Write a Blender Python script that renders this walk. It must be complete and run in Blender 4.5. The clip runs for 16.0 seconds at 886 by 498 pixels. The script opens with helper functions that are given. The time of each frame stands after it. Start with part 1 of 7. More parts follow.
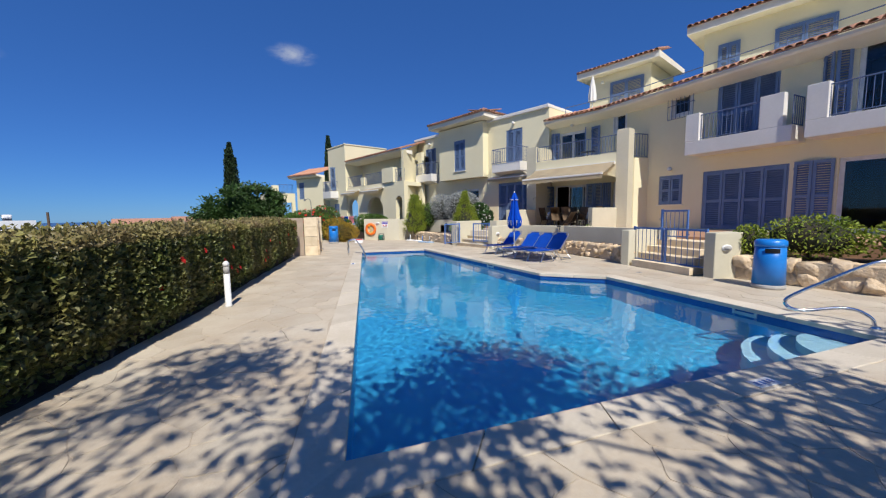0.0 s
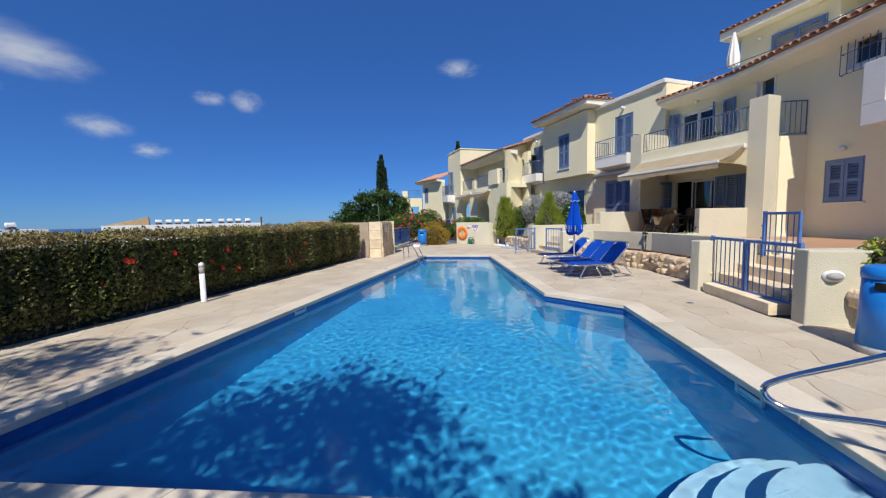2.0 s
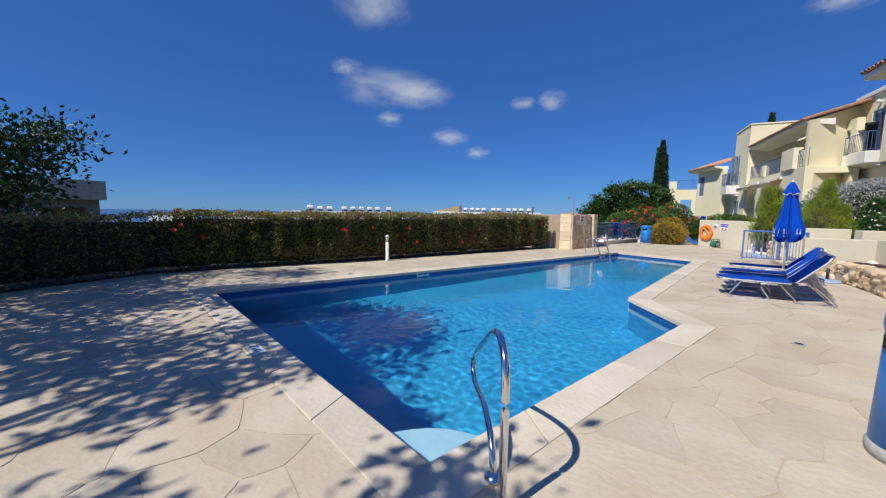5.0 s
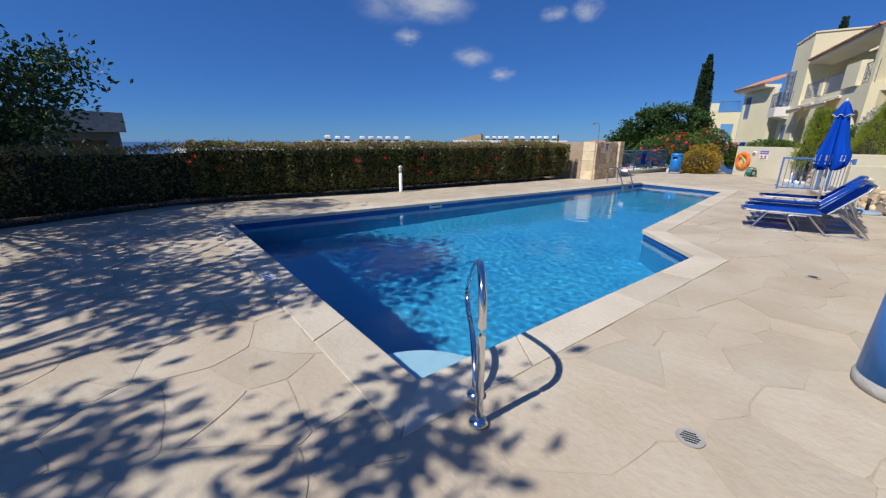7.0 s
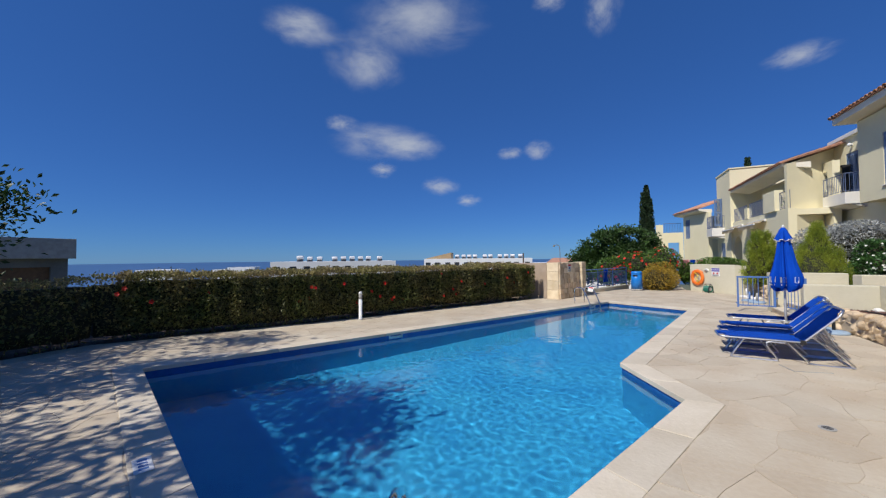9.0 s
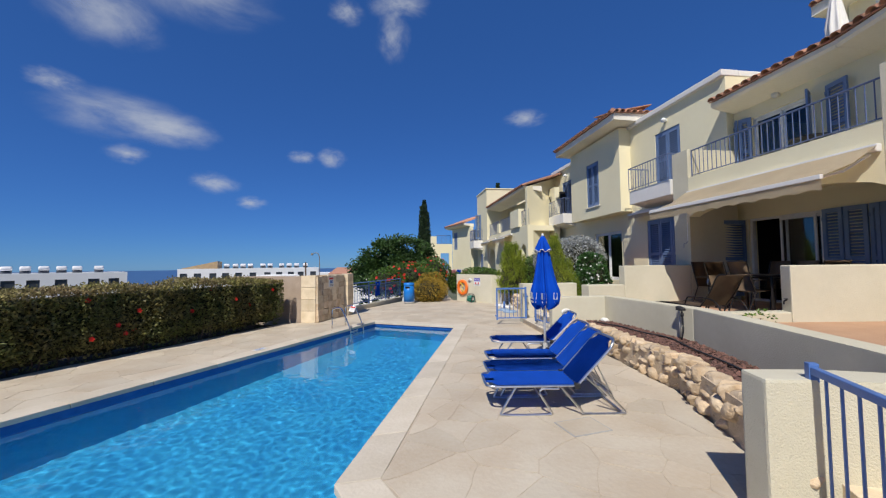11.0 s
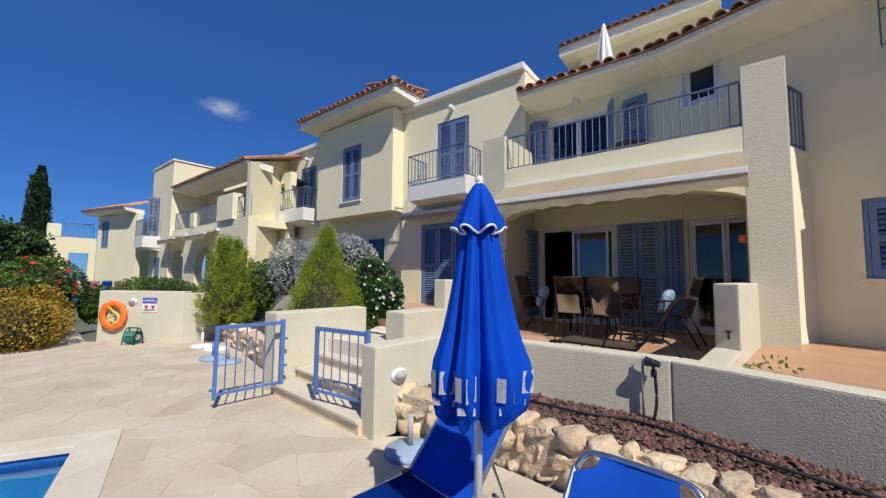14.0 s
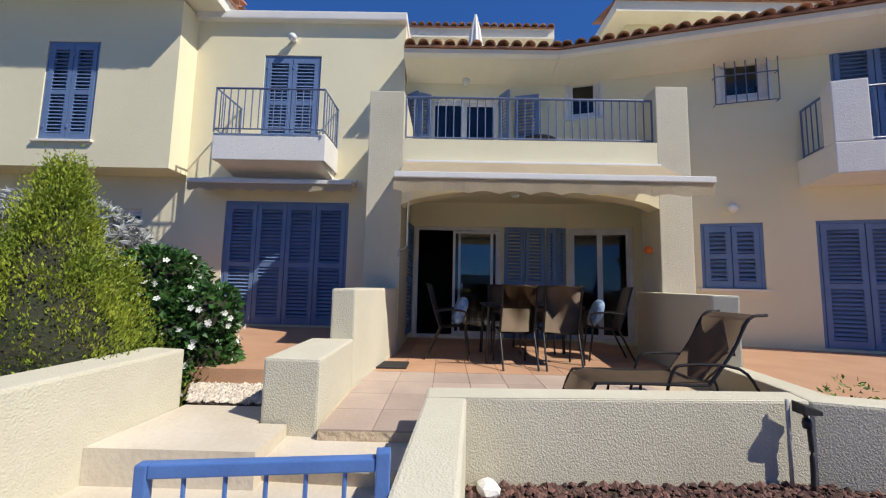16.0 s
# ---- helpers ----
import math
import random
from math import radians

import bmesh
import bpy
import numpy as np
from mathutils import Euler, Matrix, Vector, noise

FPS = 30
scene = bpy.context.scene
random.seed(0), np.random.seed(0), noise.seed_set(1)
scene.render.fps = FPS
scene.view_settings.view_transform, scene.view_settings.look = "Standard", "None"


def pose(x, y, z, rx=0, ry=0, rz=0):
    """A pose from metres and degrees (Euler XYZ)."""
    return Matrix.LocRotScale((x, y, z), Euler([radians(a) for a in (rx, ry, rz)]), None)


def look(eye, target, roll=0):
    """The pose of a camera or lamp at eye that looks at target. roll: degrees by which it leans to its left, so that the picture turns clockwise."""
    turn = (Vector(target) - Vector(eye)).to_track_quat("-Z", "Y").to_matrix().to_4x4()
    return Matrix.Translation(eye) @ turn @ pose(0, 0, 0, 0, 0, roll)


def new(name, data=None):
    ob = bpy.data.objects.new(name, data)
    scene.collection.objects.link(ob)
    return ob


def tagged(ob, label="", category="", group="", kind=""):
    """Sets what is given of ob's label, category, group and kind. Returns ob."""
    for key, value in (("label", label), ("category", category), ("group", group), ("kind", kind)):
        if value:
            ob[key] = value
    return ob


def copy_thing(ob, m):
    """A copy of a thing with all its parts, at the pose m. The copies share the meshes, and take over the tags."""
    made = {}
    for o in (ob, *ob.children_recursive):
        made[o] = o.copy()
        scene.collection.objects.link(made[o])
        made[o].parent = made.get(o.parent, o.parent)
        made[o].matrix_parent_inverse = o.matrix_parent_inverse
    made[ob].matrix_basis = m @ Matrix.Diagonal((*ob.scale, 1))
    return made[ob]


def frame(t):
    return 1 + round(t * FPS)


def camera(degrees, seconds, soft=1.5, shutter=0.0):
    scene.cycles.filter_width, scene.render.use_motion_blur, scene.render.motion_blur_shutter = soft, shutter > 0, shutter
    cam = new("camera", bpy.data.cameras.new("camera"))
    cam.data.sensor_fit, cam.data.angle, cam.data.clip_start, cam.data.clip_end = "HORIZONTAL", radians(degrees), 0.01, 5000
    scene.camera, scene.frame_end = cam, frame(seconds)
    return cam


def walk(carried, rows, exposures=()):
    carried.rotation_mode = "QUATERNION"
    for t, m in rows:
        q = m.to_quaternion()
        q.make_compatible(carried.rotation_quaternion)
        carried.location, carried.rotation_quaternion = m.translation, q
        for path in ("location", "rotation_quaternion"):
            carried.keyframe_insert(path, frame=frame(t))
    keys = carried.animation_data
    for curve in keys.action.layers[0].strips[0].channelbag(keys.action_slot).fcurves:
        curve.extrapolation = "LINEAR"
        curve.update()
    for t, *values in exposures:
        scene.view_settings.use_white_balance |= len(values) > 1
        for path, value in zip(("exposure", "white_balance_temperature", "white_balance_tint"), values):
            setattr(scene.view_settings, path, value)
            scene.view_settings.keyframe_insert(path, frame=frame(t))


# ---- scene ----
cam = camera(100.8, 16.0, soft=1.2)
PATH = [
    (0, (0.953, -0.344, 1.398), (2.275, 1.144, 1.206), -0.9),
    (0.5, (1.801, -0.648, 1.4), (2.879, 1.027, 1.219), -1.3),
    (1, (2.668, -0.911, 1.4), (3.491, 0.904, 1.231), -1.3),
    (1.5, (3.498, -1.168, 1.393), (4.202, 0.696, 1.225), -1.2),
    (2, (4.313, -1.372, 1.407), (4.919, 0.526, 1.241), -1.2),
    (2.5, (5.072, -1.66, 1.433), (5.541, 0.277, 1.27), -1.1),
    (3, (5.788, -1.851, 1.421), (5.974, 0.135, 1.267), -1.2),
    (3.5, (6.481, -2.048, 1.394), (6.308, -0.06, 1.247), -1.4),
    (4, (7.027, -2.304, 1.381), (6.54, -0.369, 1.242), -1.4),
    (4.2, (7.256, -2.322, 1.411), (6.642, -0.424, 1.273), -1.3),
    (6.3, (8.038, -2.2, 1.299), (7.11, -0.494, 0.821), 0.2),
    (6.5, (8.04, -2.191, 1.294), (7.12, -0.5, 0.754), 0.2),
    (7, (8.007, -2.185, 1.375), (7.092, -0.5, 0.805), 0.2),
    (7.5, (7.974, -2.168, 1.437), (7.049, -0.456, 0.974), 0.3),
    (8, (7.948, -2.183, 1.505), (7.006, -0.429, 1.313), 0.1),
    (8.2, (7.946, -2.165, 1.524), (6.999, -0.405, 1.441), 0.0),
    (10.3, (8.181, 0.465, 1.583), (7.927, 2.447, 1.673), -0.9),
    (10.5, (8.279, 0.784, 1.6), (8.169, 2.779, 1.688), -0.7),
    (11, (8.539, 1.539, 1.607), (8.797, 3.52, 1.692), -0.7),
    (11.5, (8.774, 2.296, 1.612), (9.342, 4.212, 1.697), -0.3),
    (12, (9.06, 3.009, 1.604), (9.791, 4.867, 1.706), -0.2),
    (12.5, (9.314, 3.844, 1.615), (10.167, 5.647, 1.754), -0.1),
    (13, (9.302, 4.7, 1.612), (10.405, 6.363, 1.75), 0.1),
    (13.5, (9.263, 5.507, 1.601), (10.617, 6.972, 1.747), 0.3),
    (14, (9.37, 6.286, 1.587), (10.946, 7.509, 1.733), 0.6),
    (14.5, (9.639, 7.108, 1.583), (11.377, 8.085, 1.733), 0.7),
    (15, (9.971, 7.805, 1.583), (11.861, 8.441, 1.739), 0.7),
    (15.5, (10.246, 8.415, 1.606), (12.21, 8.745, 1.79), 0.9),
    (16, (10.622, 9.075, 1.59), (12.612, 9.094, 1.78), 1.2),
]
walk(cam, [(t, look(eye, target, roll)) for t, eye, target, roll in PATH],
     exposures=((0, 0.2), (5, 0.17), (8, 0.03), (11.5, 0.05), (12.5, 0.1), (14.5, 0.2), (16, 0.3)))

# ---- light ----
SUN_EL, SUN_AZ = radians(49), (-0.45, -0.893)
world = bpy.data.worlds.new("sky")
scene.world = world
world.use_nodes = True
wn = world.node_tree.nodes
sky = wn.new("ShaderNodeTexSky")
sky.sky_type, sky.sun_disc = "NISHITA", False
sky.sun_elevation, sky.sun_rotation = SUN_EL, math.atan2(SUN_AZ[0], SUN_AZ[1])
sky.air_density, sky.dust_density, sky.ozone_density, sky.altitude = 1.0, 0.0, 6.0, 1500
wn["Background"].inputs["Strength"].default_value = 0.085
tint = wn.new("ShaderNodeMix")
tint.data_type, tint.blend_type = "RGBA", "MULTIPLY"
tint.inputs["Factor"].default_value, tint.inputs["B"].default_value = 1.0, (0.40, 0.72, 1.15, 1)
world.node_tree.links.new(sky.outputs[0], tint.inputs["A"])
# a constant blue mixed in evens the sky out between zenith and horizon
flat_blue = wn.new("ShaderNodeMix")
flat_blue.data_type = "RGBA"
flat_blue.inputs["Factor"].default_value, flat_blue.inputs["B"].default_value = 0.45, (0.32, 1.25, 4.3, 1)
world.node_tree.links.new(tint.outputs["Result"], flat_blue.inputs["A"])
world.node_tree.links.new(flat_blue.outputs["Result"], wn["Background"].inputs["Color"])
sun = new("sun", bpy.data.lights.new("sun", "SUN"))
sun.data.energy, sun.data.angle, sun.data.color = 4.5, radians(0.55), (1.0, 0.95, 0.87)
sun_dir = Vector((SUN_AZ[0] * math.cos(SUN_EL), SUN_AZ[1] * math.cos(SUN_EL), math.sin(SUN_EL)))
sun.matrix_world = look(sun_dir * 60, (0, 0, 0))

# ---- materials ----
def mat(name, col, col2=None, rough=0.7, scale=3.0, bump=0.0, bscale=60.0, metal=0.0, vary=0.0, fine=0.35, coat=0.0,
        island=False, trans=0.0, sheen=0.0):
    """A surface with two scales of colour variation, relief, and a tint that changes from object to object."""
    m = bpy.data.materials.new(name)
    m.use_nodes = True
    nt, b = m.node_tree, m.node_tree.nodes["Principled BSDF"]
    b.inputs["Roughness"].default_value, b.inputs["Metallic"].default_value = rough, metal
    b.inputs["Coat Weight"].default_value = coat
    b.inputs["Sheen Weight"].default_value = sheen
    geo = nt.nodes.new("ShaderNodeNewGeometry")
    if col2 is None:
        col2 = tuple(c * 0.82 for c in col)
    n1, n2 = nt.nodes.new("ShaderNodeTexNoise"), nt.nodes.new("ShaderNodeTexNoise")
    n1.inputs["Scale"].default_value, n1.inputs["Detail"].default_value = scale, 5
    n2.inputs["Scale"].default_value, n2.inputs["Detail"].default_value = scale * 14, 3
    for n in (n1, n2):
        nt.links.new(geo.outputs["Position"], n.inputs["Vector"])
    add = nt.nodes.new("ShaderNodeMath")
    add.operation = "MULTIPLY_ADD"
    nt.links.new(n2.outputs["Fac"], add.inputs[0])
    add.inputs[1].default_value = fine
    nt.links.new(n1.outputs["Fac"], add.inputs[2])
    ramp = nt.nodes.new("ShaderNodeMapRange")
    ramp.inputs["From Min"].default_value, ramp.inputs["From Max"].default_value = 0.32 + fine / 2, 0.68 + fine / 2
    nt.links.new(add.outputs[0], ramp.inputs["Value"])
    mix = nt.nodes.new("ShaderNodeMix")
    mix.data_type = "RGBA"
    mix.inputs["A"].default_value, mix.inputs["B"].default_value = (*col, 1), (*col2, 1)
    nt.links.new(ramp.outputs[0], mix.inputs["Factor"])
    out = mix.outputs["Result"]
    if vary:
        hsv = nt.nodes.new("ShaderNodeHueSaturation")
        info = None if island else nt.nodes.new("ShaderNodeObjectInfo")
        mr = nt.nodes.new("ShaderNodeMapRange")
        mr.inputs["To Min"].default_value, mr.inputs["To Max"].default_value = 1 - vary, 1 + vary
        nt.links.new(geo.outputs["Random Per Island"] if island else info.outputs["Random"], mr.inputs["Value"])
        nt.links.new(mr.outputs[0], hsv.inputs["Value"])
        nt.links.new(out, hsv.inputs["Color"])
        out = hsv.outputs["Color"]
    nt.links.new(out, b.inputs["Base Color"])
    if trans:
        tr, ms = nt.nodes.new("ShaderNodeBsdfTranslucent"), nt.nodes.new("ShaderNodeMixShader")
        nt.links.new(out, tr.inputs["Color"])
        ms.inputs[0].default_value = trans
        nt.links.new(b.outputs[0], ms.inputs[1])
        nt.links.new(tr.outputs[0], ms.inputs[2])
        nt.links.new(ms.outputs[0], nt.nodes["Material Output"].inputs["Surface"])
    if bump:
        nb, bp = nt.nodes.new("ShaderNodeTexNoise"), nt.nodes.new("ShaderNodeBump")
        nb.inputs["Scale"].default_value, nb.inputs["Detail"].default_value = bscale, 4
        nt.links.new(geo.outputs["Position"], nb.inputs["Vector"])
        nt.links.new(nb.outputs["Fac"], bp.inputs["Height"])
        bp.inputs["Strength"].default_value, bp.inputs["Distance"].default_value = 1.0, bump
        nt.links.new(bp.outputs[0], b.inputs["Normal"])
    return m


STUCCO = mat("cream stucco", (0.80, 0.735, 0.51), (0.755, 0.685, 0.465), 0.9, 0.6, 0.003, 65, fine=0.2)
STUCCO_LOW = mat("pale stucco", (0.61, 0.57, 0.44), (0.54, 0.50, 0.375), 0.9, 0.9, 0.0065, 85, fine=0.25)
WHITE = mat("white paint", (0.75, 0.73, 0.69), (0.69, 0.67, 0.63), 0.75, 1.2, 0.004, 50)
EAVE = mat("cream eaves paint", (0.82, 0.77, 0.66), (0.75, 0.70, 0.58), 0.8, 1.2, 0.004, 50)
TILE = mat("terracotta roof tile", (0.45, 0.22, 0.13), (0.33, 0.17, 0.11), 0.8, 4, 0.006, 60, vary=0.3)
SHUTTER = mat("blue painted shutter", (0.15, 0.225, 0.38), (0.125, 0.19, 0.33), 0.45, 3, 0.001, 90)
GATE_BLUE = mat("blue gate paint", (0.09, 0.19, 0.46), (0.07, 0.15, 0.38), 0.4, 4, 0.001, 90)
RAIL_GREY = mat("grey blue railing paint", (0.11, 0.15, 0.27), (0.09, 0.12, 0.22), 0.45, 6)
FRAME_WHITE = mat("white window frame", (0.75, 0.75, 0.74), None, 0.4, 5)
# near-black for the doormat, and for room boxes whose shade is in the colour
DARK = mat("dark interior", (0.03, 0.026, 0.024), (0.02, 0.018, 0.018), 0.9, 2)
CANVAS = mat("cream awning canvas", (0.72, 0.63, 0.46), (0.66, 0.57, 0.41), 0.85, 2, 0.003, 120, trans=0.25)
DECK = mat("cream limestone paving", (0.545, 0.48, 0.375), (0.475, 0.39, 0.285), 0.75, 1.6, 0.006, 22, vary=0.075)
JOINT = mat("paving joint mortar", (0.52, 0.44, 0.34), (0.43, 0.355, 0.265), 0.9, 2, 0.006, 40)
COPING = mat("pale coping stone", (0.63, 0.56, 0.45), (0.54, 0.47, 0.36), 0.7, 2, 0.005, 30, vary=0.09)
POOL = mat("blue pool mosaic", (0.05, 0.39, 0.63), (0.035, 0.32, 0.58), 0.3, 1.2, 0.0, 30)
POOL_BAND = mat("dark blue pool edge mosaic", (0.02, 0.10, 0.36), (0.03, 0.14, 0.42), 0.25, 9)
POOL_STEP = mat("white pool step mosaic", (0.50, 0.72, 0.82), (0.42, 0.66, 0.79), 0.35, 4)
STONE = mat("sandstone rubble", (0.66, 0.53, 0.37), (0.50, 0.36, 0.22), 0.9, 7, 0.025, 22, vary=0.2)
STONE_PALE = mat("pale dressed sandstone", (0.74, 0.62, 0.44), (0.62, 0.50, 0.33), 0.9, 5, 0.012, 25, vary=0.15)
MORTAR = mat("pale mortar", (0.58, 0.47, 0.33), (0.48, 0.37, 0.25), 0.95, 6, 0.02, 28)
SOIL = mat("dark soil", (0.10, 0.06, 0.04), (0.05, 0.035, 0.025), 1.0, 8, 0.03, 30)
MULCH = mat("reddish volcanic chippings", (0.17, 0.085, 0.065), (0.09, 0.05, 0.04), 0.95, 9, vary=0.5, island=True)
GRAVEL = mat("pale gravel", (0.60, 0.52, 0.42), (0.46, 0.40, 0.32), 0.9, 9, vary=0.25, island=True)
TERRA = mat("terracotta floor tile", (0.54, 0.32, 0.195), (0.47, 0.265, 0.155), 0.5, 2.5, 0.002, 40, vary=0.1)
TERRA_PALE = mat("pale terracotta paving", (0.46, 0.36, 0.29), (0.39, 0.30, 0.24), 0.7, 2.5, 0.003, 40, vary=0.12)
STEEL = mat("polished steel", (0.75, 0.76, 0.78), (0.65, 0.66, 0.68), 0.13, 8, metal=1.0)
ALU = mat("brushed aluminium", (0.72, 0.73, 0.75), (0.6, 0.61, 0.63), 0.3, 12, metal=1.0)
SLING = mat("blue sling fabric", (0.008, 0.085, 0.52), (0.006, 0.07, 0.43), 0.75, 4, 0.0015, 260)
CANOPY = mat("royal blue parasol cloth", (0.001, 0.07, 0.52), (0.001, 0.055, 0.43), 0.8, 3, 0.0006, 400, trans=0.12)
for m_ in (CANOPY, SLING):
    m_.node_tree.nodes["Principled BSDF"].inputs["Specular IOR Level"].default_value = 0.15
WHITE_PLASTIC = mat("white plastic", (0.78, 0.78, 0.76), None, 0.4, 6)
BLACK = mat("black plastic", (0.02, 0.02, 0.022), None, 0.5, 8)
BIN_BLUE = mat("blue bin plastic", (0.012, 0.20, 0.62), (0.01, 0.16, 0.52), 0.35, 3)
GREY = mat("grey concrete", (0.42, 0.41, 0.39), (0.33, 0.32, 0.30), 0.9, 5, 0.006, 40)
BROWN_SLING = mat("brown mesh fabric", (0.20, 0.14, 0.09), (0.16, 0.11, 0.07), 0.7, 6, 0.001, 250, trans=0.15)
BRONZE = mat("dark bronze tube", (0.035, 0.03, 0.028), None, 0.35, 6, metal=0.6)
ORANGE = mat("orange ring plastic", (0.85, 0.19, 0.02), (0.75, 0.15, 0.02), 0.45, 4)
YELLOW = mat("yellow rope", (0.75, 0.55, 0.05), None, 0.8, 6)
GREEN = mat("green hose", (0.02, 0.19, 0.13), None, 0.4, 8)
SIGN_PURPLE = mat("violet sign print", (0.10, 0.08, 0.42), None, 0.5, 6)
RED = mat("red sign print", (0.6, 0.03, 0.03), None, 0.5, 6)
BARK = mat("grey brown bark", (0.16, 0.11, 0.075), (0.09, 0.06, 0.045), 0.95, 8, 0.02, 25)
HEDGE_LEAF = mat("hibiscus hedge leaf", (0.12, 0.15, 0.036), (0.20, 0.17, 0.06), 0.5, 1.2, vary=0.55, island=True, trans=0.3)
# dry brown for the hedge top, with the sun's brightening mixed into the colour
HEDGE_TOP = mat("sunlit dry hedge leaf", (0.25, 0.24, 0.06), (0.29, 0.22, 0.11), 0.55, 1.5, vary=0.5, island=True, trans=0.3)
DARK_LEAF = mat("dark glossy leaf", (0.03, 0.085, 0.018), (0.055, 0.13, 0.03), 0.35, 3, vary=0.5, island=True, trans=0.2)
THUJA = mat("golden thuja spray", (0.33, 0.38, 0.035), (0.15, 0.22, 0.02), 0.6, 2.5, vary=0.45, island=True, trans=0.25)
SILVER = mat("silver grey foliage", (0.42, 0.43, 0.42), (0.27, 0.29, 0.28), 0.7, 3, vary=0.4, island=True, trans=0.2)
FRESH = mat("fresh green leaf", (0.12, 0.21, 0.03), (0.06, 0.13, 0.02), 0.5, 2, vary=0.5, island=True, trans=0.3)
MID_LEAF = mat("mid green tree leaf", (0.065, 0.13, 0.032), (0.04, 0.085, 0.02), 0.5, 2, vary=0.5, island=True, trans=0.3)
TREE_LEAF = mat("deep green tree leaf", (0.03, 0.075, 0.018), (0.02, 0.05, 0.012), 0.5, 2, vary=0.5, island=True, trans=0.3)
CYPRESS = mat("cypress foliage", (0.022, 0.05, 0.014), (0.014, 0.035, 0.010), 0.7, 2, vary=0.5, island=True, trans=0.1)
FLOWER_RED = mat("red hibiscus petal", (0.75, 0.025, 0.012), (0.6, 0.02, 0.01), 0.5, 4, trans=0.3)
FLOWER_WHITE = mat("white petal", (0.8, 0.8, 0.74), None, 0.6, 6, trans=0.2)
FLOWER_YELLOW = mat("yellow orange blossom", (0.42, 0.26, 0.02), (0.30, 0.22, 0.03), 0.6, 4, vary=0.4, island=True, trans=0.3)
LAND = mat("dry scrub land", (0.16, 0.15, 0.08), (0.07, 0.09, 0.04), 0.95, 0.05)
SEA = mat("blue sea", (0.04, 0.10, 0.22), (0.05, 0.115, 0.24), 0.45, 0.01)
FAR_WHITE = mat("white painted render", (0.80, 0.80, 0.79), (0.74, 0.74, 0.73), 0.85, 0.4)
FAR_ROOF = mat("sandy roof tile", (0.50, 0.36, 0.20), (0.42, 0.29, 0.16), 0.85, 1)
FAR_DARK = mat("dark far window", (0.05, 0.06, 0.07), None, 0.3, 1)
TANK = mat("white tank enamel", (0.8, 0.8, 0.8), None, 0.4, 1)
PANEL = mat("grey solar panel", (0.10, 0.11, 0.13), None, 0.25, 1)
GREY_WALL = mat("weathered grey block wall", (0.20, 0.20, 0.19), (0.14, 0.14, 0.13), 0.9, 0.8)
PINK_STONE = mat("buff boundary blockwork", (0.42, 0.33, 0.25), (0.34, 0.26, 0.19), 0.9, 2.5, 0.006, 30)
CUSHION = mat("blue printed cushion", (0.35, 0.45, 0.55), (0.10, 0.18, 0.32), 0.8, 14)
WOOD = mat("stained wood", (0.16, 0.08, 0.035), (0.10, 0.05, 0.02), 0.5, 6)


def glass_mat(name, tint, rough, bump=0.0, bscale=3.0):
    m = bpy.data.materials.new(name)
    m.use_nodes = True
    b = m.node_tree.nodes["Principled BSDF"]
    b.inputs["Base Color"].default_value = (*tint, 1)
    b.inputs["Roughness"].default_value, b.inputs["IOR"].default_value = rough, 1.33 if bump else 1.45
    b.inputs["Transmission Weight"].default_value = 1.0
    if bump:
        nt = m.node_tree
        geo = nt.nodes.new("ShaderNodeNewGeometry")
        a, c, bp = nt.nodes.new("ShaderNodeTexNoise"), nt.nodes.new("ShaderNodeTexNoise"), nt.nodes.new("ShaderNodeBump")
        a.inputs["Scale"].default_value, c.inputs["Scale"].default_value = bscale, bscale * 3.5
        add = nt.nodes.new("ShaderNodeMath")
        add.operation = "MULTIPLY_ADD"
        add.inputs[1].default_value = 0.35
        for n in (a, c):
            n.inputs["Detail"].default_value, n.inputs["Distortion"].default_value = 2, 0.6
            nt.links.new(geo.outputs["Position"], n.inputs["Vector"])
        nt.links.new(c.outputs["Fac"], add.inputs[0])
        nt.links.new(a.outputs["Fac"], add.inputs[2])
        nt.links.new(add.outputs[0], bp.inputs["Height"])
        bp.inputs["Strength"].default_value, bp.inputs["Distance"].default_value = 1.0, bump
        nt.links.new(bp.outputs[0], b.inputs["Normal"])
    return m


WATER = glass_mat("pool water", (0.80, 0.95, 1.0), 0.0)
WATER.node_tree.nodes["Principled BSDF"].inputs["IOR"].default_value = 1.33
GLASS = glass_mat("window glass", (0.9, 0.95, 0.95), 0.0)

# ---- mesh helpers ----
def finish(name, bm, material, smooth=False):
    me = bpy.data.meshes.new(name)
    bm.normal_update()
    bm.to_mesh(me)
    bm.free()
    for mm in (material if isinstance(material, (list, tuple)) else [material]):
        me.materials.append(mm)
    if smooth:
        me.polygons.foreach_set("use_smooth", [True] * len(me.polygons))
    return me


def part(name, bm, material, parent=None, label="", smooth=False, at=None):
    ob = new(name, finish(name, bm, material, smooth) if isinstance(bm, bmesh.types.BMesh) else bm)
    if at is not None:
        ob.matrix_basis = at
    if parent is not None:
        ob.parent = parent
    return tagged(ob, label)


def thing(name, label, category, m=None, group="", kind=""):
    ob = new(name)
    ob.empty_display_size = 0.1
    if m is not None:
        ob.matrix_basis = m
    return tagged(ob, label, category, group, kind)


def single(name, bm, material, label, category="", group="", kind="", smooth=False, at=None):
    return tagged(part(name, bm, material, None, label, smooth, at), "", category, group, kind)


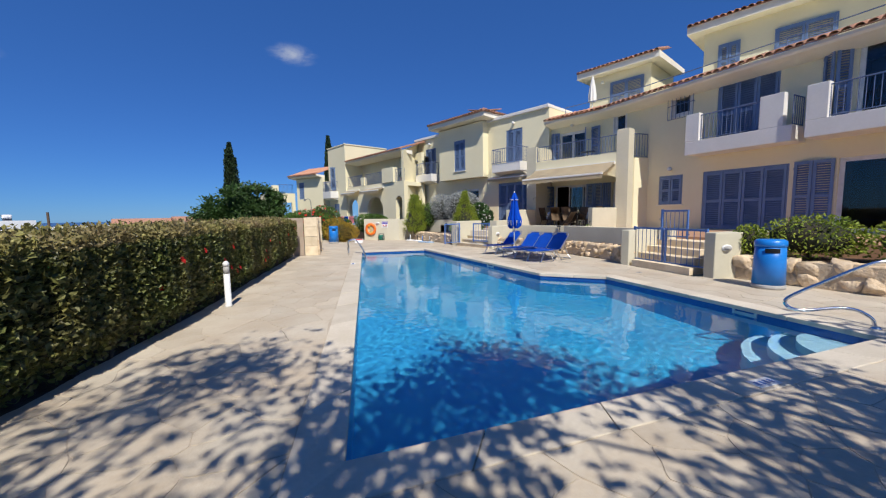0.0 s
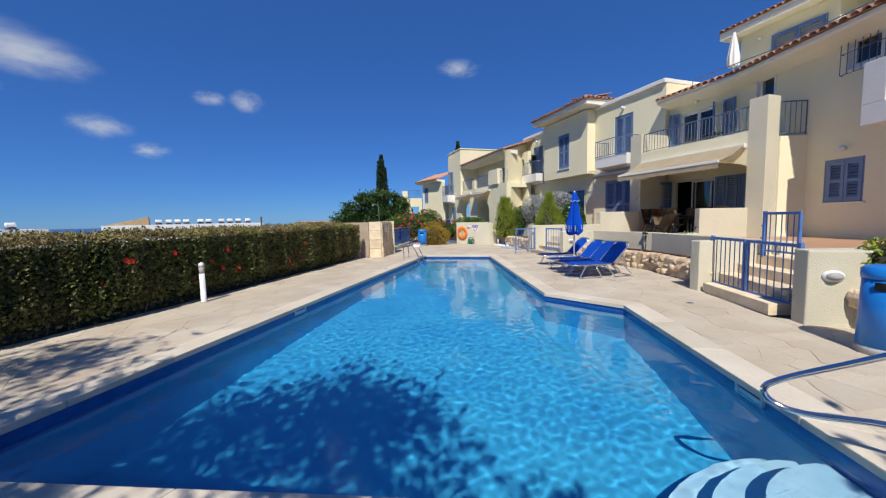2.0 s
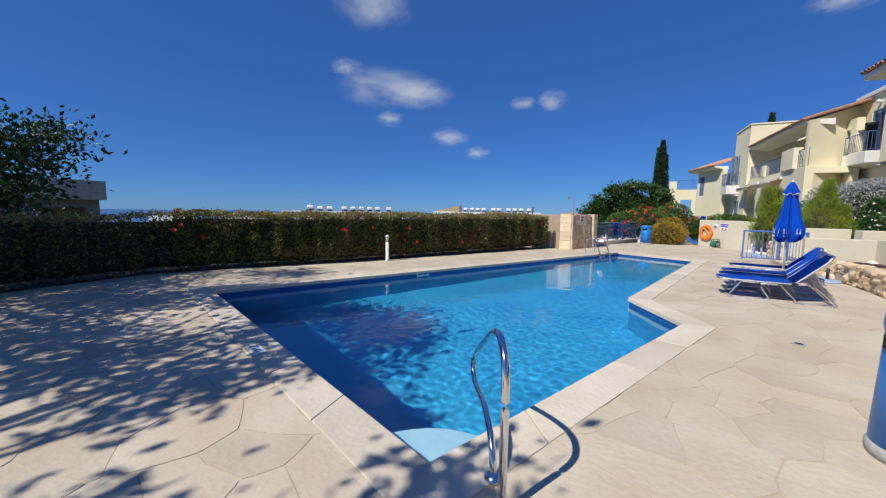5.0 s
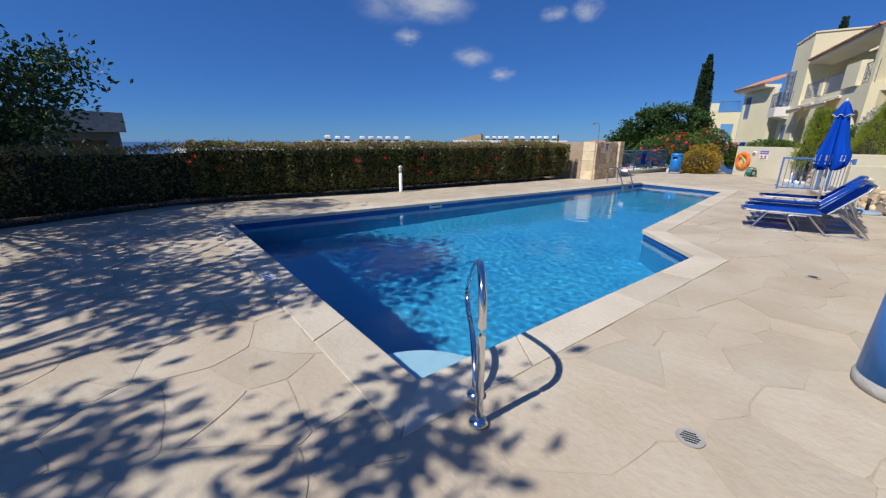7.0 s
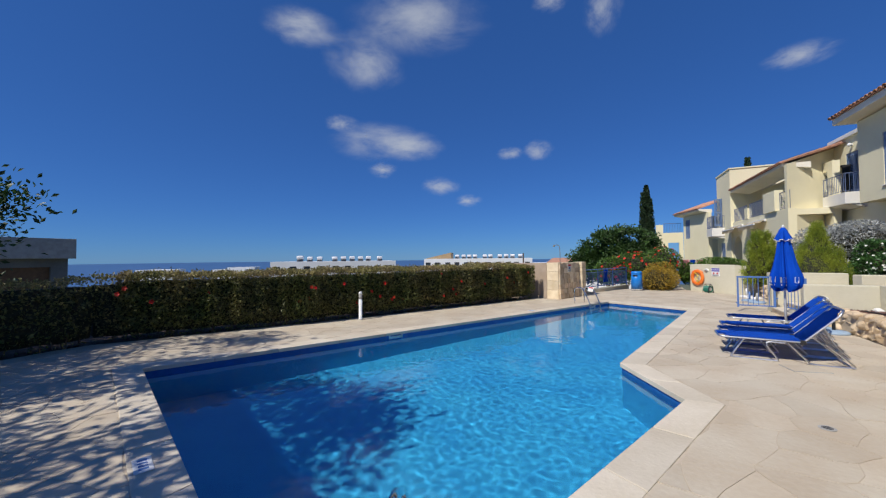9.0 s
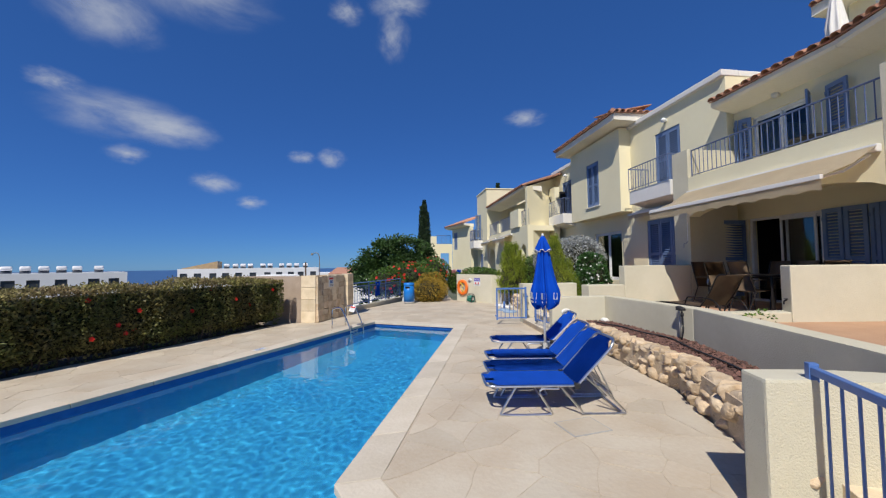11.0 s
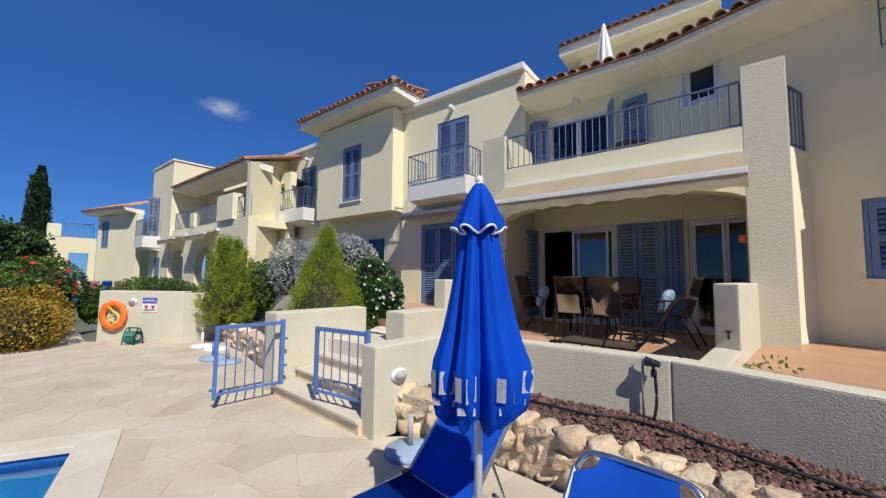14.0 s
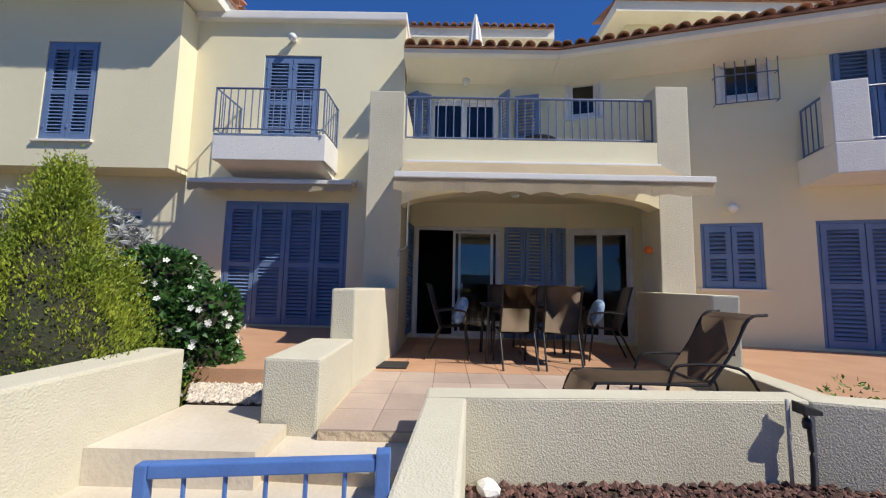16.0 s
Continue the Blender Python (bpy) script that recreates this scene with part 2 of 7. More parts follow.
def box(bm, x0, x1, y0, y1, z0, z1, bevel=0.0, m=None):
    r = bmesh.ops.create_cube(bm, size=1.0)
    vs = r["verts"]
    for v in vs:
        v.co = Vector(((x0 + x1) / 2 + v.co.x * (x1 - x0), (y0 + y1) / 2 + v.co.y * (y1 - y0), (z0 + z1) / 2 + v.co.z * (z1 - z0)))
    if bevel:
        es = list({e for v in vs for e in v.link_edges})
        g = bmesh.ops.bevel(bm, geom=es, offset=bevel, segments=2, affect="EDGES", profile=0.6)
        vs = list({v for f in g["faces"] for v in f.verts} | {v for v in vs if v.is_valid})
    if m is not None:
        bmesh.ops.transform(bm, matrix=m, verts=vs)
    return bm


def prism(bm, pts, z0, z1, bevel=0.0):
    """An upright block over a plan polygon; z0 and z1 may be lists, one per corner."""
    if sum(a[0] * b[1] - b[0] * a[1] for a, b in zip(pts, pts[1:] + pts[:1])) < 0:
        pts = pts[::-1]
        z0 = z0[::-1] if isinstance(z0, list) else z0
        z1 = z1[::-1] if isinstance(z1, list) else z1
    n = len(pts)
    lo = [bm.verts.new((*p, z0[i] if isinstance(z0, list) else z0)) for i, p in enumerate(pts)]
    hi = [bm.verts.new((*p, z1[i] if isinstance(z1, list) else z1)) for i, p in enumerate(pts)]
    top = bm.faces.new(hi)
    bm.faces.new(lo[::-1])
    for i in range(n):
        bm.faces.new((lo[i], lo[(i + 1) % n], hi[(i + 1) % n], hi[i]))
    if bevel:
        es = list(top.edges) + [e for v in hi for e in v.link_edges if e not in top.edges]
        bmesh.ops.bevel(bm, geom=list(set(es)), offset=bevel, segments=2, affect="EDGES", profile=0.6)
    return bm


def tube(bm, pts, r, seg=8, cap=True):
    """A round tube along a line of points."""
    pts = [Vector(p) for p in pts]
    rings, up = [], Vector((0, 0, 1))
    for i, p in enumerate(pts):
        d = (pts[min(i + 1, len(pts) - 1)] - pts[max(i - 1, 0)]).normalized()
        s = d.cross(up)
        if s.length < 1e-3:
            s = d.cross(Vector((0, 1, 0)))
        s.normalize()
        t = s.cross(d)
        rr = r[i] if isinstance(r, (list, tuple)) else r
        rings.append([bm.verts.new(p + (s * math.cos(a) + t * math.sin(a)) * rr) for a in (2 * math.pi * k / seg for k in range(seg))])
    for a, b in zip(rings, rings[1:]):
        for k in range(seg):
            bm.faces.new((a[k], a[(k + 1) % seg], b[(k + 1) % seg], b[k]))
    if cap:
        bm.faces.new(rings[0][::-1])
        bm.faces.new(rings[-1])
    return bm


def curve_pts(pts, n=8):
    """A smooth line through the given points."""
    P = [Vector(p) for p in pts]
    P = [P[0] * 2 - P[1]] + P + [P[-1] * 2 - P[-2]]
    out = []
    for i in range(1, len(P) - 2):
        for k in range(n):
            t = k / n
            a, b, c, d = P[i - 1], P[i], P[i + 1], P[i + 2]
            out.append(0.5 * ((2 * b) + (c - a) * t + (2 * a - 5 * b + 4 * c - d) * t * t + (3 * b - a - 3 * c + d) * t ** 3))
    return out + [P[-2]]


def lathe(bm, prof, seg=20, m=None):
    """A turned body from (radius, height) pairs."""
    rings = []
    for r, z in prof:
        rings.append([bm.verts.new((r * math.cos(2 * math.pi * k / seg), r * math.sin(2 * math.pi * k / seg), z)) for k in range(seg)])
    for a, b in zip(rings, rings[1:]):
        for k in range(seg):
            bm.faces.new((a[k], a[(k + 1) % seg], b[(k + 1) % seg], b[k]))
    bm.faces.new(rings[0][::-1])
    bm.faces.new(rings[-1])
    if m is not None:
        bmesh.ops.transform(bm, matrix=m, verts=[v for r in rings for v in r])
    return bm


B = bmesh.new


def basis(a, b, z=0.0):
    """The pose of a wall seen from outside: its own x runs from a to b (left to right), y inward."""
    u = Vector((b[0] - a[0], b[1] - a[1], 0)).normalized()
    n = Vector((-u.y, u.x, 0))
    return Matrix(((u.x, n.x, 0, a[0]), (u.y, n.y, 0, a[1]), (0, 0, 1, z), (0, 0, 0, 1)))


def span(a, b):
    return math.hypot(b[0] - a[0], b[1] - a[1])


def wall_mesh(length, z0, z1, thick, holes=()):
    """A wall with real openings (u0, u1, z0, z1)."""
    bm = B()
    us = sorted({0.0, length, *[v for h in holes for v in h[:2]]})
    zs = sorted({z0, z1, *[v for h in holes for v in h[2:4]]})
    us, zs = [u for u in us if 0 <= u <= length], [z for z in zs if z0 <= z <= z1]
    solid = [[not any(h[0] < (us[i] + us[i + 1]) / 2 < h[1] and h[2] < (zs[j] + zs[j + 1]) / 2 < h[3] for h in holes)
              for j in range(len(zs) - 1)] for i in range(len(us) - 1)]

    def q(*c):
        bm.faces.new([bm.verts.new(p) for p in c])
    for i in range(len(us) - 1):
        for j in range(len(zs) - 1):
            if not solid[i][j]:
                continue
            a, b, c, d = us[i], us[i + 1], zs[j], zs[j + 1]
            q((a, 0, c), (b, 0, c), (b, 0, d), (a, 0, d))
            q((b, thick, c), (a, thick, c), (a, thick, d), (b, thick, d))
            if i == 0 or not solid[i - 1][j]:
                q((a, thick, c), (a, 0, c), (a, 0, d), (a, thick, d))
            if i == len(us) - 2 or not solid[i + 1][j]:
                q((b, 0, c), (b, thick, c), (b, thick, d), (b, 0, d))
            if j == 0 or not solid[i][j - 1]:
                q((a, thick, c), (b, thick, c), (b, 0, c), (a, 0, c))
            if j == len(zs) - 2 or not solid[i][j + 1]:
                q((a, 0, d), (b, 0, d), (b, thick, d), (a, thick, d))
    bmesh.ops.remove_doubles(bm, verts=bm.verts, dist=1e-4)
    return bm


def wpart(name, bm, material, parent, label="", smooth=False, at=None):
    """A part whose numbers are in world metres, under a thing that stands anywhere."""
    ob = part(name, bm, material, parent, label, smooth, at)
    ob.matrix_parent_inverse = parent.matrix_basis.inverted() if parent.parent is None else Matrix()
    return ob


SHARED = {}


def shared(key, make, material, smooth=False):
    if key not in SHARED:
        SHARED[key] = finish(key.split("|")[0], make(), material, smooth)
    return SHARED[key]


# ---- building parts ----
def shutter_leaf(house, m, w, h, label=""):
    """A louvred leaf: stiles and rails, with tilted slats of their own; hinge edge at x = 0."""
    st = 0.075
    rails = [(0, 0.11), (h * 0.47, h * 0.47 + 0.08), (h - 0.09, h)] if h > 0.9 else [(0, 0.08), (h - 0.08, h)]

    def make():
        bm = B()
        f = [bm.verts.new(p) for p in ((0.004, 0, 0), (w - 0.004, 0, 0), (w - 0.004, 0, h), (0.004, 0, h))]
        holes = [[bm.verts.new(p) for p in ((st, 0, a), (w - st, 0, a), (w - st, 0, b), (st, 0, b))] for (_, a), (b, _) in zip(rails, rails[1:])]
        # stiles and rails round the louvred fields, from foot to head
        low = (f[0], f[1])
        side = []
        for q in holes:
            bm.faces.new((low[0], low[1], q[1], q[0]))
            low = (q[3], q[2])
            side.append(q)
        bm.faces.new((low[0], low[1], f[2], f[3]))
        bm.faces.new([f[0]] + [v for q in side for v in (q[0], q[3])] + [f[3]])
        bm.faces.new([f[1]] + [v for q in side for v in (q[1], q[2])] + [f[2]])
        bmesh.ops.recalc_face_normals(bm, faces=bm.faces[:])
        r = bmesh.ops.extrude_face_region(bm, geom=bm.faces[:])
        for v in r["geom"]:
            if isinstance(v, bmesh.types.BMVert):
                v.co.y = 0.038
        bmesh.ops.recalc_face_normals(bm, faces=bm.faces[:])
        return bm
    leaf = wpart("shutter", shared("shutter|%.2f|%.2f" % (w, h), make, SHUTTER), None, house, label, at=m)
    slat = shared("slat|%.2f" % w, lambda: box(B(), st - 0.004, w - st + 0.004, -0.024, 0.024, -0.004, 0.004), SHUTTER)
    for (_, a), (b, _) in zip(rails, rails[1:]):
        n = max(2, int((b - a) / 0.062))
        for i in range(n):
            part("slat", slat, None, leaf, at=Matrix.Translation((0, 0.019, a + (b - a) * (i + 0.5) / n)) @ pose(0, 0, 0, 52))
    for z in (h * 0.12, h * 0.88):
        part("hinge", shared("hinge", lambda: box(B(), 0.0, 0.03, -0.012, -0.0005, 0, 0.07), SHUTTER), None, leaf, at=Matrix.Translation((0, 0, z)))
    return leaf


def shuttered(house, m, u0, u1, z0, z1, leaves, sill=True, name="shuttered_window"):
    """A closed shuttered opening: frame with its leaves; m is the wall's pose."""
    bm = B()
    f = 0.05
    box(bm, u0 + 0.002, u0 + f, 0.02, 0.12, z0, z1 - 0.002)
    box(bm, u1 - f, u1 - 0.002, 0.02, 0.12, z0, z1 - 0.002)
    box(bm, u0 + f, u1 - f, 0.02, 0.12, z1 - f, z1 - 0.002)
    box(bm, u0 + 0.002, u1 - 0.002, 0.14, 0.16, z0, z1)
    win = wpart(name, bm, SHUTTER, house, "blue louvred shutters closed", at=m)
    w = (u1 - u0 - 2 * f) / leaves
    for i in range(leaves):
        shutter_leaf(house, m @ Matrix.Translation((u0 + f + i * w + 0.003, 0.012, z0 + 0.01)), w - 0.006, z1 - z0 - f - 0.015)
    if sill:
        part("window_sill", box(B(), u0 - 0.06, u1 + 0.06, -0.05, 0.14, z0 - 0.045, z0 - 0.002, 0.008), EAVE, win)
    return win


def glazed(house, m, u0, u1, z0, z1, panes=2, depth=2.6, name="sliding_door", frame_material=None, open_pane=-1):
    """A glazed opening with white frames and a room box behind it, its dimness painted in near-black."""
    bm, f = B(), 0.055
    box(bm, u0, u0 + f, 0.06, 0.15, z0, z1)
    box(bm, u1 - f, u1, 0.06, 0.15, z0, z1)
    box(bm, u0 + f, u1 - f, 0.06, 0.15, z1 - f, z1)
    box(bm, u0 + f, u1 - f, 0.06, 0.15, z0, z0 + f * 0.8)
    d = wpart(name, bm, frame_material or FRAME_WHITE, house, "white aluminium sliding frame with clear glass before a near-black room box", at=m)
    w = (u1 - u0 - 2 * f) / panes
    for i in range(panes):
        a, y = u0 + f + i * w, 0.085 + 0.03 * (i % 2)
        if i == open_pane:
            a, y = u0 + f + (i + 1) * w - 0.1, 0.085
        bm = B()
        for x0, x1, q0, q1 in ((a, a + 0.045, z0 + 0.05, z1 - 0.06), (a + w - 0.045, a + w, z0 + 0.05, z1 - 0.06),
                               (a + 0.045, a + w - 0.045, z0 + 0.05, z0 + 0.11), (a + 0.045, a + w - 0.045, z1 - 0.11, z1 - 0.06)):
            box(bm, x0, x1, y - 0.015, y + 0.015, q0, q1)
        part("sash", bm, frame_material or FRAME_WHITE, d)
        p = part("pane", box(B(), a + 0.04, a + w - 0.04, y - 0.003, y + 0.003, z0 + 0.1, z1 - 0.1), GLASS, d)
        p.visible_shadow = False
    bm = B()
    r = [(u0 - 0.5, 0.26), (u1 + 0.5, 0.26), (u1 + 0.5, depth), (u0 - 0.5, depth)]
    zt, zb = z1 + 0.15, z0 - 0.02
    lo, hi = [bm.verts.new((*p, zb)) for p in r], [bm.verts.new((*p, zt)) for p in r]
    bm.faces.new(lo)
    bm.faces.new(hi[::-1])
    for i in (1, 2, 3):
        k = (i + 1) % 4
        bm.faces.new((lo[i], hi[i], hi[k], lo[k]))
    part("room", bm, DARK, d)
    return d


def railing(house, pts, z0, z1, step=0.115, material=None, r=0.009, name="railing"):
    """A metal railing along plan points: two rails, and a bar each step."""
    material = material or RAIL_GREY
    rail = wpart(name, tube(B(), [(*p, z1) for p in pts], 0.018, 8), material, house, "thin metal railing")
    for a, b in zip(pts, pts[1:]):
        part("bottom_rail", tube(B(), [(*a, z0 + 0.06), (*b, z0 + 0.06)], 0.012, 6), material, rail)
    for p in pts:
        part("post", tube(B(), [(*p, z0), (*p, z1)], 0.014, 6), material, rail)
    h = z1 - z0 - 0.07
    me = shared("bar|%.2f|%.3f|%s" % (h, r, material.name), lambda: tube(B(), [(0, 0, 0), (0, 0, h)], r, 6), material)
    for a, b in zip(pts, pts[1:]):
        n = int(span(a, b) / step)
        for i in range(1, n):
            t = i / n
            part("bar", me, None, rail, at=Matrix.Translation((a[0] + (b[0] - a[0]) * t, a[1] + (b[1] - a[1]) * t, z0 + 0.065)))
    return rail


def tile_mesh(length=0.42, r=0.095, seg=8):
    def make():
        bm, rings = B(), []
        for y, k in ((0, 1.0), (length, 0.82)):
            ring = []
            for rr in (r * k, (r - 0.014) * k):
                ring.append([bm.verts.new((rr * math.cos(math.pi * i / seg), y, rr * math.sin(math.pi * i / seg) * 0.85)) for i in range(seg + 1)])
            rings.append(ring)
        for i in range(seg):
            bm.faces.new((rings[0][0][i], rings[0][0][i + 1], rings[1][0][i + 1], rings[1][0][i]))
            bm.faces.new((rings[0][1][i + 1], rings[0][1][i], rings[1][1][i], rings[1][1][i + 1]))
            bm.faces.new((rings[0][0][i + 1], rings[0][0][i], rings[0][1][i], rings[0][1][i + 1]))
        return bm
    return shared("roof_tile|%.2f" % length, make, TILE, True)


def tiled_roof(house, a, b, z, run, rise, rows=6, cut=None):
    """Barrel tiles over a slope that rises from the eave a-b (left to right from outside); the first row is single tiles."""
    m, L = basis(a, b, z), span(a, b)
    ang = math.atan2(rise, run)
    slope = math.hypot(run, rise)
    bm = B()
    prism(bm, [(0, 0), (L, 0), (L, run), (0, run)], [-0.03, -0.03, rise - 0.03, rise - 0.03], [0.0, 0.0, rise, rise])
    n = int(L / 0.215)
    me = tile_mesh()
    tilt = Matrix.Rotation(ang, 4, "X")
    joined = []
    for i in range(n):
        x = (i + 0.5) * L / n
        for k in range(int(slope / 0.36)):
            lo = max(0.0, (k * 0.36) * math.cos(ang))
            if cut and (x - cut * lo < 0.05 or x + cut * lo > L - 0.05):
                continue
            mm = Matrix.Translation((x, lo - 0.05, lo * math.tan(ang) - 0.02 + random.uniform(0, 0.012))) @ tilt @ pose(0, 0, 0, 3, 0, random.uniform(-2, 2))
            if k == 0:
                joined.append(("part", mm))
            else:
                joined.append(("mesh", mm))
    base = [(Vector(v.co), i) for i, v in enumerate(me.vertices)]
    faces = [tuple(p.vertices) for p in me.polygons]
    for kind, mm in joined:
        if kind == "mesh":
            vs = [bm.verts.new(mm @ c) for c, _ in base]
            for f in faces:
                bm.faces.new([vs[i] for i in f])
    roof = wpart("roof", bm, TILE, house, "terracotta barrel tile roof", at=m)
    for kind, mm in joined:
        if kind == "part":
            part("roof_tile", me, None, roof, at=mm)
    return roof


def wall_light(m, u, z):
    """A white globe on a short bracket."""
    t = thing("wall_light", "white globe wall light fixed on the stucco wall", "wall light", m @ Matrix.Translation((u, -0.002, z)), "globe wall lights")
    part("bracket", box(B(), -0.04, 0.04, -0.05, 0, -0.04, 0.04, 0.008), WHITE_PLASTIC, t)
    bm = B()
    bmesh.ops.create_uvsphere(bm, u_segments=14, v_segments=10, radius=0.075)
    part("globe", bm, WHITE_PLASTIC, t, smooth=True, at=Matrix.Translation((0, -0.1, 0.0)))


def balcony_box(house, m, u0, u1, out, z0, z1, label="white painted balcony box"):
    """A small white balcony with a tapered underside."""
    bm = B()
    box(bm, u0, u1, -out, -0.0, z0, z1, 0.012)
    prism(bm, [(u0 + 0.05, -out + 0.05), (u1 - 0.05, -out + 0.05), (u1 - 0.05, 0), (u0 + 0.05, 0)], [z0 - 0.001, z0 - 0.001, z0 - 0.14, z0 - 0.14], z0)
    return wpart("balcony", bm, WHITE, house, label, at=m)


def w2(m, u, y):
    p = m @ Vector((u, y, 0))
    return (p.x, p.y)


# ---- the terraced houses ----
TH = 0.25
FLOOR, TERR = 0.62, 0.80          # patio floors
def house_empty(label, x, y):
    return thing("terraced_house", label, "house", pose(x, y, 0.5), "terraced houses")


# house with the covered patio
patio_house = house_empty("cream two-storey house with arched patio and awning", 17.1, 9.0)
mW1 = basis((17.1, 13.75), (17.1, 9.88))
yu = lambda y: 13.75 - y
wpart("wall", wall_mesh(3.87, 0.3, 6.35, TH, [(yu(12.48), yu(11.43), 3.95, 5.71), (yu(13.0), yu(10.8), TERR, 2.96)]), STUCCO, patio_house, at=mW1)
shuttered(patio_house, mW1, yu(12.48), yu(11.43), 3.95, 5.71, 2, False, "shuttered_door")
shuttered(patio_house, mW1, yu(13.0), yu(10.8), TERR, 2.96, 4, False, "shuttered_door")
wpart("parapet", box(B(), 16.98, 17.5, 9.86, 13.75, 6.35, 6.51, 0.02), WHITE, patio_house, "white painted parapet coping")
wpart("wall", box(B(), 17.35, 21.0, 9.88, 10.13, 3.4, 6.35), STUCCO, patio_house)
wpart("parapet", box(B(), 17.5, 21.1, 9.86, 10.2, 6.35, 6.5, 0.02), WHITE, patio_house, "white painted parapet coping")
balcony_box(patio_house, mW1, yu(12.87), yu(11.04), 0.71, 3.48, 3.92)
railing(patio_house, [(17.09, 12.84), (16.36, 12.84), (16.36, 11.07), (17.09, 11.07)], 3.92, 4.66)
wall_light(mW1, yu(11.95), 6.0)
# back wall of the patio and upper floor
mW2 = basis((17.3, 9.88), (17.3, 6.9))
vu = lambda y: 9.88 - y
wpart("wall", wall_mesh(2.98, 0.3, 5.5, TH, [(vu(9.62), vu(8.05), FLOOR, 2.6), (vu(9.42), vu(8.1), 3.42, 5.04)]), STUCCO, patio_house, at=mW2)
glazed(patio_house, mW2, vu(9.62), vu(8.05), FLOOR, 2.6, 2, 3.0, open_pane=0)
glazed(patio_house, mW2, vu(9.42), vu(8.1), 3.42, 5.04, 2)
# wing wall that turns towards the pool
RA, RB = (17.3, 6.9), (14.53, -3.0)
mR = basis(RA, RB)
LR = span(RA, RB)
ru = lambda y: (6.9 - y) * LR / 9.9
wing_house = house_empty("cream two-storey house with blue shutters and white balconies", 16.0, 2.0)
wing_holes = [(ru(4.87), ru(4.03), 1.58, 2.64), (ru(3.38), ru(1.17), 0.72, 2.65), (ru(0.2), ru(-2.2), 0.72, 2.66), (ru(6.85), ru(6.31), 4.66, 5.41),
              (ru(4.5), ru(3.85), 4.72, 5.5), (ru(3.06), ru(1.5), 3.45, 5.45), (ru(0.0), ru(-1.9), 3.45, 5.45), (ru(6.86), ru(5.84), FLOOR, 2.6)]
wpart("wall", wall_mesh(LR, 0.2, 5.55, TH, wing_holes), STUCCO, wing_house, at=mR)
shuttered(wing_house, mR, ru(4.87), ru(4.03), 1.58, 2.64, 2)
shuttered(wing_house, mR, ru(3.38), ru(1.17), 0.72, 2.65, 4, False, "shuttered_door")
shuttered(wing_house, mR, ru(3.06), ru(1.5), 3.45, 5.45, 3, False, "shuttered_door")
glazed(wing_house, mR, ru(0.2), ru(-2.2), 0.72, 2.66, 2)
glazed(wing_house, mR, ru(0.0), ru(-1.9), 3.45, 5.45, 2)
glazed(wing_house, mR, ru(6.85), ru(6.31), 4.66, 5.41, 1, 1.5, "window")
glazed(wing_house, mR, ru(4.5), ru(3.85), 4.72, 5.5, 1, 1.5, "window")
glazed(wing_house, mR, ru(6.86), ru(5.84), FLOOR, 2.6, 2, 2.5)


def open_leaf(house, m, u, z, w, h, turn):
    """A shutter leaf swung open about its hinge."""
    out = 0.045 + (w * math.sin(radians(turn)) if turn > 0 else 0)
    shutter_leaf(house, m @ Matrix.Translation((u, -out, z)) @ pose(0, 0, 0, 0, 0, turn), w, h, "blue louvred shutter standing open")


for k in range(2):
    open_leaf(wing_house, mR, ru(1.06) + 0.42 * k, 0.76, 0.42, 1.9, -8 if k == 0 else 6)
    open_leaf(wing_house, mR, ru(0.62) + 0.3 * k, 3.5, 0.3, 1.95, -35 if k == 0 else 30)
    open_leaf(patio_house, mW2, vu(9.84) + 0.22 * k, 3.45, 0.26, 1.62, -40 if k == 0 else 25)
    open_leaf(patio_house, mW2, vu(8.14) + 0.3 * k, 3.45, 0.3 + 0.14 * k, 1.62, -62 if k == 0 else -14)
    open_leaf(patio_house, mW2, vu(8.02) + 0.37 * k, 0.64, 0.36, 1.96, -4 if k == 0 else 3)
    open_leaf(patio_house, mW2, vu(7.27) + 0.18 * k, 0.64, 0.18, 1.96, -14 if k == 0 else 12)
open_leaf(patio_house, mW2, vu(9.68), 0.72, 0.75, 1.86, -96)
wall_light(mR, ru(4.45), 2.87)
wall_light(mW2, vu(8.75), 5.32)
# white surrounds of the small upper windows
def surround(u0, u1, z0, z1, w=0.06):
    for a, b, c, d in ((u0 - w, u0, z0 - w, z1 + w), (u1, u1 + w, z0 - w, z1 + w), (u0, u1, z1, z1 + w), (u0, u1, z0 - w, z0)):
        wpart("window_surround", box(B(), a, b, -0.022, 0.08, c, d, 0.004), FRAME_WHITE, wing_house, "white window surround", at=mR)


surround(ru(6.85) + 0.003, ru(6.31) - 0.003, 4.663, 5.407, 0.045)
surround(ru(4.5) + 0.003, ru(3.85) - 0.003, 4.723, 5.497, 0.05)
# window grille
gr = wpart("window_grille", B(), RAIL_GREY, wing_house, "wrought iron window grille", at=mR)
for i in range(7):
    u = ru(4.6) + (ru(3.75) - ru(4.6)) * i / 6
    part("bar", shared("gbar", lambda: tube(B(), [(0, -0.09, 4.62), (0, -0.09, 5.6)], 0.009, 6), RAIL_GREY), None, gr, at=Matrix.Translation((u, 0, 0)))
for z in (4.62, 5.1, 5.6):
    part("bar", tube(B(), [(ru(4.6), 0, z), (ru(4.6), -0.09, z), (ru(3.75), -0.09, z), (ru(3.75), 0, z)], 0.009, 6), RAIL_GREY, gr)

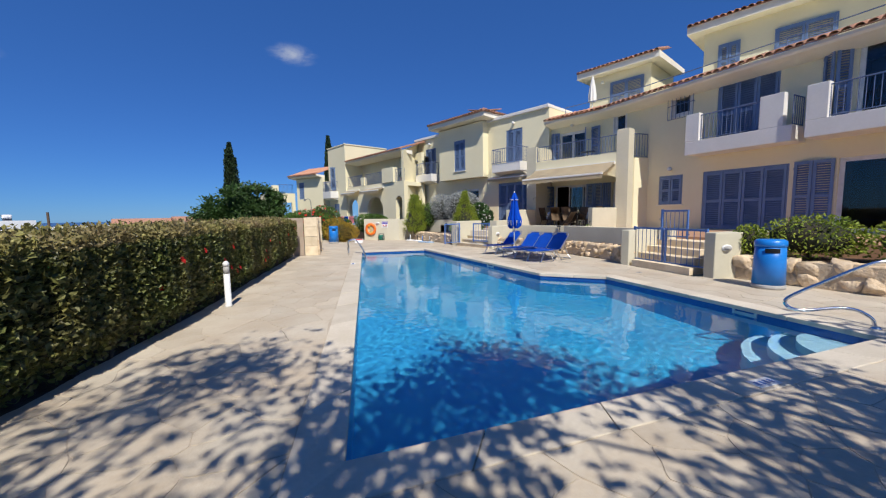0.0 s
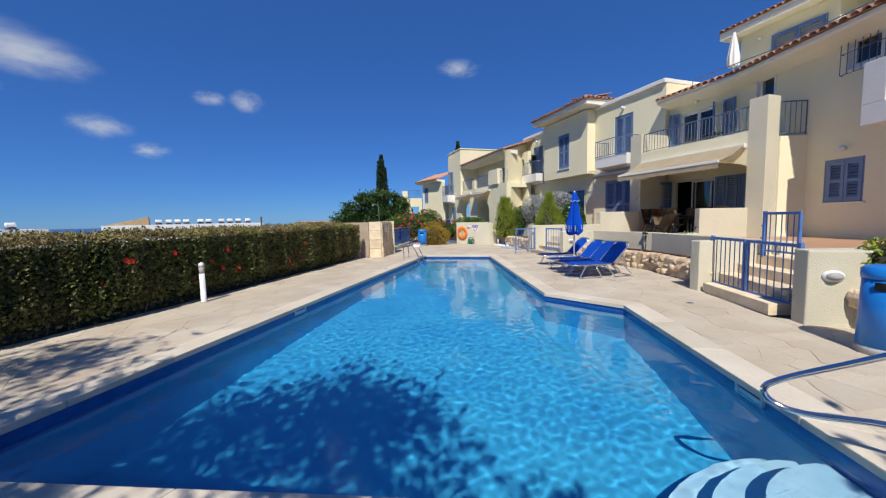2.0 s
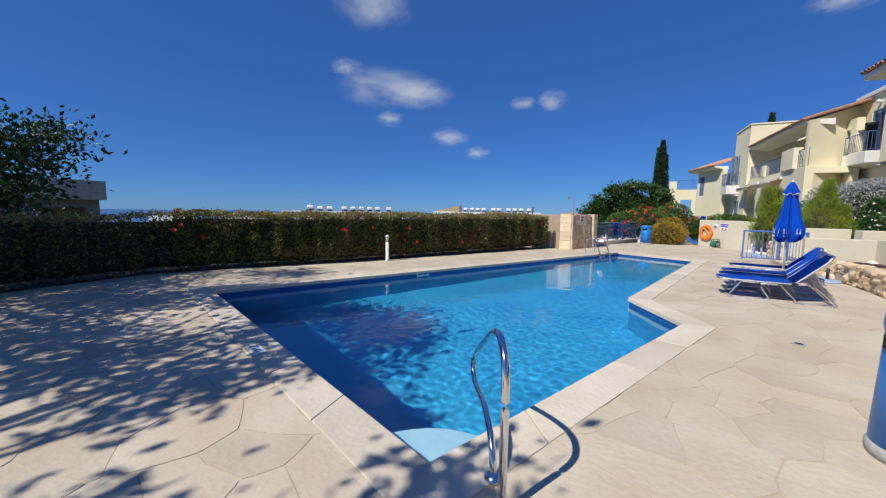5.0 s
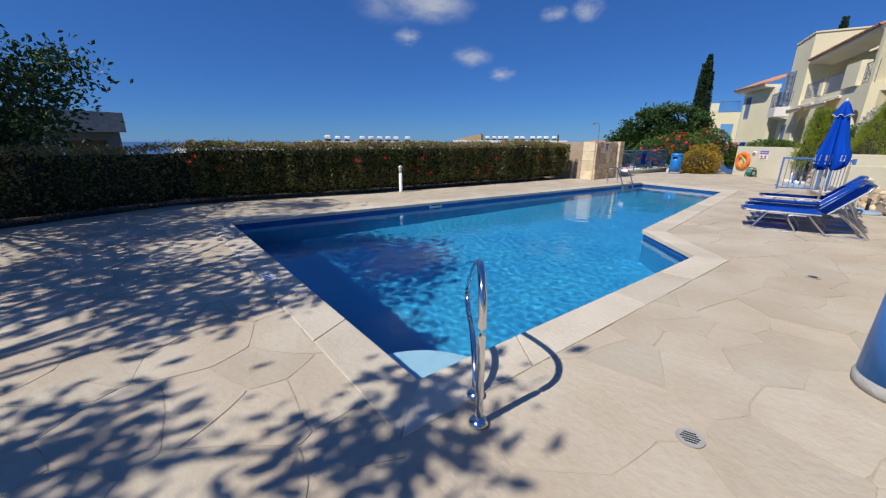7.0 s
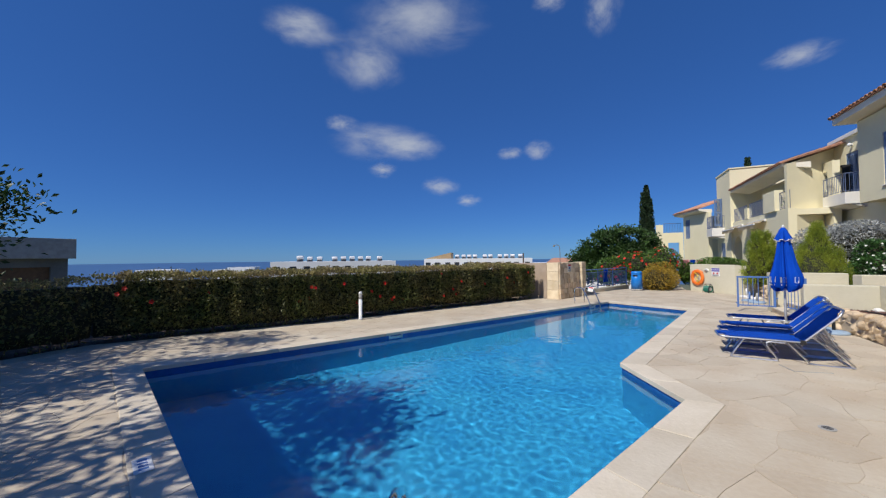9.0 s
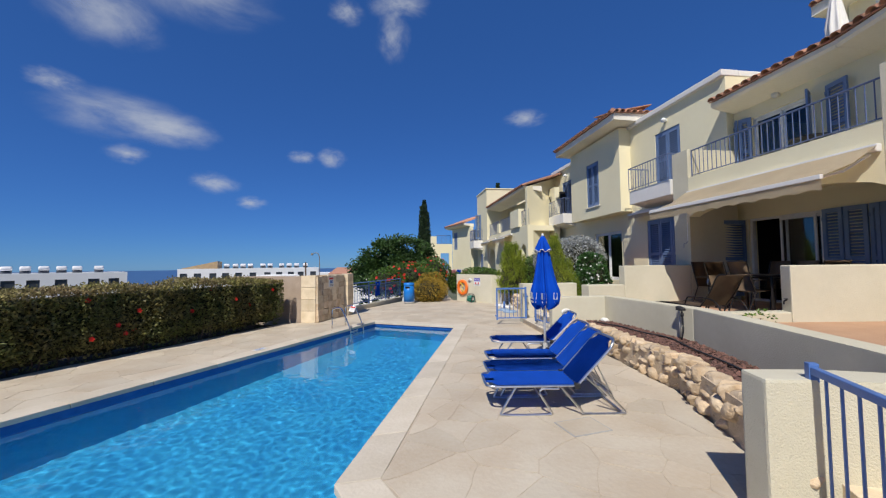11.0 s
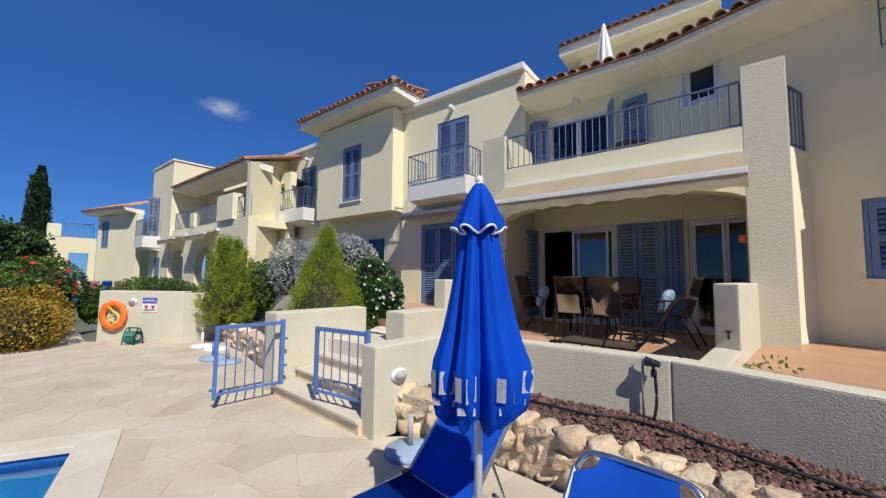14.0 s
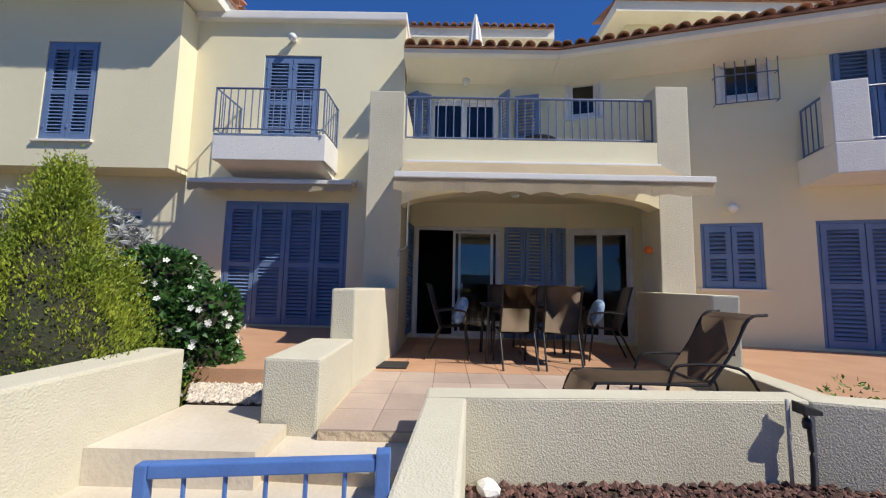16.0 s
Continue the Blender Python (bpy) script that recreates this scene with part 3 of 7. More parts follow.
# patio front: pier, arch beam, column, balcony floor
def arch_beam(length, z0, z_spring, z_top, z1, thick):
    bm = B()
    n = 24
    lo = [(length * i / n, z_spring + (z_top - z_spring) * math.sin(math.pi * i / n) ** 0.6) for i in range(n + 1)]
    f = [bm.verts.new((x, 0, z)) for x, z in lo] + [bm.verts.new((length, 0, z1)), bm.verts.new((0, 0, z1))]
    g = [bm.verts.new((v.co.x, thick, v.co.z)) for v in f]
    bm.faces.new(f)
    bm.faces.new(g[::-1])
    for i in range(len(f)):
        k = (i + 1) % len(f)
        bm.faces.new((f[k], f[i], g[i], g[k]))
    return bm
mF = basis((15.75, 9.7), (15.75, 6.09))
wpart("arch_beam", arch_beam(3.61, 0, 2.66, 2.9, 3.62, 0.28), STUCCO, patio_house, at=mF)
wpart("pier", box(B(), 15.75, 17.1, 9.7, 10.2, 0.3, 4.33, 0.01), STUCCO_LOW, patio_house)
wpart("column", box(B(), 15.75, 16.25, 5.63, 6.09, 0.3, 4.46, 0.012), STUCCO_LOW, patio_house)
wpart("wall", prism(B(), [(16.255, 5.6), (16.86, 5.32), (16.94, 5.6), (16.255, 5.95)], 0.3, 3.4), STUCCO, patio_house)
wpart("balcony_floor", prism(B(), [(16.03, 9.7), (17.3, 9.7), (17.3, 6.9), (17.05, 5.95), (16.03, 6.09)], 3.05, 3.4), STUCCO, patio_house)
railing(patio_house, [(15.85, 9.68), (15.85, 6.1)], 3.62, 4.29)
railing(patio_house, [(16.24, 5.64), (16.85, 5.37)], 3.4, 4.3)
# awnings
def awning(house, y0, y1, xw, zw, xf, zf, drop, arms=True):
    aw = thing("awning", "cream canvas awning with a scalloped valance, half open" if arms else "cream canvas awning with a scalloped valance, rolled in",
               "awning", pose(xw, (y0 + y1) / 2, zw), "patio awnings")
    wpart("cassette", box(B(), xw - 0.1, xw, y0, y1, zw - 0.06, zw + 0.06, 0.02), WHITE, aw)
    bm = B()
    n = 24
    a = [bm.verts.new((xw - 0.06, y0 + (y1 - y0) * i / n, zw + 0.05)) for i in range(n + 1)]
    c = [bm.verts.new(((xw + xf) / 2, y0 + (y1 - y0) * i / n, (zw + zf) / 2 - 0.015)) for i in range(n + 1)]
    b = [bm.verts.new((xf, y0 + (y1 - y0) * i / n, zf + 0.03)) for i in range(n + 1)]
    for r, s in ((a, c), (c, b)):
        for i in range(n):
            bm.faces.new((r[i], s[i], s[i + 1], r[i + 1]))
    bmesh.ops.solidify(bm, geom=bm.faces[:], thickness=0.006)
    wpart("canvas", bm, CANVAS, aw)
    wpart("front_bar", box(B(), xf - 0.04, xf + 0.02, y0, y1, zf - 0.02, zf + 0.05, 0.01), WHITE, aw)
    bm = B()
    n = 96
    top = [bm.verts.new((xf - 0.02, y0 + (y1 - y0) * i / n, zf - 0.02)) for i in range(n + 1)]
    low = [bm.verts.new((xf - 0.02 + 0.006 * math.sin(i * 0.5), y0 + (y1 - y0) * i / n, zf - drop + 0.035 * abs(math.sin(math.pi * (y1 - y0) / 0.34 * i / n)))) for i in range(n + 1)]
    for i in range(n):
        bm.faces.new((top[i], low[i], low[i + 1], top[i + 1]))
    bmesh.ops.solidify(bm, geom=bm.faces[:], thickness=0.004)
    wpart("valance", bm, CANVAS, aw)
    if arms:
        for y in (y0 + 0.12, y1 - 0.12):
            wpart("arm", tube(B(), [(xw - 0.05, y, zw - 0.08), ((xw + xf) / 2, y, (zw + zf) / 2 - 0.1), (xf, y, zf)], 0.022, 8), WHITE, aw)
awning(patio_house, 6.1, 9.66, 15.74, 3.22, 14.66, 2.75, 0.19)
awning(patio_house, 10.66, 13.44, 17.09, 3.3, 16.72, 3.2, 0.16, False)

# eaves and roofs
def eave(house, pts, z, depth=0.75):
    """The plastered eaves slab along plan points of its outer edge."""
    for a, b in zip(pts, pts[1:]):
        m, L = basis(a, b), span(a, b)
        bm = B()
        prof = [(0.0, z + 0.13), (0.0, z + 0.05), (0.05, z), (depth, z - 0.13), (depth, z + 0.13)]
        f = [bm.verts.new((0, y, q)) for y, q in prof]
        g = [bm.verts.new((L, y, q)) for y, q in prof]
        bm.faces.new(f)
        bm.faces.new(g[::-1])
        for i in range(5):
            k = (i + 1) % 5
            bm.faces.new((f[k], f[i], g[i], g[k]))
        bmesh.ops.recalc_face_normals(bm, faces=bm.faces[:])
        wpart("eave", bm, EAVE, house, "pale plastered eaves", at=m)
E1, E2, E3 = (16.62, 9.85), (16.62, 7.2), (13.75, -3.0)
eave(patio_house, [E1, E2], 5.44)
eave(wing_house, [E2, E3], 5.44, 0.8)
wpart("eave", prism(B(), [(16.625, 7.197), (17.388, 6.99), (17.37, 7.197)], [5.44, 5.31, 5.31], 5.568), EAVE, wing_house, "pale plastered eaves")
tiled_roof(patio_house, (16.57, 9.85), (16.57, 7.15), 5.60, 1.0, 0.33)
tiled_roof(wing_house, (16.57, 7.2), (13.7, -3.0), 5.60, 1.0, 0.33)
# attic floors behind the roof slope
def attic(house, x0, x1, y0, y1, zt, ov=0.5):
    wpart("wall", box(B(), x0, x1, y0, y1, 5.3, zt), STUCCO, house)
    wpart("eave", prism(B(), [(x0 - ov, y0 - ov), (x0 - ov, y1 + ov), (x1, y1 + ov), (x1, y0 - ov)], [zt, zt, zt + 0.05, zt + 0.05], zt + 0.28, 0.0), EAVE, house, "pale plastered eaves")
    tiled_roof(house, (x0 - ov - 0.05, y1 + ov), (x0 - ov - 0.05, y0 - ov), zt + 0.3, 1.6, 0.5)
attic(patio_house, 20.8, 24, 6.7, 9.7, 8.35)
attic(wing_house, 19.9, 24, -3.0, 4.4, 8.5)

# flat roof terrace with its rail
wpart("roof_terrace", prism(B(), [(17.6, 9.9), (17.6, 7.0), (14.75, -3.0), (24.0, -3.0), (24.0, 9.9)], 5.6, 5.85), STUCCO, wing_house, "flat cream roof terrace")
railing(wing_house, [(18.1, 9.6), (18.1, 7.0), (16.6, 1.5), (15.3, -2.9)], 5.85, 6.42, 3.0)
for y0, y1, x in ((8.6, 7.0, 20.8), (3.9, 3.2, 19.9), (2.2, 0.6, 19.9)):
    m = basis((x - 0.09, y0), (x - 0.09, y1))
    shuttered(wing_house, m, 0, y0 - y1, 6.6, 7.9, 2, False)
wall_light(basis((20.8, 9.0), (20.8, 7.0)), 0.0, 8.0)
# deep white balconies of the wing
def wing_balcony(a, b, out):
    """A white balcony with a solid stub at each front corner and railings between them."""
    bal = wpart("balcony", box(B(), a, b, -out, 0, 3.17, 3.6, 0.015), WHITE, wing_house, "deep white balcony with solid corner stubs", at=mR)
    part("corner_stub", box(B(), a, a + 0.42, -out, -out + 0.22, 3.6, 4.48, 0.015), WHITE, bal)
    part("corner_stub", box(B(), b - 0.75, b - 0.2, -out, -out + 0.22, 3.6, 4.5, 0.015), WHITE, bal)
    railing(wing_house, [w2(mR, a + 0.42, -out + 0.1), w2(mR, b - 0.75, -out + 0.1)], 3.6, 4.4)
    railing(wing_house, [w2(mR, a + 0.08, -out + 0.22), w2(mR, a + 0.08, -0.02)], 3.6, 4.4)
    railing(wing_house, [w2(mR, b - 0.08, -out + 0.22), w2(mR, b - 0.08, -0.02)], 3.6, 4.4)


wing_balcony(3.48, 6.25, 0.82)
wing_balcony(6.55, 10.0, 0.95)

# house with the projecting upper room
oriel_house = house_empty("cream two-storey house with a projecting upper room", 17.1, 17.0)
mO = basis((16.55, 17.4), (16.55, 13.75))
ou = lambda y: 17.4 - y
wpart("wall", wall_mesh(3.65, 3.52, 6.42, TH, [(ou(16.05), ou(15.13), 3.86, 5.63)]), STUCCO, oriel_house, at=mO)
shuttered(oriel_house, mO, ou(16.05), ou(15.13), 3.86, 5.63, 2)
wpart("wall", box(B(), 16.8, 17.1, 13.75, 14.0, 3.52, 6.42), STUCCO, oriel_house)
wpart("wall", box(B(), 16.8, 17.1, 17.15, 17.4, 3.52, 6.42), STUCCO, oriel_house)
wpart("underside", box(B(), 16.55, 17.1, 13.75, 17.4, 3.4, 3.52), STUCCO, oriel_house)
mO2 = basis((17.1, 20.5), (17.1, 13.75))
pu = lambda y: 20.5 - y
wpart("wall", wall_mesh(6.75, 0.3, 3.4, TH, [(pu(16.45), pu(14.58), 0.9, 2.8)]), STUCCO, oriel_house, at=mO2)
glazed(oriel_house, mO2, pu(16.45), pu(14.58), 0.9, 2.8, 2)
wpart("wall", wall_mesh(3.1, 3.4, 6.3, TH, [(pu(19.42), pu(18.35), 3.95, 5.66)]), STUCCO, oriel_house, at=mO2)
shuttered(oriel_house, mO2, pu(19.42), pu(18.35), 3.95, 5.66, 2, False, "shuttered_door")
wpart("parapet", box(B(), 16.98, 17.5, 17.4, 20.5, 6.3, 6.46, 0.02), WHITE, oriel_house, "white painted parapet coping")
balcony_box(oriel_house, mO2, pu(19.75), pu(18.1), 0.65, 3.48, 3.94)
railing(oriel_house, [(17.09, 19.7), (16.48, 19.7), (16.48, 18.12), (17.09, 18.12)], 3.94, 4.68)
wall_light(mO2, pu(18.9), 5.95)
# hipped roof of the projecting room
wpart("eave", prism(B(), [(16.02, 13.2), (16.02, 17.8), (18.5, 17.8), (18.5, 13.2)], [6.5, 6.5, 6.42, 6.42], 6.73, 0.0), EAVE, oriel_house, "pale plastered eaves")
bm = B()
lo = [bm.verts.new(p) for p in ((15.98, 13.16, 6.74), (15.98, 17.84, 6.74), (19.0, 17.84, 6.74), (19.0, 13.16, 6.74))]
hi = [bm.verts.new(p) for p in ((17.6, 14.8, 7.07), (17.6, 16.2, 7.07), (19.0, 16.2, 7.07), (19.0, 14.8, 7.07))]
for i in range(4):
    bm.faces.new((lo[i], hi[i], hi[(i + 1) % 4], lo[(i + 1) % 4]))
wpart("roof_base", bm, TILE, oriel_house, "terracotta hipped roof")
tiled_roof(oriel_house, (15.95, 17.84), (15.95, 13.16), 6.76, 1.5, 0.32, cut=1.0)
tiled_roof(oriel_house, (15.95, 13.13), (18.9, 13.13), 6.76, 1.2, 0.26, cut=1.0)
wpart("ridge_cap", tube(B(), [(15.95, 13.16, 6.79), (17.6, 14.8, 7.11)], 0.085, 8), TILE, oriel_house)

# far house with the arcade and tower
arcade_house = house_empty("cream two-storey house with arcade, tower and terrace", 15.1, 24.0)
mH = basis((15.1, 27.4), (15.1, 19.5))
hu = lambda y: 27.4 - y
arches = [(27.2, 25.7, 2.6), (24.3, 22.1, 2.6), (20.5, 19.75, 2.55)]
wpart("wall", wall_mesh(7.9, -0.2, 3.5, 0.3, [(hu(a), hu(b), 0.6 if i < 2 else 0.3, t) for i, (a, b, t) in enumerate(arches)]), STUCCO, arcade_house, at=mH)
for a, b, t in arches:
    bm, w = B(), a - b
    n = 14
    for s in (0, 1):
        arc = [(w / 2 - w / 2 * math.cos(math.pi / 2 * i / n), t - 0.02 - (w / 2.6) * (1 - math.sin(math.pi / 2 * i / n))) for i in range(n + 1)]
        if s:
            arc = [(w - x, z) for x, z in arc]
        pts = arc + [(0 if not s else w, t)]
        f = [bm.verts.new((hu(a) + x, 0.002, z)) for x, z in pts]
        g = [bm.verts.new((hu(a) + x, 0.298, z)) for x, z in pts]
        bm.faces.new(f)
        bm.faces.new(g[::-1])
        for i in range(len(f)):
            k = (i + 1) % len(f)
            bm.faces.new((f[k], f[i], g[i], g[k]))
    bmesh.ops.recalc_face_normals(bm, faces=bm.faces[:])
    wpart("arch", bm, STUCCO, arcade_house, at=mH)
mH2 = basis((16.6, 27.4), (16.6, 19.5))
wpart("wall", wall_mesh(7.9, -0.2, 5.4, TH, [(hu(20.95), hu(19.9), 3.4, 5.0), (hu(24.0), hu(22.6), 3.4, 4.8)]), STUCCO, arcade_house, at=mH2)
glazed(arcade_house, mH2, hu(20.95), hu(19.9), 3.4, 5.0, 2)
shuttered(arcade_house, mH2, hu(24.0), hu(22.6), 3.4, 4.8, 2, False)
wpart("balcony_floor", box(B(), 15.4, 16.6, 19.5, 27.4, 3.2, 3.45), STUCCO, arcade_house)
wpart("wall", prism(B(), [(15.1, 19.5), (15.1, 19.75), (17.1, 20.75), (17.1, 20.5)], 3.5, [5.4, 5.4, 6.1, 6.1]), STUCCO, arcade_house)
wpart("wall", prism(B(), [(15.4, 19.5), (15.4, 19.75), (17.1, 20.75), (17.1, 20.5)], -0.2, 3.5), STUCCO, arcade_house)
wpart("pillar", box(B(), 15.0, 15.4, 20.6, 22.0, 3.5, 4.45, 0.01), STUCCO, arcade_house)
wpart("pillar", box(B(), 15.08, 15.3, 24.6, 25.1, 3.5, 4.1, 0.01), STUCCO, arcade_house)
for a, b in ((27.35, 25.1), (24.6, 22.0), (20.6, 19.55)):
    railing(arcade_house, [(15.2, a), (15.2, b)], 3.5, 4.3)
eave(arcade_house, [(15.0, 27.3), (15.0, 19.7)], 5.35, 1.0)
tiled_roof(arcade_house, (14.95, 27.3), (14.95, 19.6), 5.5, 2.2, 0.65)
for y0, y1 in ((25.3, 27.6), (21.9, 24.5)):
    awning(arcade_house, y0, y1, 15.09, 3.2, 14.6, 3.0, 0.2, False)
mT = basis((15.0, 30.5), (15.0, 27.4))
wpart("wall", wall_mesh(3.1, -0.2, 6.85, TH, [(0.5, 1.3, 3.4, 5.3), (0.9, 1.8, 0.6, 2.3)]), STUCCO, arcade_house, at=mT)
wpart("wall", box(B(), 15.25, 19.0, 27.4, 27.65, 3.4, 6.85), STUCCO, arcade_house)
shuttered(arcade_house, mT, 0.5, 1.3, 3.4, 5.3, 2, False, "shuttered_door")
shuttered(arcade_house, mT, 0.9, 1.8, 0.6, 2.3, 2, False, "shuttered_door")
open_leaf(arcade_house, mT, 1.3, 3.45, 0.45, 1.8, -80)
balcony_box(arcade_house, mT, 0.2, 1.7, 0.7, 2.75, 3.3)
railing(arcade_house, [w2(mT, 0.22, 0), w2(mT, 0.22, -0.66), w2(mT, 1.68, -0.66), w2(mT, 1.68, 0)], 3.3, 4.1)
wpart("parapet", box(B(), 14.95, 19.0, 27.35, 30.55, 6.85, 6.93, 0.01), STUCCO, arcade_house)
# the last house of the row
end_house = house_empty("cream end house with terrace and tiled roof", 14.0, 34.0)
mE = basis((13.65, 34.1), (14.6, 30.6))
LE = span((13.65, 34.1), (14.6, 30.6))
wpart("wall", wall_mesh(LE, -0.3, 4.7, TH, [(0.35, 1.05, 2.9, 4.4)]), STUCCO, end_house, at=mE)
shuttered(end_house, mE, 0.35, 1.05, 2.9, 4.4, 2, False)
wpart("wall", box(B(), 13.75, 18.0, 34.0, 34.25, -0.3, 4.7), STUCCO, end_house)
mD = basis((11.8, 34.9), (13.75, 34.9))
wpart("wall", wall_mesh(1.95, -0.3, 3.5, TH, [(0.85, 1.65, -0.3, 2.65)]), STUCCO, end_house, at=mD)
wpart("wall", box(B(), 11.8, 12.05, 35.15, 39.0, -0.3, 3.5), STUCCO, end_house)
wpart("terrace_floor", box(B(), 12.05, 13.75, 35.15, 39.0, 3.2, 3.45), STUCCO, end_house)
wpart("pillar", box(B(), 11.78, 12.3, 34.88, 35.3, 3.5, 4.2, 0.01), STUCCO, end_house)
railing(end_house, [(12.3, 35.0), (13.6, 35.0)], 3.5, 4.3)
eave(end_house, [(13.05, 34.5), (14.05, 30.6)], 4.8, 0.9)
tiled_roof(end_house, (13.0, 34.5), (14.0, 30.6), 4.95, 2.5, 0.9)


def settle(things, move, scale, about):
    """Moves and stretches built things together, about a height and a station along the row."""
    m = Matrix.Translation((move[0], move[1] + about, 0)) @ Matrix.Diagonal((1, scale[0], scale[1], 1)) @ Matrix.Translation((0, -about, 0))
    for ob in things:
        ob.matrix_basis = m @ ob.matrix_basis


row = [ob for ob in scene.objects if ob.parent is None and ob.get("category") in ("wall light", "awning")]
near_row = [ob for ob in row if ob.matrix_basis.translation.y < 14.4]
settle([patio_house, wing_house] + near_row, (0.04, 0.0), (1.02, 1.02), 8.0)
settle([oriel_house] + [ob for ob in row if 14.4 < ob.matrix_basis.translation.y < 19.4], (0.15, 0.0), (1.02, 1.02), 8.0)
settle([arcade_house] + [ob for ob in row if ob.matrix_basis.translation.y > 19.4], (0.15, 0.0), (1.0, 1.03), 8.0)

# ---- ground, terraces and pool ----
POOL_PTS = [(1.78, 1.49), (7.0, -0.65), (8.71, 3.12), (8.11, 4.38), (10.09, 11.06), (7.94, 12.25)]
CW = 0.29


def offset(pts, d):
    """The polygon moved outward by d (corners mitred); pts run counter-clockwise."""
    out = []
    for i, p in enumerate(pts):
        a, c = Vector(pts[i - 1]), Vector(pts[(i + 1) % len(pts)])
        b = Vector(p)
        n1 = Vector(((b - a).y, -(b - a).x)).normalized()
        n2 = Vector(((c - b).y, -(c - b).x)).normalized()
        k = n1 + n2
        q = b + k * (d / max(0.3, k.dot(n1)))
        out.append((q.x, q.y))
    return out


COPE = offset(POOL_PTS, CW)
WATER_Z, DEPTH = -0.105, -1.5
DECK_PTS = [(-0.85, -14.0), (12.5, -14.0), (10.4, -3.0), (10.3, 1.35), (9.95, 1.9), (10.75, 3.5), (11.4, 4.2), (12.0, 5.8), (12.2, 7.8), (12.1, 8.9),
            (11.85, 9.1), (12.0, 11.2), (12.4, 12.2), (13.4, 16.4), (12.4, 16.4), (11.1, 18.0), (11.6, 26.0), (9.9, 26.0), (9.2, 18.6), (6.95, 14.8), (6.35, 12.4), (5.4, 12.5), (1.85, 6.2), (-0.85, 1.9)]


def fill_with_hole(outer, hole, z, z_low=None):
    """A flat sheet with a hole in it."""
    bm = B()
    es = []
    for ring in (outer, hole):
        vs = [bm.verts.new((*p, z)) for p in ring]
        es += [bm.edges.new((vs[i], vs[(i + 1) % len(vs)])) for i in range(len(vs))]
    bmesh.ops.triangle_fill(bm, edges=es, use_beauty=True)
    for f in bm.faces:
        if f.normal.z < 0:
            f.normal_flip()
    return bm


deck_base = single("pavement", fill_with_hole(DECK_PTS, COPE, -0.003), JOINT, "cream crazy-paved limestone pool deck", "paving", kind="structure")


def ccw(p):
    return p if sum(a[0] * b[1] - b[0] * a[1] for a, b in zip(p, p[1:] + p[:1])) > 0 else p[::-1]


# pool shell
def pool_shell():
    bm = B()
    P = POOL_PTS
    n = len(P)
    t = [bm.verts.new((*p, -0.002)) for p in P]
    w = [bm.verts.new((*p, -0.34)) for p in P]
    b = [bm.verts.new((*p, DEPTH)) for p in P]
    for i in range(n):
        k = (i + 1) % n
        bm.faces.new((t[k], t[i], w[i], w[k])).material_index = 1
        bm.faces.new((w[k], w[i], b[i], b[k])).material_index = 0
    bm.faces.new(b)
    return bm


basin = single("pool_basin", pool_shell(), [POOL, POOL_BAND], "blue mosaic swimming pool basin with a dark edge band", "pool", kind="structure")
def inside(q, poly):
    r, j = False, len(poly) - 1
    for i in range(len(poly)):
        if (poly[i][1] > q[1]) != (poly[j][1] > q[1]) and q[0] < (poly[j][0] - poly[i][0]) * (q[1] - poly[i][1]) / (poly[j][1] - poly[i][1]) + poly[i][0]:
            r = not r
        j = i
    return r


def water_sheet(step=0.028):
    """The rippled surface: small crossing waves, a little wider than the basin so that its edge is buried in the walls."""
    edge = offset(POOL_PTS, 0.12)
    x0, x1, y0, y1 = 1.4, 10.4, -1.0, 12.6
    nx, ny = int((x1 - x0) / step), int((y1 - y0) / step)
    V, F, idx = [], [], {}

    def vert(i, j):
        if (i, j) not in idx:
            x, y = x0 + i * step, y0 + j * step
            q = Vector((x, y, 0))
            z = 0.0012 * noise.noise(q * 8.0) + 0.0008 * noise.noise(q * 15.0 + Vector((9, 3, 0))) + 0.0025 * noise.noise(q * 1.9 + Vector((4, 8, 0)))
            idx[i, j] = len(V)
            V.append((x, y, WATER_Z + z))
        return idx[i, j]
    for i in range(nx):
        for j in range(ny):
            if inside((x0 + (i + 0.5) * step, y0 + (j + 0.5) * step), edge):
                F.append((vert(i, j), vert(i + 1, j), vert(i + 1, j + 1), vert(i, j + 1)))
    me = bpy.data.meshes.new("water")
    me.from_pydata(V, [], F)
    me.materials.append(WATER)
    me.polygons.foreach_set("use_smooth", [True] * len(F))
    return me


water = tagged(new("water", water_sheet()), "clear rippled swimming pool water", "water", kind="structure")
water.cycles.is_caustics_caster = True
sun.data.cycles.is_caustics_light = True
basin.cycles.is_caustics_receiver = True
# rounded entry steps in the corner
for i, (r, z) in enumerate(((1.2, -0.95), (0.95, -0.62), (0.7, -0.3))):
    a0, a1 = math.atan2(0.0 + 2.14, -5.22), math.atan2(3.75, 1.68)
    pts = [(7.0, -0.65)] + [(7.0 + r * math.cos(a1 + (a0 - a1) * k / 14), -0.65 + r * math.sin(a1 + (a0 - a1) * k / 14)) for k in range(15)]
    pts = [(x - 0.0, y) for x, y in pts]
    st = single("pool_step", prism(B(), ccw(pts), DEPTH, z, 0.03), POOL_STEP, "white rounded pool entry step under water", "pool step", "pool steps", "structure")
    st.cycles.is_caustics_receiver = True

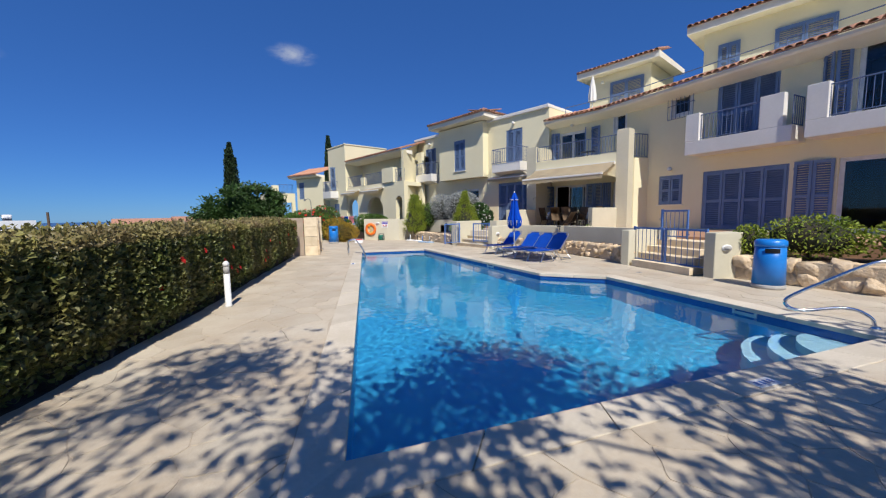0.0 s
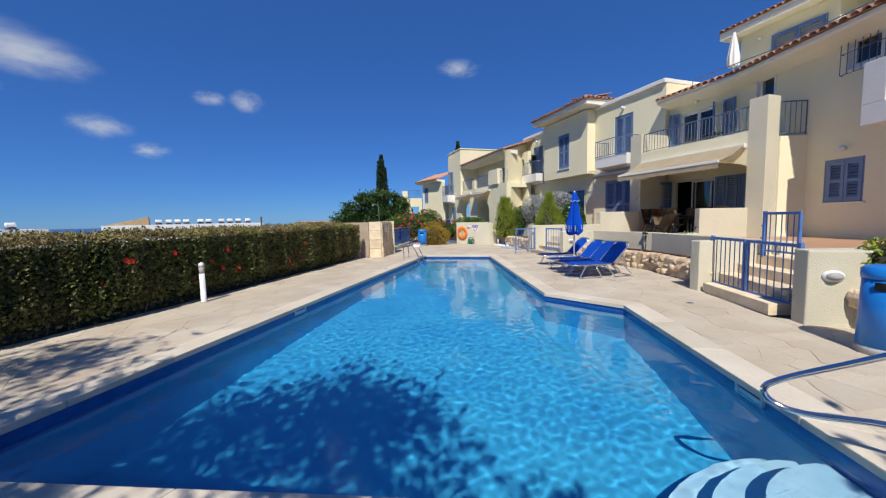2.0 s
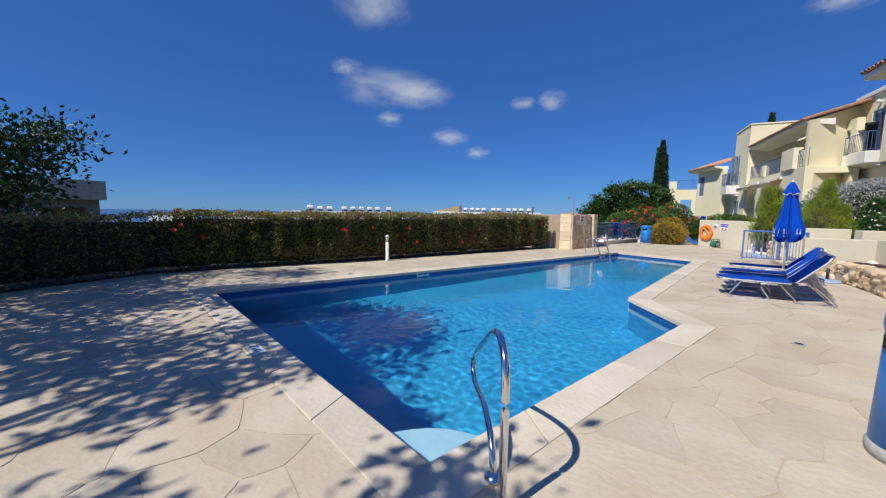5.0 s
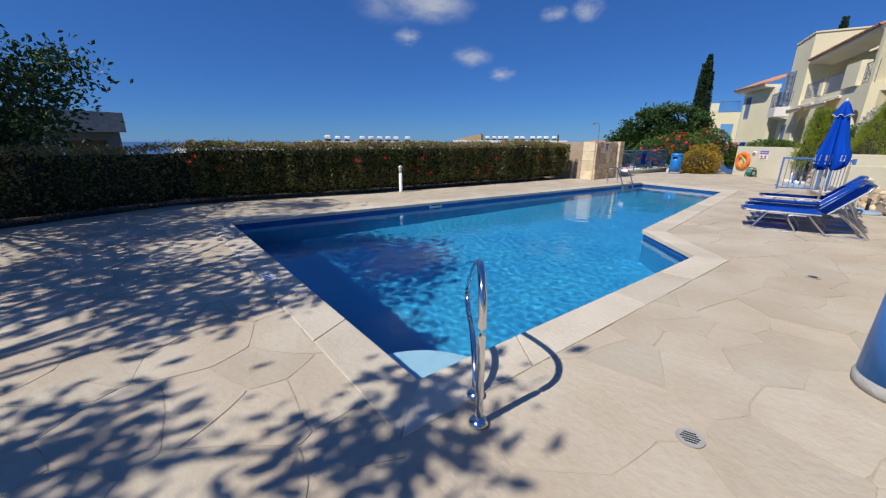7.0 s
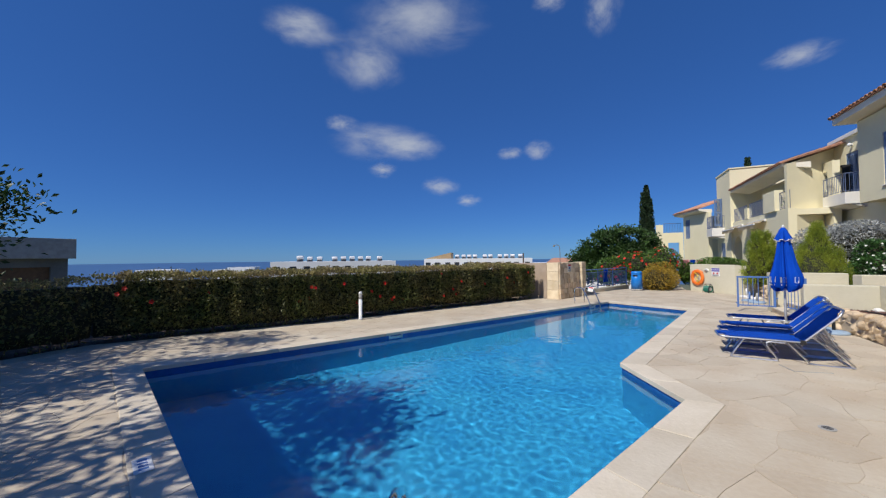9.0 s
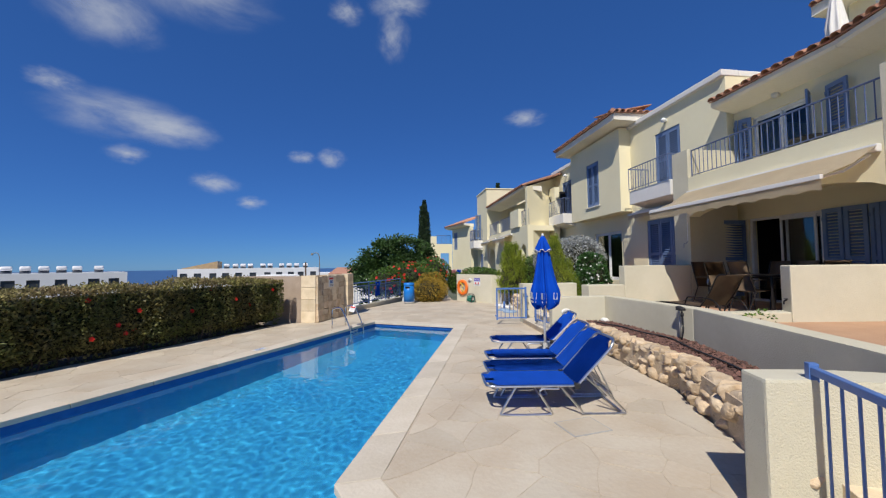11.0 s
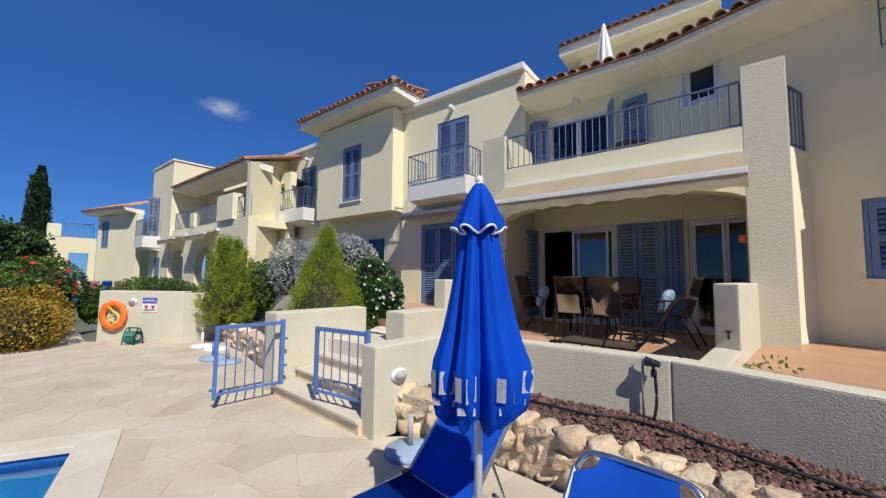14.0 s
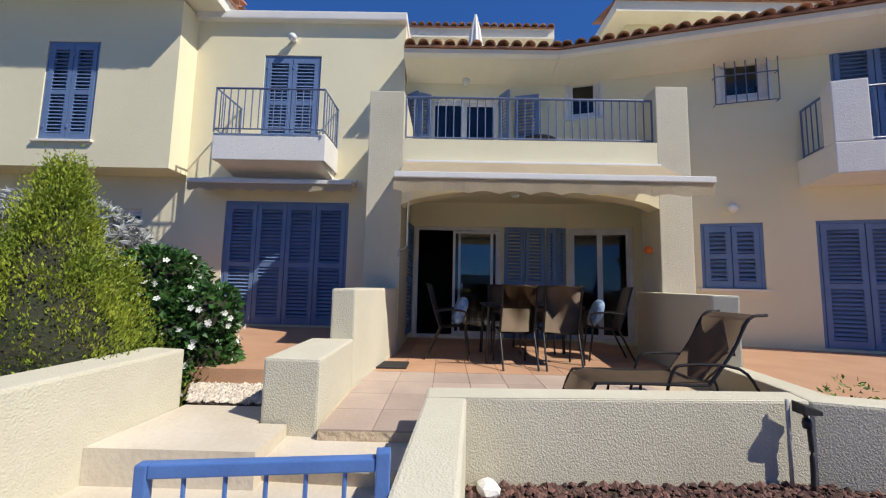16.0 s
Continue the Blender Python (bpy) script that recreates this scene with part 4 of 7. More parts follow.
# coping stones
for i in range(len(POOL_PTS)):
    k = (i + 1) % len(POOL_PTS)
    a, b, c, d = (Vector(p) for p in (POOL_PTS[i], POOL_PTS[k], COPE[k], COPE[i]))
    n = max(1, round((b - a).length / 0.92))
    if i == 0:
        coping = thing("pool_coping", "pale limestone coping round the pool edge", "coping", pose(1.78, 1.49, 0), kind="structure")
    cuts = [0.0] + [min(1, max(0, (j + random.uniform(-0.18, 0.18)) / n)) for j in range(1, n)] + [1.0]
    for t0, t1 in zip(cuts, cuts[1:]):
        g = 0.004 / (b - a).length
        t0, t1 = t0 + g, t1 - g
        # the inner edge hangs a little over the water
        q = [a.lerp(b, t0), a.lerp(b, t1), d.lerp(c, t1), d.lerp(c, t0)]
        inw = ((a - d).normalized() + (b - c).normalized()).normalized() * 0.03
        q[0], q[1] = q[0] + inw, q[1] + inw
        wpart("coping_stone", prism(B(), ccw([tuple(v) for v in q]), -0.05, 0.006 + random.uniform(0, 0.004), 0.008), COPING, coping)

# terraces behind the planters
def slab(name, pts, z0, z1, material, label, cat="terrace", bevel=0.0):
    return single(name, prism(B(), pts, z0, z1, bevel), material, label, cat, kind="structure")


slab("patio_floor", [(13.13, 9.1), (13.25, 6.8), (13.2, 6.5), (12.84, 5.4), (15.75, 5.6), (16.9, 5.6), (17.3, 6.9), (17.3, 9.88), (17.1, 10.0), (14.2, 10.0), (13.13, 9.9)], 0.0, FLOOR - 0.01, MORTAR, "terracotta tiled patio floor", "patio floor")
slab("terrace_floor", [(14.0, 10.2), (17.1, 10.2), (17.1, 14.5), (14.0, 14.5)], 0.0, TERR - 0.01, TERRA, "terracotta tiled terrace before the shutters", "terrace floor")
slab("terrace_floor", [(13.2, 6.5), (12.84, 5.4), (12.0, 2.6), (11.4, 1.0), (11.0, -3.0), (14.5, -3.0), (16.9, 5.6), (16.3, 5.95), (14.25, 6.22)], 0.0, 0.71, TERRA, "terracotta tiled terrace along the house", "terrace floor")
slab("bed_ground", [(12.4, 11.3), (14.0, 11.3), (14.0, 14.5), (17.1, 14.5), (17.1, 20.4), (15.1, 19.5), (15.1, 27.4), (13.0, 27.4), (13.4, 16.6), (12.6, 12.4)], -0.2, 0.42, SOIL, "dark soil of the raised shrub bed", "bed")

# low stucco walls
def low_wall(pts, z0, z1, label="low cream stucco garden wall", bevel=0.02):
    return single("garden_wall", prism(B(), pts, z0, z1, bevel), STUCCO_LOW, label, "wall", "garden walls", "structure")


low_wall([(11.84, 9.02), (13.0, 8.93), (13.0, 9.19), (11.87, 9.26)], 0.0, 0.885)
low_wall([(13.0, 8.93), (13.1, 6.7), (13.32, 6.64), (13.22, 9.19), (13.0, 9.19)], 0.0, 0.885)
low_wall([(13.1, 6.7), (12.3, 4.1), (11.85, 2.9), (12.08, 2.8), (12.55, 4.05), (13.32, 6.64)], 0.0, 0.885)
low_wall([(10.71, 3.48), (10.77, 3.7), (11.2, 3.6), (12.0, 3.3), (11.9, 3.05), (11.1, 3.38)], 0.0, 0.905)
low_wall([(9.9, 1.5), (10.02, 1.71), (10.45, 1.52), (11.67, 1.06), (11.6, 0.9), (10.3, 1.16)], 0.0, 0.93)
low_wall([(11.96, 11.14), (13.46, 11.05), (13.5, 11.36), (11.96, 11.46)], 0.0, 1.06)
low_wall([(13.18, 9.92), (14.13, 9.93), (14.13, 10.33), (13.2, 10.32)], 0.3, 1.06)
low_wall([(14.13, 9.93), (15.78, 9.74), (15.78, 10.2), (14.13, 10.16)], 0.3, 1.525)
low_wall([(14.25, 6.2), (16.3, 5.9), (16.3, 6.16), (14.34, 6.42)], 0.3, 1.535)
low_wall([(13.05, 6.34), (14.246, 6.2), (14.36, 6.43), (13.1, 6.56)], 0.3, 0.855)
low_wall([(11.26, 17.85), (12.45, 16.2), (12.66, 16.36), (11.45, 18.05)], -0.1, 1.16)
low_wall([(12.45, 16.2), (12.66, 16.36), (13.4, 16.5), (13.4, 16.2)], -0.1, 1.12)
low_wall([(14.0, 12.9), (14.2, 12.9), (14.2, 16.5), (13.0, 16.6), (13.0, 16.4), (14.0, 16.3)], 0.0, 1.08)

# steps between the gate leaves
for i, (x0, z) in enumerate(((11.82, 0.15), (12.15, 0.29), (12.48, 0.43), (12.8, 0.55))):
    single("step", prism(B(), [(x0, 9.22), (x0 + 0.12, 11.1), (13.3, 11.1), (13.3, 9.22)], -0.1 if i == 0 else z - 0.2, z - 0.03), STONE_PALE, "sandstone garden step below the patio", "step", "garden steps", "structure")
    single("step_tread", prism(B(), [(x0 - 0.03, 9.22), (x0 + 0.09, 11.1), (x0 + 0.5, 11.1), (x0 + 0.38, 9.22)], z - 0.03, z, 0.006), COPING, "pale stone tread of a garden step", "step tread", "garden step treads", "structure")
slab("landing_block", [(12.76, 10.12), (12.76, 11.09), (13.5, 11.04), (13.5, 10.33), (13.17, 10.33), (13.17, 10.12)], 0.3, 0.634, COPING, "pale stone landing block beside the steps", "landing")
for i in range(4):
    single("step", prism(B(), [(10.0 + 0.36 * i, 1.95), (10.72 + 0.36 * i, 3.4), (13.2, 2.7), (12.6, 1.0)], 0.0, 0.16 * (i + 1)), STONE_PALE, "sandstone garden step behind a gate", "step", "garden steps", "structure")

# ---- land and sea ----
def terrain():
    bm = B()
    xs = [-4000, -1500, -600, -300, -150, -80, -45, -25, -12, -4, 0, 6, 12, 20, 40, 80, 150, 400, 1500, 4000]
    ys = [-3000, -600, -150, -60, -25, -8, 0, 6, 12, 18, 26, 40, 60, 90, 150, 300, 600, 1500, 4500]

    def z(x, y):
        # the hillside falls away from the terrace towards the sea
        d = max(0.0, -(x + 0.9) * 0.86 + (y - 2) * 0.5 - 0.5, (y - 30) * 0.6)
        return -1.75 - min(60.0, d * 0.10 + (1.5 if d > 1.5 else 0))
    g = [[bm.verts.new((x, y, z(x, y))) for y in ys] for x in xs]
    for i in range(len(xs) - 1):
        for j in range(len(ys) - 1):
            bm.faces.new((g[i][j], g[i + 1][j], g[i + 1][j + 1], g[i][j + 1]))
    return bm


single("ground", terrain(), LAND, "dry scrub hillside falling towards the sea", "ground", kind="structure", smooth=True)
bm = B()
bm.faces.new([bm.verts.new(p) for p in ((-4900, -900, -28), (900, -900, -28), (900, 4900, -28), (-4900, 4900, -28))])
single("water", bm, SEA, "deep blue sea under the horizon", "sea", kind="structure")
slab("bed_ground", [(-0.85, 1.9), (1.85, 6.2), (5.4, 12.2), (4.0, 13.0), (0.0, 6.8), (-2.6, 2.4), (-2.6, -14.0), (-0.85, -14.0)], -1.9, -0.03, SOIL, "dark soil bed under the hedge", "bed")


# ---- planting ----
def leaves(name, centres, normals, size, material, parent=None, label="", aspect=1.8, droop=0.5, seed=1):
    """Many small folded leaves as one mesh: two triangles each."""
    rng = np.random.default_rng(seed)
    n = len(centres)
    c, nm = np.asarray(centres, float), np.asarray(normals, float)
    d = nm + rng.normal(0, droop, (n, 3))
    d /= np.linalg.norm(d, axis=1)[:, None] + 1e-9
    r = rng.normal(0, 1, (n, 3))
    s = np.cross(d, r)
    s /= np.linalg.norm(s, axis=1)[:, None] + 1e-9
    up = np.cross(s, d)
    L = size * rng.uniform(0.65, 1.3, n)[:, None]
    W = L / aspect
    v = np.empty((n, 4, 3))
    v[:, 0], v[:, 2] = c - d * L * 0.5, c + d * L * 0.5
    v[:, 1], v[:, 3] = c + s * W * 0.5 + up * W * 0.18, c - s * W * 0.5 + up * W * 0.18
    me = bpy.data.meshes.new(name)
    i = np.arange(n) * 4
    tris = np.stack([i, i + 1, i + 2, i, i + 2, i + 3], 1).reshape(-1, 3)
    me.from_pydata(v.reshape(-1, 3), [], tris)
    me.materials.append(material)
    ob = new(name, me)
    if parent is not None:
        ob.parent = parent
        ob.matrix_parent_inverse = parent.matrix_basis.inverted()
    tagged(ob, label, kind="stuff")
    return ob


def blob_points(centre, radii, n, seed, lump=0.25, shell=0.35, low=-0.9):
    """Points near the surface of a lumpy body, with their outward directions."""
    rng = np.random.default_rng(seed)
    d = rng.normal(0, 1, (n, 3))
    d /= np.linalg.norm(d, axis=1)[:, None]
    d = d[d[:, 2] > low]
    k = np.ones(len(d))
    for _ in range(9):
        a = rng.normal(0, 1, 3)
        a /= np.linalg.norm(a)
        k += lump * np.exp(-((1 - d @ a) / 0.12)) * rng.uniform(-0.6, 1.0)
    rr = k * (1 - shell * rng.random(len(d)) ** 1.7)
    return np.asarray(centre) + d * rr[:, None] * np.asarray(radii), d


def core(name, centre, radii, material, parent, scale=0.72):
    bm = B()
    bmesh.ops.create_icosphere(bm, subdivisions=3, radius=1.0)
    for v in bm.verts:
        k = scale * (1 + 0.18 * noise.noise(v.co * 2.1 + Vector(centre)))
        v.co = Vector((centre[0] + v.co.x * radii[0] * k, centre[1] + v.co.y * radii[1] * k, centre[2] + v.co.z * radii[2] * k))
    return wpart(name, bm, material, parent, smooth=True)


# near-black filler bodies: the shade deep in the foliage is put into this colour
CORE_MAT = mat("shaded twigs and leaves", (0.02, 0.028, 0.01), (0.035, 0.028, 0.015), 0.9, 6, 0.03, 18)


def bush(name, label, cat, blobs, material, n, size, seed, flowers=None, aspect=1.8, droop=0.5, group="", coreon=True):
    x, y, z = blobs[0][0]
    t = thing(name, label, cat, pose(x, y, max(-0.5, z - blobs[0][1][2])), group)
    tot = sum(b[1][0] * b[1][2] for b in blobs)
    P, N = [], []
    for i, (c, r) in enumerate(blobs):
        p, d = blob_points(c, r, int(n * r[0] * r[2] / tot), seed + i)
        P.append(p)
        N.append(d)
        if coreon:
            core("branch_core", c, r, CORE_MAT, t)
    wpart("trunk", tube(B(), [(x, y, max(-0.6, z - blobs[0][1][2] - 0.1)), (x, y, z)], 0.04 if coreon else 0.008, 7), BARK, t)
    P, N = np.concatenate(P), np.concatenate(N)
    leaves("foliage", P, N, size, material, t, aspect=aspect, droop=droop, seed=seed)
    if flowers:
        fm, fn, fs = flowers
        rng = np.random.default_rng(seed + 77)
        me = shared("flower|%s|%.3f" % (fm.name, fs), lambda: flower(fs), fm)
        idx = rng.choice(len(P), fn, replace=False)
        for i in idx:
            p = Vector(P[i]) + Vector(N[i]) * 0.05
            o = part("flower", me, None, t, at=Matrix.Translation(p) @ Vector(N[i]).to_track_quat("Z", "Y").to_matrix().to_4x4())
            o.matrix_parent_inverse = t.matrix_basis.inverted()
    return t


def flower(s):
    """A five-petalled open flower."""
    bm = B()
    for k in range(5):
        a = 2 * math.pi * k / 5
        c, d = math.cos(a), math.sin(a)
        v = [bm.verts.new(p) for p in ((0, 0, 0), (s * 0.7 * c - s * 0.42 * d, s * 0.7 * d + s * 0.42 * c, s * 0.3), (s * 1.05 * c, s * 1.05 * d, s * 0.25), (s * 0.7 * c + s * 0.42 * d, s * 0.7 * d - s * 0.42 * c, s * 0.3))]
        bm.faces.new((v[0], v[3], v[2]))
        bm.faces.new((v[0], v[2], v[1]))
    return bm


def hedge(name, label, line, thick, height, n, seed, fl=0):
    """A clipped hedge behind a plan line of its front face (the hedge lies to the line's left)."""
    t = thing(name, label, "hedge", pose(line[0][0], line[0][1], 0))
    rng = np.random.default_rng(seed)
    segs = [(Vector(a), Vector(b)) for a, b in zip(line, line[1:])]
    tot = sum((b - a).length for a, b in segs)
    P, N, T, TN, FL = [], [], [], [], []
    for a, b in segs:
        L, u = (b - a).length, (b - a).normalized()
        left = Vector((-u.y, u.x))
        k = int(n * L / tot)
        for _ in range(k):
            s = rng.random() * L
            face = rng.random()
            wob = 0.09 * noise.noise(Vector((s * 1.3 + a.x, seed, a.y))) + 0.05 * noise.noise(Vector((s * 4, 3.3, a.y)))
            if face < 0.62:
                z = height * rng.random() ** 0.8
                dep = abs(rng.normal(0, 0.07)) - 0.03 + wob + (0.22 * (1 - z / 0.35) if z < 0.35 else 0)
                if z < 0.2 and rng.random() < 0.6:
                    continue
                nd = (-left.x, -left.y, 0.25)
            elif face < 0.9:
                z, dep = height + rng.normal(0, 0.035) + wob, rng.random() * thick
                nd = (0, 0, 1)
            else:
                z, dep = height * rng.random(), thick - abs(rng.normal(0, 0.06))
                nd = (left.x, left.y, 0.2)
            q = a + u * s + left * dep
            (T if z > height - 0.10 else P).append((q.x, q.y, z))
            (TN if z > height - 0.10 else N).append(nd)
        bm = B()
        nx, g = int(L / 0.25) + 2, 0.13
        prof = [(g + 0.15, 0.1), (g, 0.4), (g, height - g), (thick - g, height - g), (thick - g, 0.1)]
        rows = []
        for i in range(nx):
            s = L * i / (nx - 1)
            rows.append([bm.verts.new((*(a + u * s + left * (d + 0.06 * noise.noise(Vector((s * 2, d * 5, z * 3))))), z + 0.04 * noise.noise(Vector((s * 3, z, d))))) for d, z in prof])
        for r0, r1 in zip(rows, rows[1:]):
            for i in range(len(prof) - 1):
                bm.faces.new((r0[i], r1[i], r1[i + 1], r0[i + 1]))
        bm.faces.new(rows[0])
        bm.faces.new(rows[-1][::-1])
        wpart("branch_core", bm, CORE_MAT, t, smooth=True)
        # thin stems at the foot
        for _ in range(int(L * 5)):
            s = rng.random() * L
            q = a + u * s + left * rng.uniform(0.15, 0.5)
            FL.append((q, rng.uniform(-0.1, 0.1), rng.uniform(-0.1, 0.1)))
    bm = B()
    for q, dx, dy in FL:
        tube(bm, [(q.x, q.y, -0.05), (q.x + dx, q.y + dy, 0.5)], 0.012, 5, False)
    tagged(wpart("stem", bm, BARK, t), kind="stuff")
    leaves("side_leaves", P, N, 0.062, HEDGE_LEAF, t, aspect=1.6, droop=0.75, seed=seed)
    # top leaves take the lighter colour that has sunlight in it
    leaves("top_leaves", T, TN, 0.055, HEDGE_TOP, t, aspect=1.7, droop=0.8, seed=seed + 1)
    me = shared("flower|hib", lambda: flower(0.045), FLOWER_RED)
    for i in rng.choice(len(P), fl, replace=False):
        if P[i][2] > 0.35:
            nd = Vector(N[i])
            o = part("flower", me, None, t, at=Matrix.Translation(Vector(P[i]) + nd * 0.05) @ nd.to_track_quat("Z", "Y").to_matrix().to_4x4())
            o.matrix_parent_inverse = t.matrix_basis.inverted()
    return t


hedge("hedge", "clipped hibiscus hedge with red flowers along the pool deck", [(-0.6, 2.25), (1.35, 5.0), (3.3, 8.45), (5.42, 12.2)], 1.0, 1.25, 62000, 5, 40)
hedge("hedge", "shaded clipped hedge at the deck's dark corner", [(-0.75, -7.0), (-0.85, 0.2), (-0.68, 2.0), (-0.5, 2.6)], 0.9, 1.2, 16000, 9, 6)


def conifer(name, label, x, y, z0, r, h, n, material, seed, size=0.07, taper=0.85, spread=0.45, low=0.7, high=0.93, clump=0):
    """A dense upright conifer of many small sprays, with a pointed uneven top."""
    t = thing(name, label, "conifer", pose(x, y, z0))
    rng = np.random.default_rng(seed)
    tops = [(0, 0, 1.0)] + [(rng.uniform(-spread, spread) * r, rng.uniform(-spread, spread) * r, rng.uniform(low, high)) for _ in range(6)]
    P, N = [], []
    for i, (dx, dy, k) in enumerate(tops):
        m = int(n * (0.4 if i == 0 else 0.1))
        q = rng.random(m) ** 0.85
        a = rng.random(m) * 2 * math.pi
        rad = r * (0.95 if i == 0 else 0.55) * np.clip(1.04 - q, 0, 1) ** taper * np.clip(q * 7 + 0.55, 0, 1) * (1 - 0.3 * rng.random(m) ** 2)
        rad *= 1 + 0.12 * np.sin(a * 5 + q * 9 + i)
        P.append(np.stack([x + dx + rad * np.cos(a), y + dy + rad * np.sin(a), z0 + q * h * k], 1))
        N.append(np.stack([0.55 * np.cos(a), 0.55 * np.sin(a), np.full(m, 1.0)], 1))
    P, N = np.concatenate(P), np.concatenate(N)
    if clump:
        # sprays gather in tufts with gaps between them
        pick = rng.choice(len(P), n // clump, replace=False)
        out = N[pick] / np.linalg.norm(N[pick], axis=1)[:, None]
        P, N = np.repeat(P[pick], clump, 0), np.repeat(N[pick], clump, 0)
        P = P + rng.normal(0, 1, P.shape) * (0.032, 0.032, 0.05) + np.repeat(out, clump, 0) * (rng.random(len(P)) * 0.15 - 0.03)[:, None]
    wpart("trunk", tube(B(), [(x, y, z0 - 0.1), (x, y, z0 + h * 0.5)], [0.05, 0.02], 7), BARK, t)
    bm = B()
    prof = [(0.3 * r, z0 + 0.05 * h), (0.72 * r, z0 + 0.2 * h), (0.45 * r, z0 + 0.5 * h), (0.16 * r, z0 + 0.8 * h), (0.05 * r, z0 + 0.95 * h)]
    lathe(bm, prof, 12, Matrix.Translation((x, y, 0)))
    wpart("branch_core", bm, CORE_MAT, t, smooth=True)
    leaves("foliage", P, N, size, material, t, aspect=2.4, droop=0.35, seed=seed)
    return t


conifer("conifer", "golden-green thuja rising behind the garden wall", 13.2, 11.86, 0.42, 0.78, 1.93, 66000, THUJA, 21, 0.03, 1.1, 0.45, 0.4, 0.68, 60)
conifer("conifer", "golden-green columnar thuja beside the stone bed", 12.95, 15.5, 0.42, 0.56, 1.95, 24000, THUJA, 22, 0.045, 0.72, clump=60)
conifer("conifer", "golden-green columnar thuja, smaller twin", 13.25, 15.6, 0.42, 0.46, 1.9, 14000, THUJA, 24, 0.045, 0.7, clump=60)
conifer("cypress_tree", "tall dark narrow cypress behind the houses", 12.8, 55.0, -2.0, 1.3, 13.1, 9000, CYPRESS, 31, 0.35, 0.6)
conifer("cypress_tree", "dark cypress tip rising over the roofs", 19.7, 40.2, 0.0, 0.9, 10.4, 5000, CYPRESS, 32, 0.3, 0.6)
bush("flowering_bush", "dark glossy bush starred with white flowers", "bush", [((14.35, 11.85, 1.0), (0.55, 0.58, 0.62)), ((14.5, 12.3, 0.95), (0.48, 0.5, 0.6)), ((14.4, 12.05, 1.52), (0.38, 0.42, 0.42)), ((14.25, 11.5, 0.75), (0.4, 0.4, 0.45)), ((14.3, 11.45, 1.2), (0.32, 0.32, 0.36))], DARK_LEAF, 11000, 0.085, 41, (FLOWER_WHITE, 290, 0.03))
bush("silver_bush", "silver-grey feathery bush by the terrace", "bush", [((14.75, 13.6, 1.75), (1.0, 1.0, 0.85)), ((14.6, 14.8, 1.6), (0.85, 0.8, 0.75))], SILVER, 14000, 0.1, 43, None, 3.5, 0.9)
bush("green_bush", "loose green oleander bush", "bush", [((14.2, 15.6, 1.25), (0.8, 0.8, 0.75)), ((14.4, 16.6, 1.0), (0.6, 0.6, 0.6))], FRESH, 9000, 0.1, 45, None, 3.2, 0.8)
bush("green_bush", "rounded green bush behind the lifebuoy wall", "bush", [((12.9, 19.5, 0.85), (1.1, 0.9, 0.6))], FRESH, 6000, 0.1, 47, None, 2.6)
bush("lantana_bush", "rounded bush with yellow-orange blossom by the path", "bush", [((10.0, 18.0, 0.45), (0.75, 1.0, 0.62)), ((10.3, 19.4, 0.5), (0.7, 0.9, 0.65))], FLOWER_YELLOW, 9000, 0.07, 49)
bush("bougainvillea", "green climber dotted with scarlet flowers", "bush", [((9.2, 20.6, 0.9), (1.6, 1.2, 0.85)), ((8.2, 20.0, 0.7), (1.0, 0.9, 0.8)), ((10.6, 21.5, 1.1), (1.0, 0.9, 0.9))], FRESH, 10000, 0.11, 51, (FLOWER_RED, 170, 0.075))
bush("garden_bush", "pale loose bush beside the far path", "bush", [((11.9, 21.5, 0.6), (0.5, 0.8, 0.6))], FRESH, 2500, 0.1, 53)


def tree(name, label, x, y, z0, blobs, material, n, size, seed, limbs=True):
    t = thing(name, label, "tree", pose(x, y, z0))
    zt = min(c[2] for c, r in blobs)
    wpart("trunk", tube(B(), curve_pts([(x, y, z0 - 0.2), (x + 0.08, y - 0.05, (z0 + zt) / 2), (x, y, zt)]), [0.12 - 0.004 * i for i in range(17)], 9), BARK, t, smooth=True)
    P, N = [], []
    tot = sum(r[0] * r[2] for c, r in blobs)
    for i, (c, r) in enumerate(blobs):
        wpart("limb", tube(B(), curve_pts([(x, y, zt - 0.5), ((x + c[0]) / 2, (y + c[1]) / 2, (zt + c[2]) / 2), c], 5), [0.045 - 0.0035 * k for k in range(11)], 6), BARK, t)
        rng = np.random.default_rng(seed + i)
        # clumps of leaves with gaps between them
        m = max(6, int(14 * r[0]))
        cc, _ = blob_points(c, r, m, seed + 50 + i, 0.3, 0.8, -1.1)
        per = int(n * r[0] * r[2] / tot / len(cc))
        for q in cc:
            d = rng.normal(0, 1, (per, 3))
            P.append(q + d * np.array((0.26, 0.26, 0.17)) * (r[0] ** 0.5))
            N.append(d / (np.linalg.norm(d, axis=1)[:, None] + 1e-6) + (0, 0, 0.3))
    leaves("crown", np.concatenate(P), np.concatenate(N), size, material, t, aspect=2.0, droop=0.8, seed=seed)
    return t


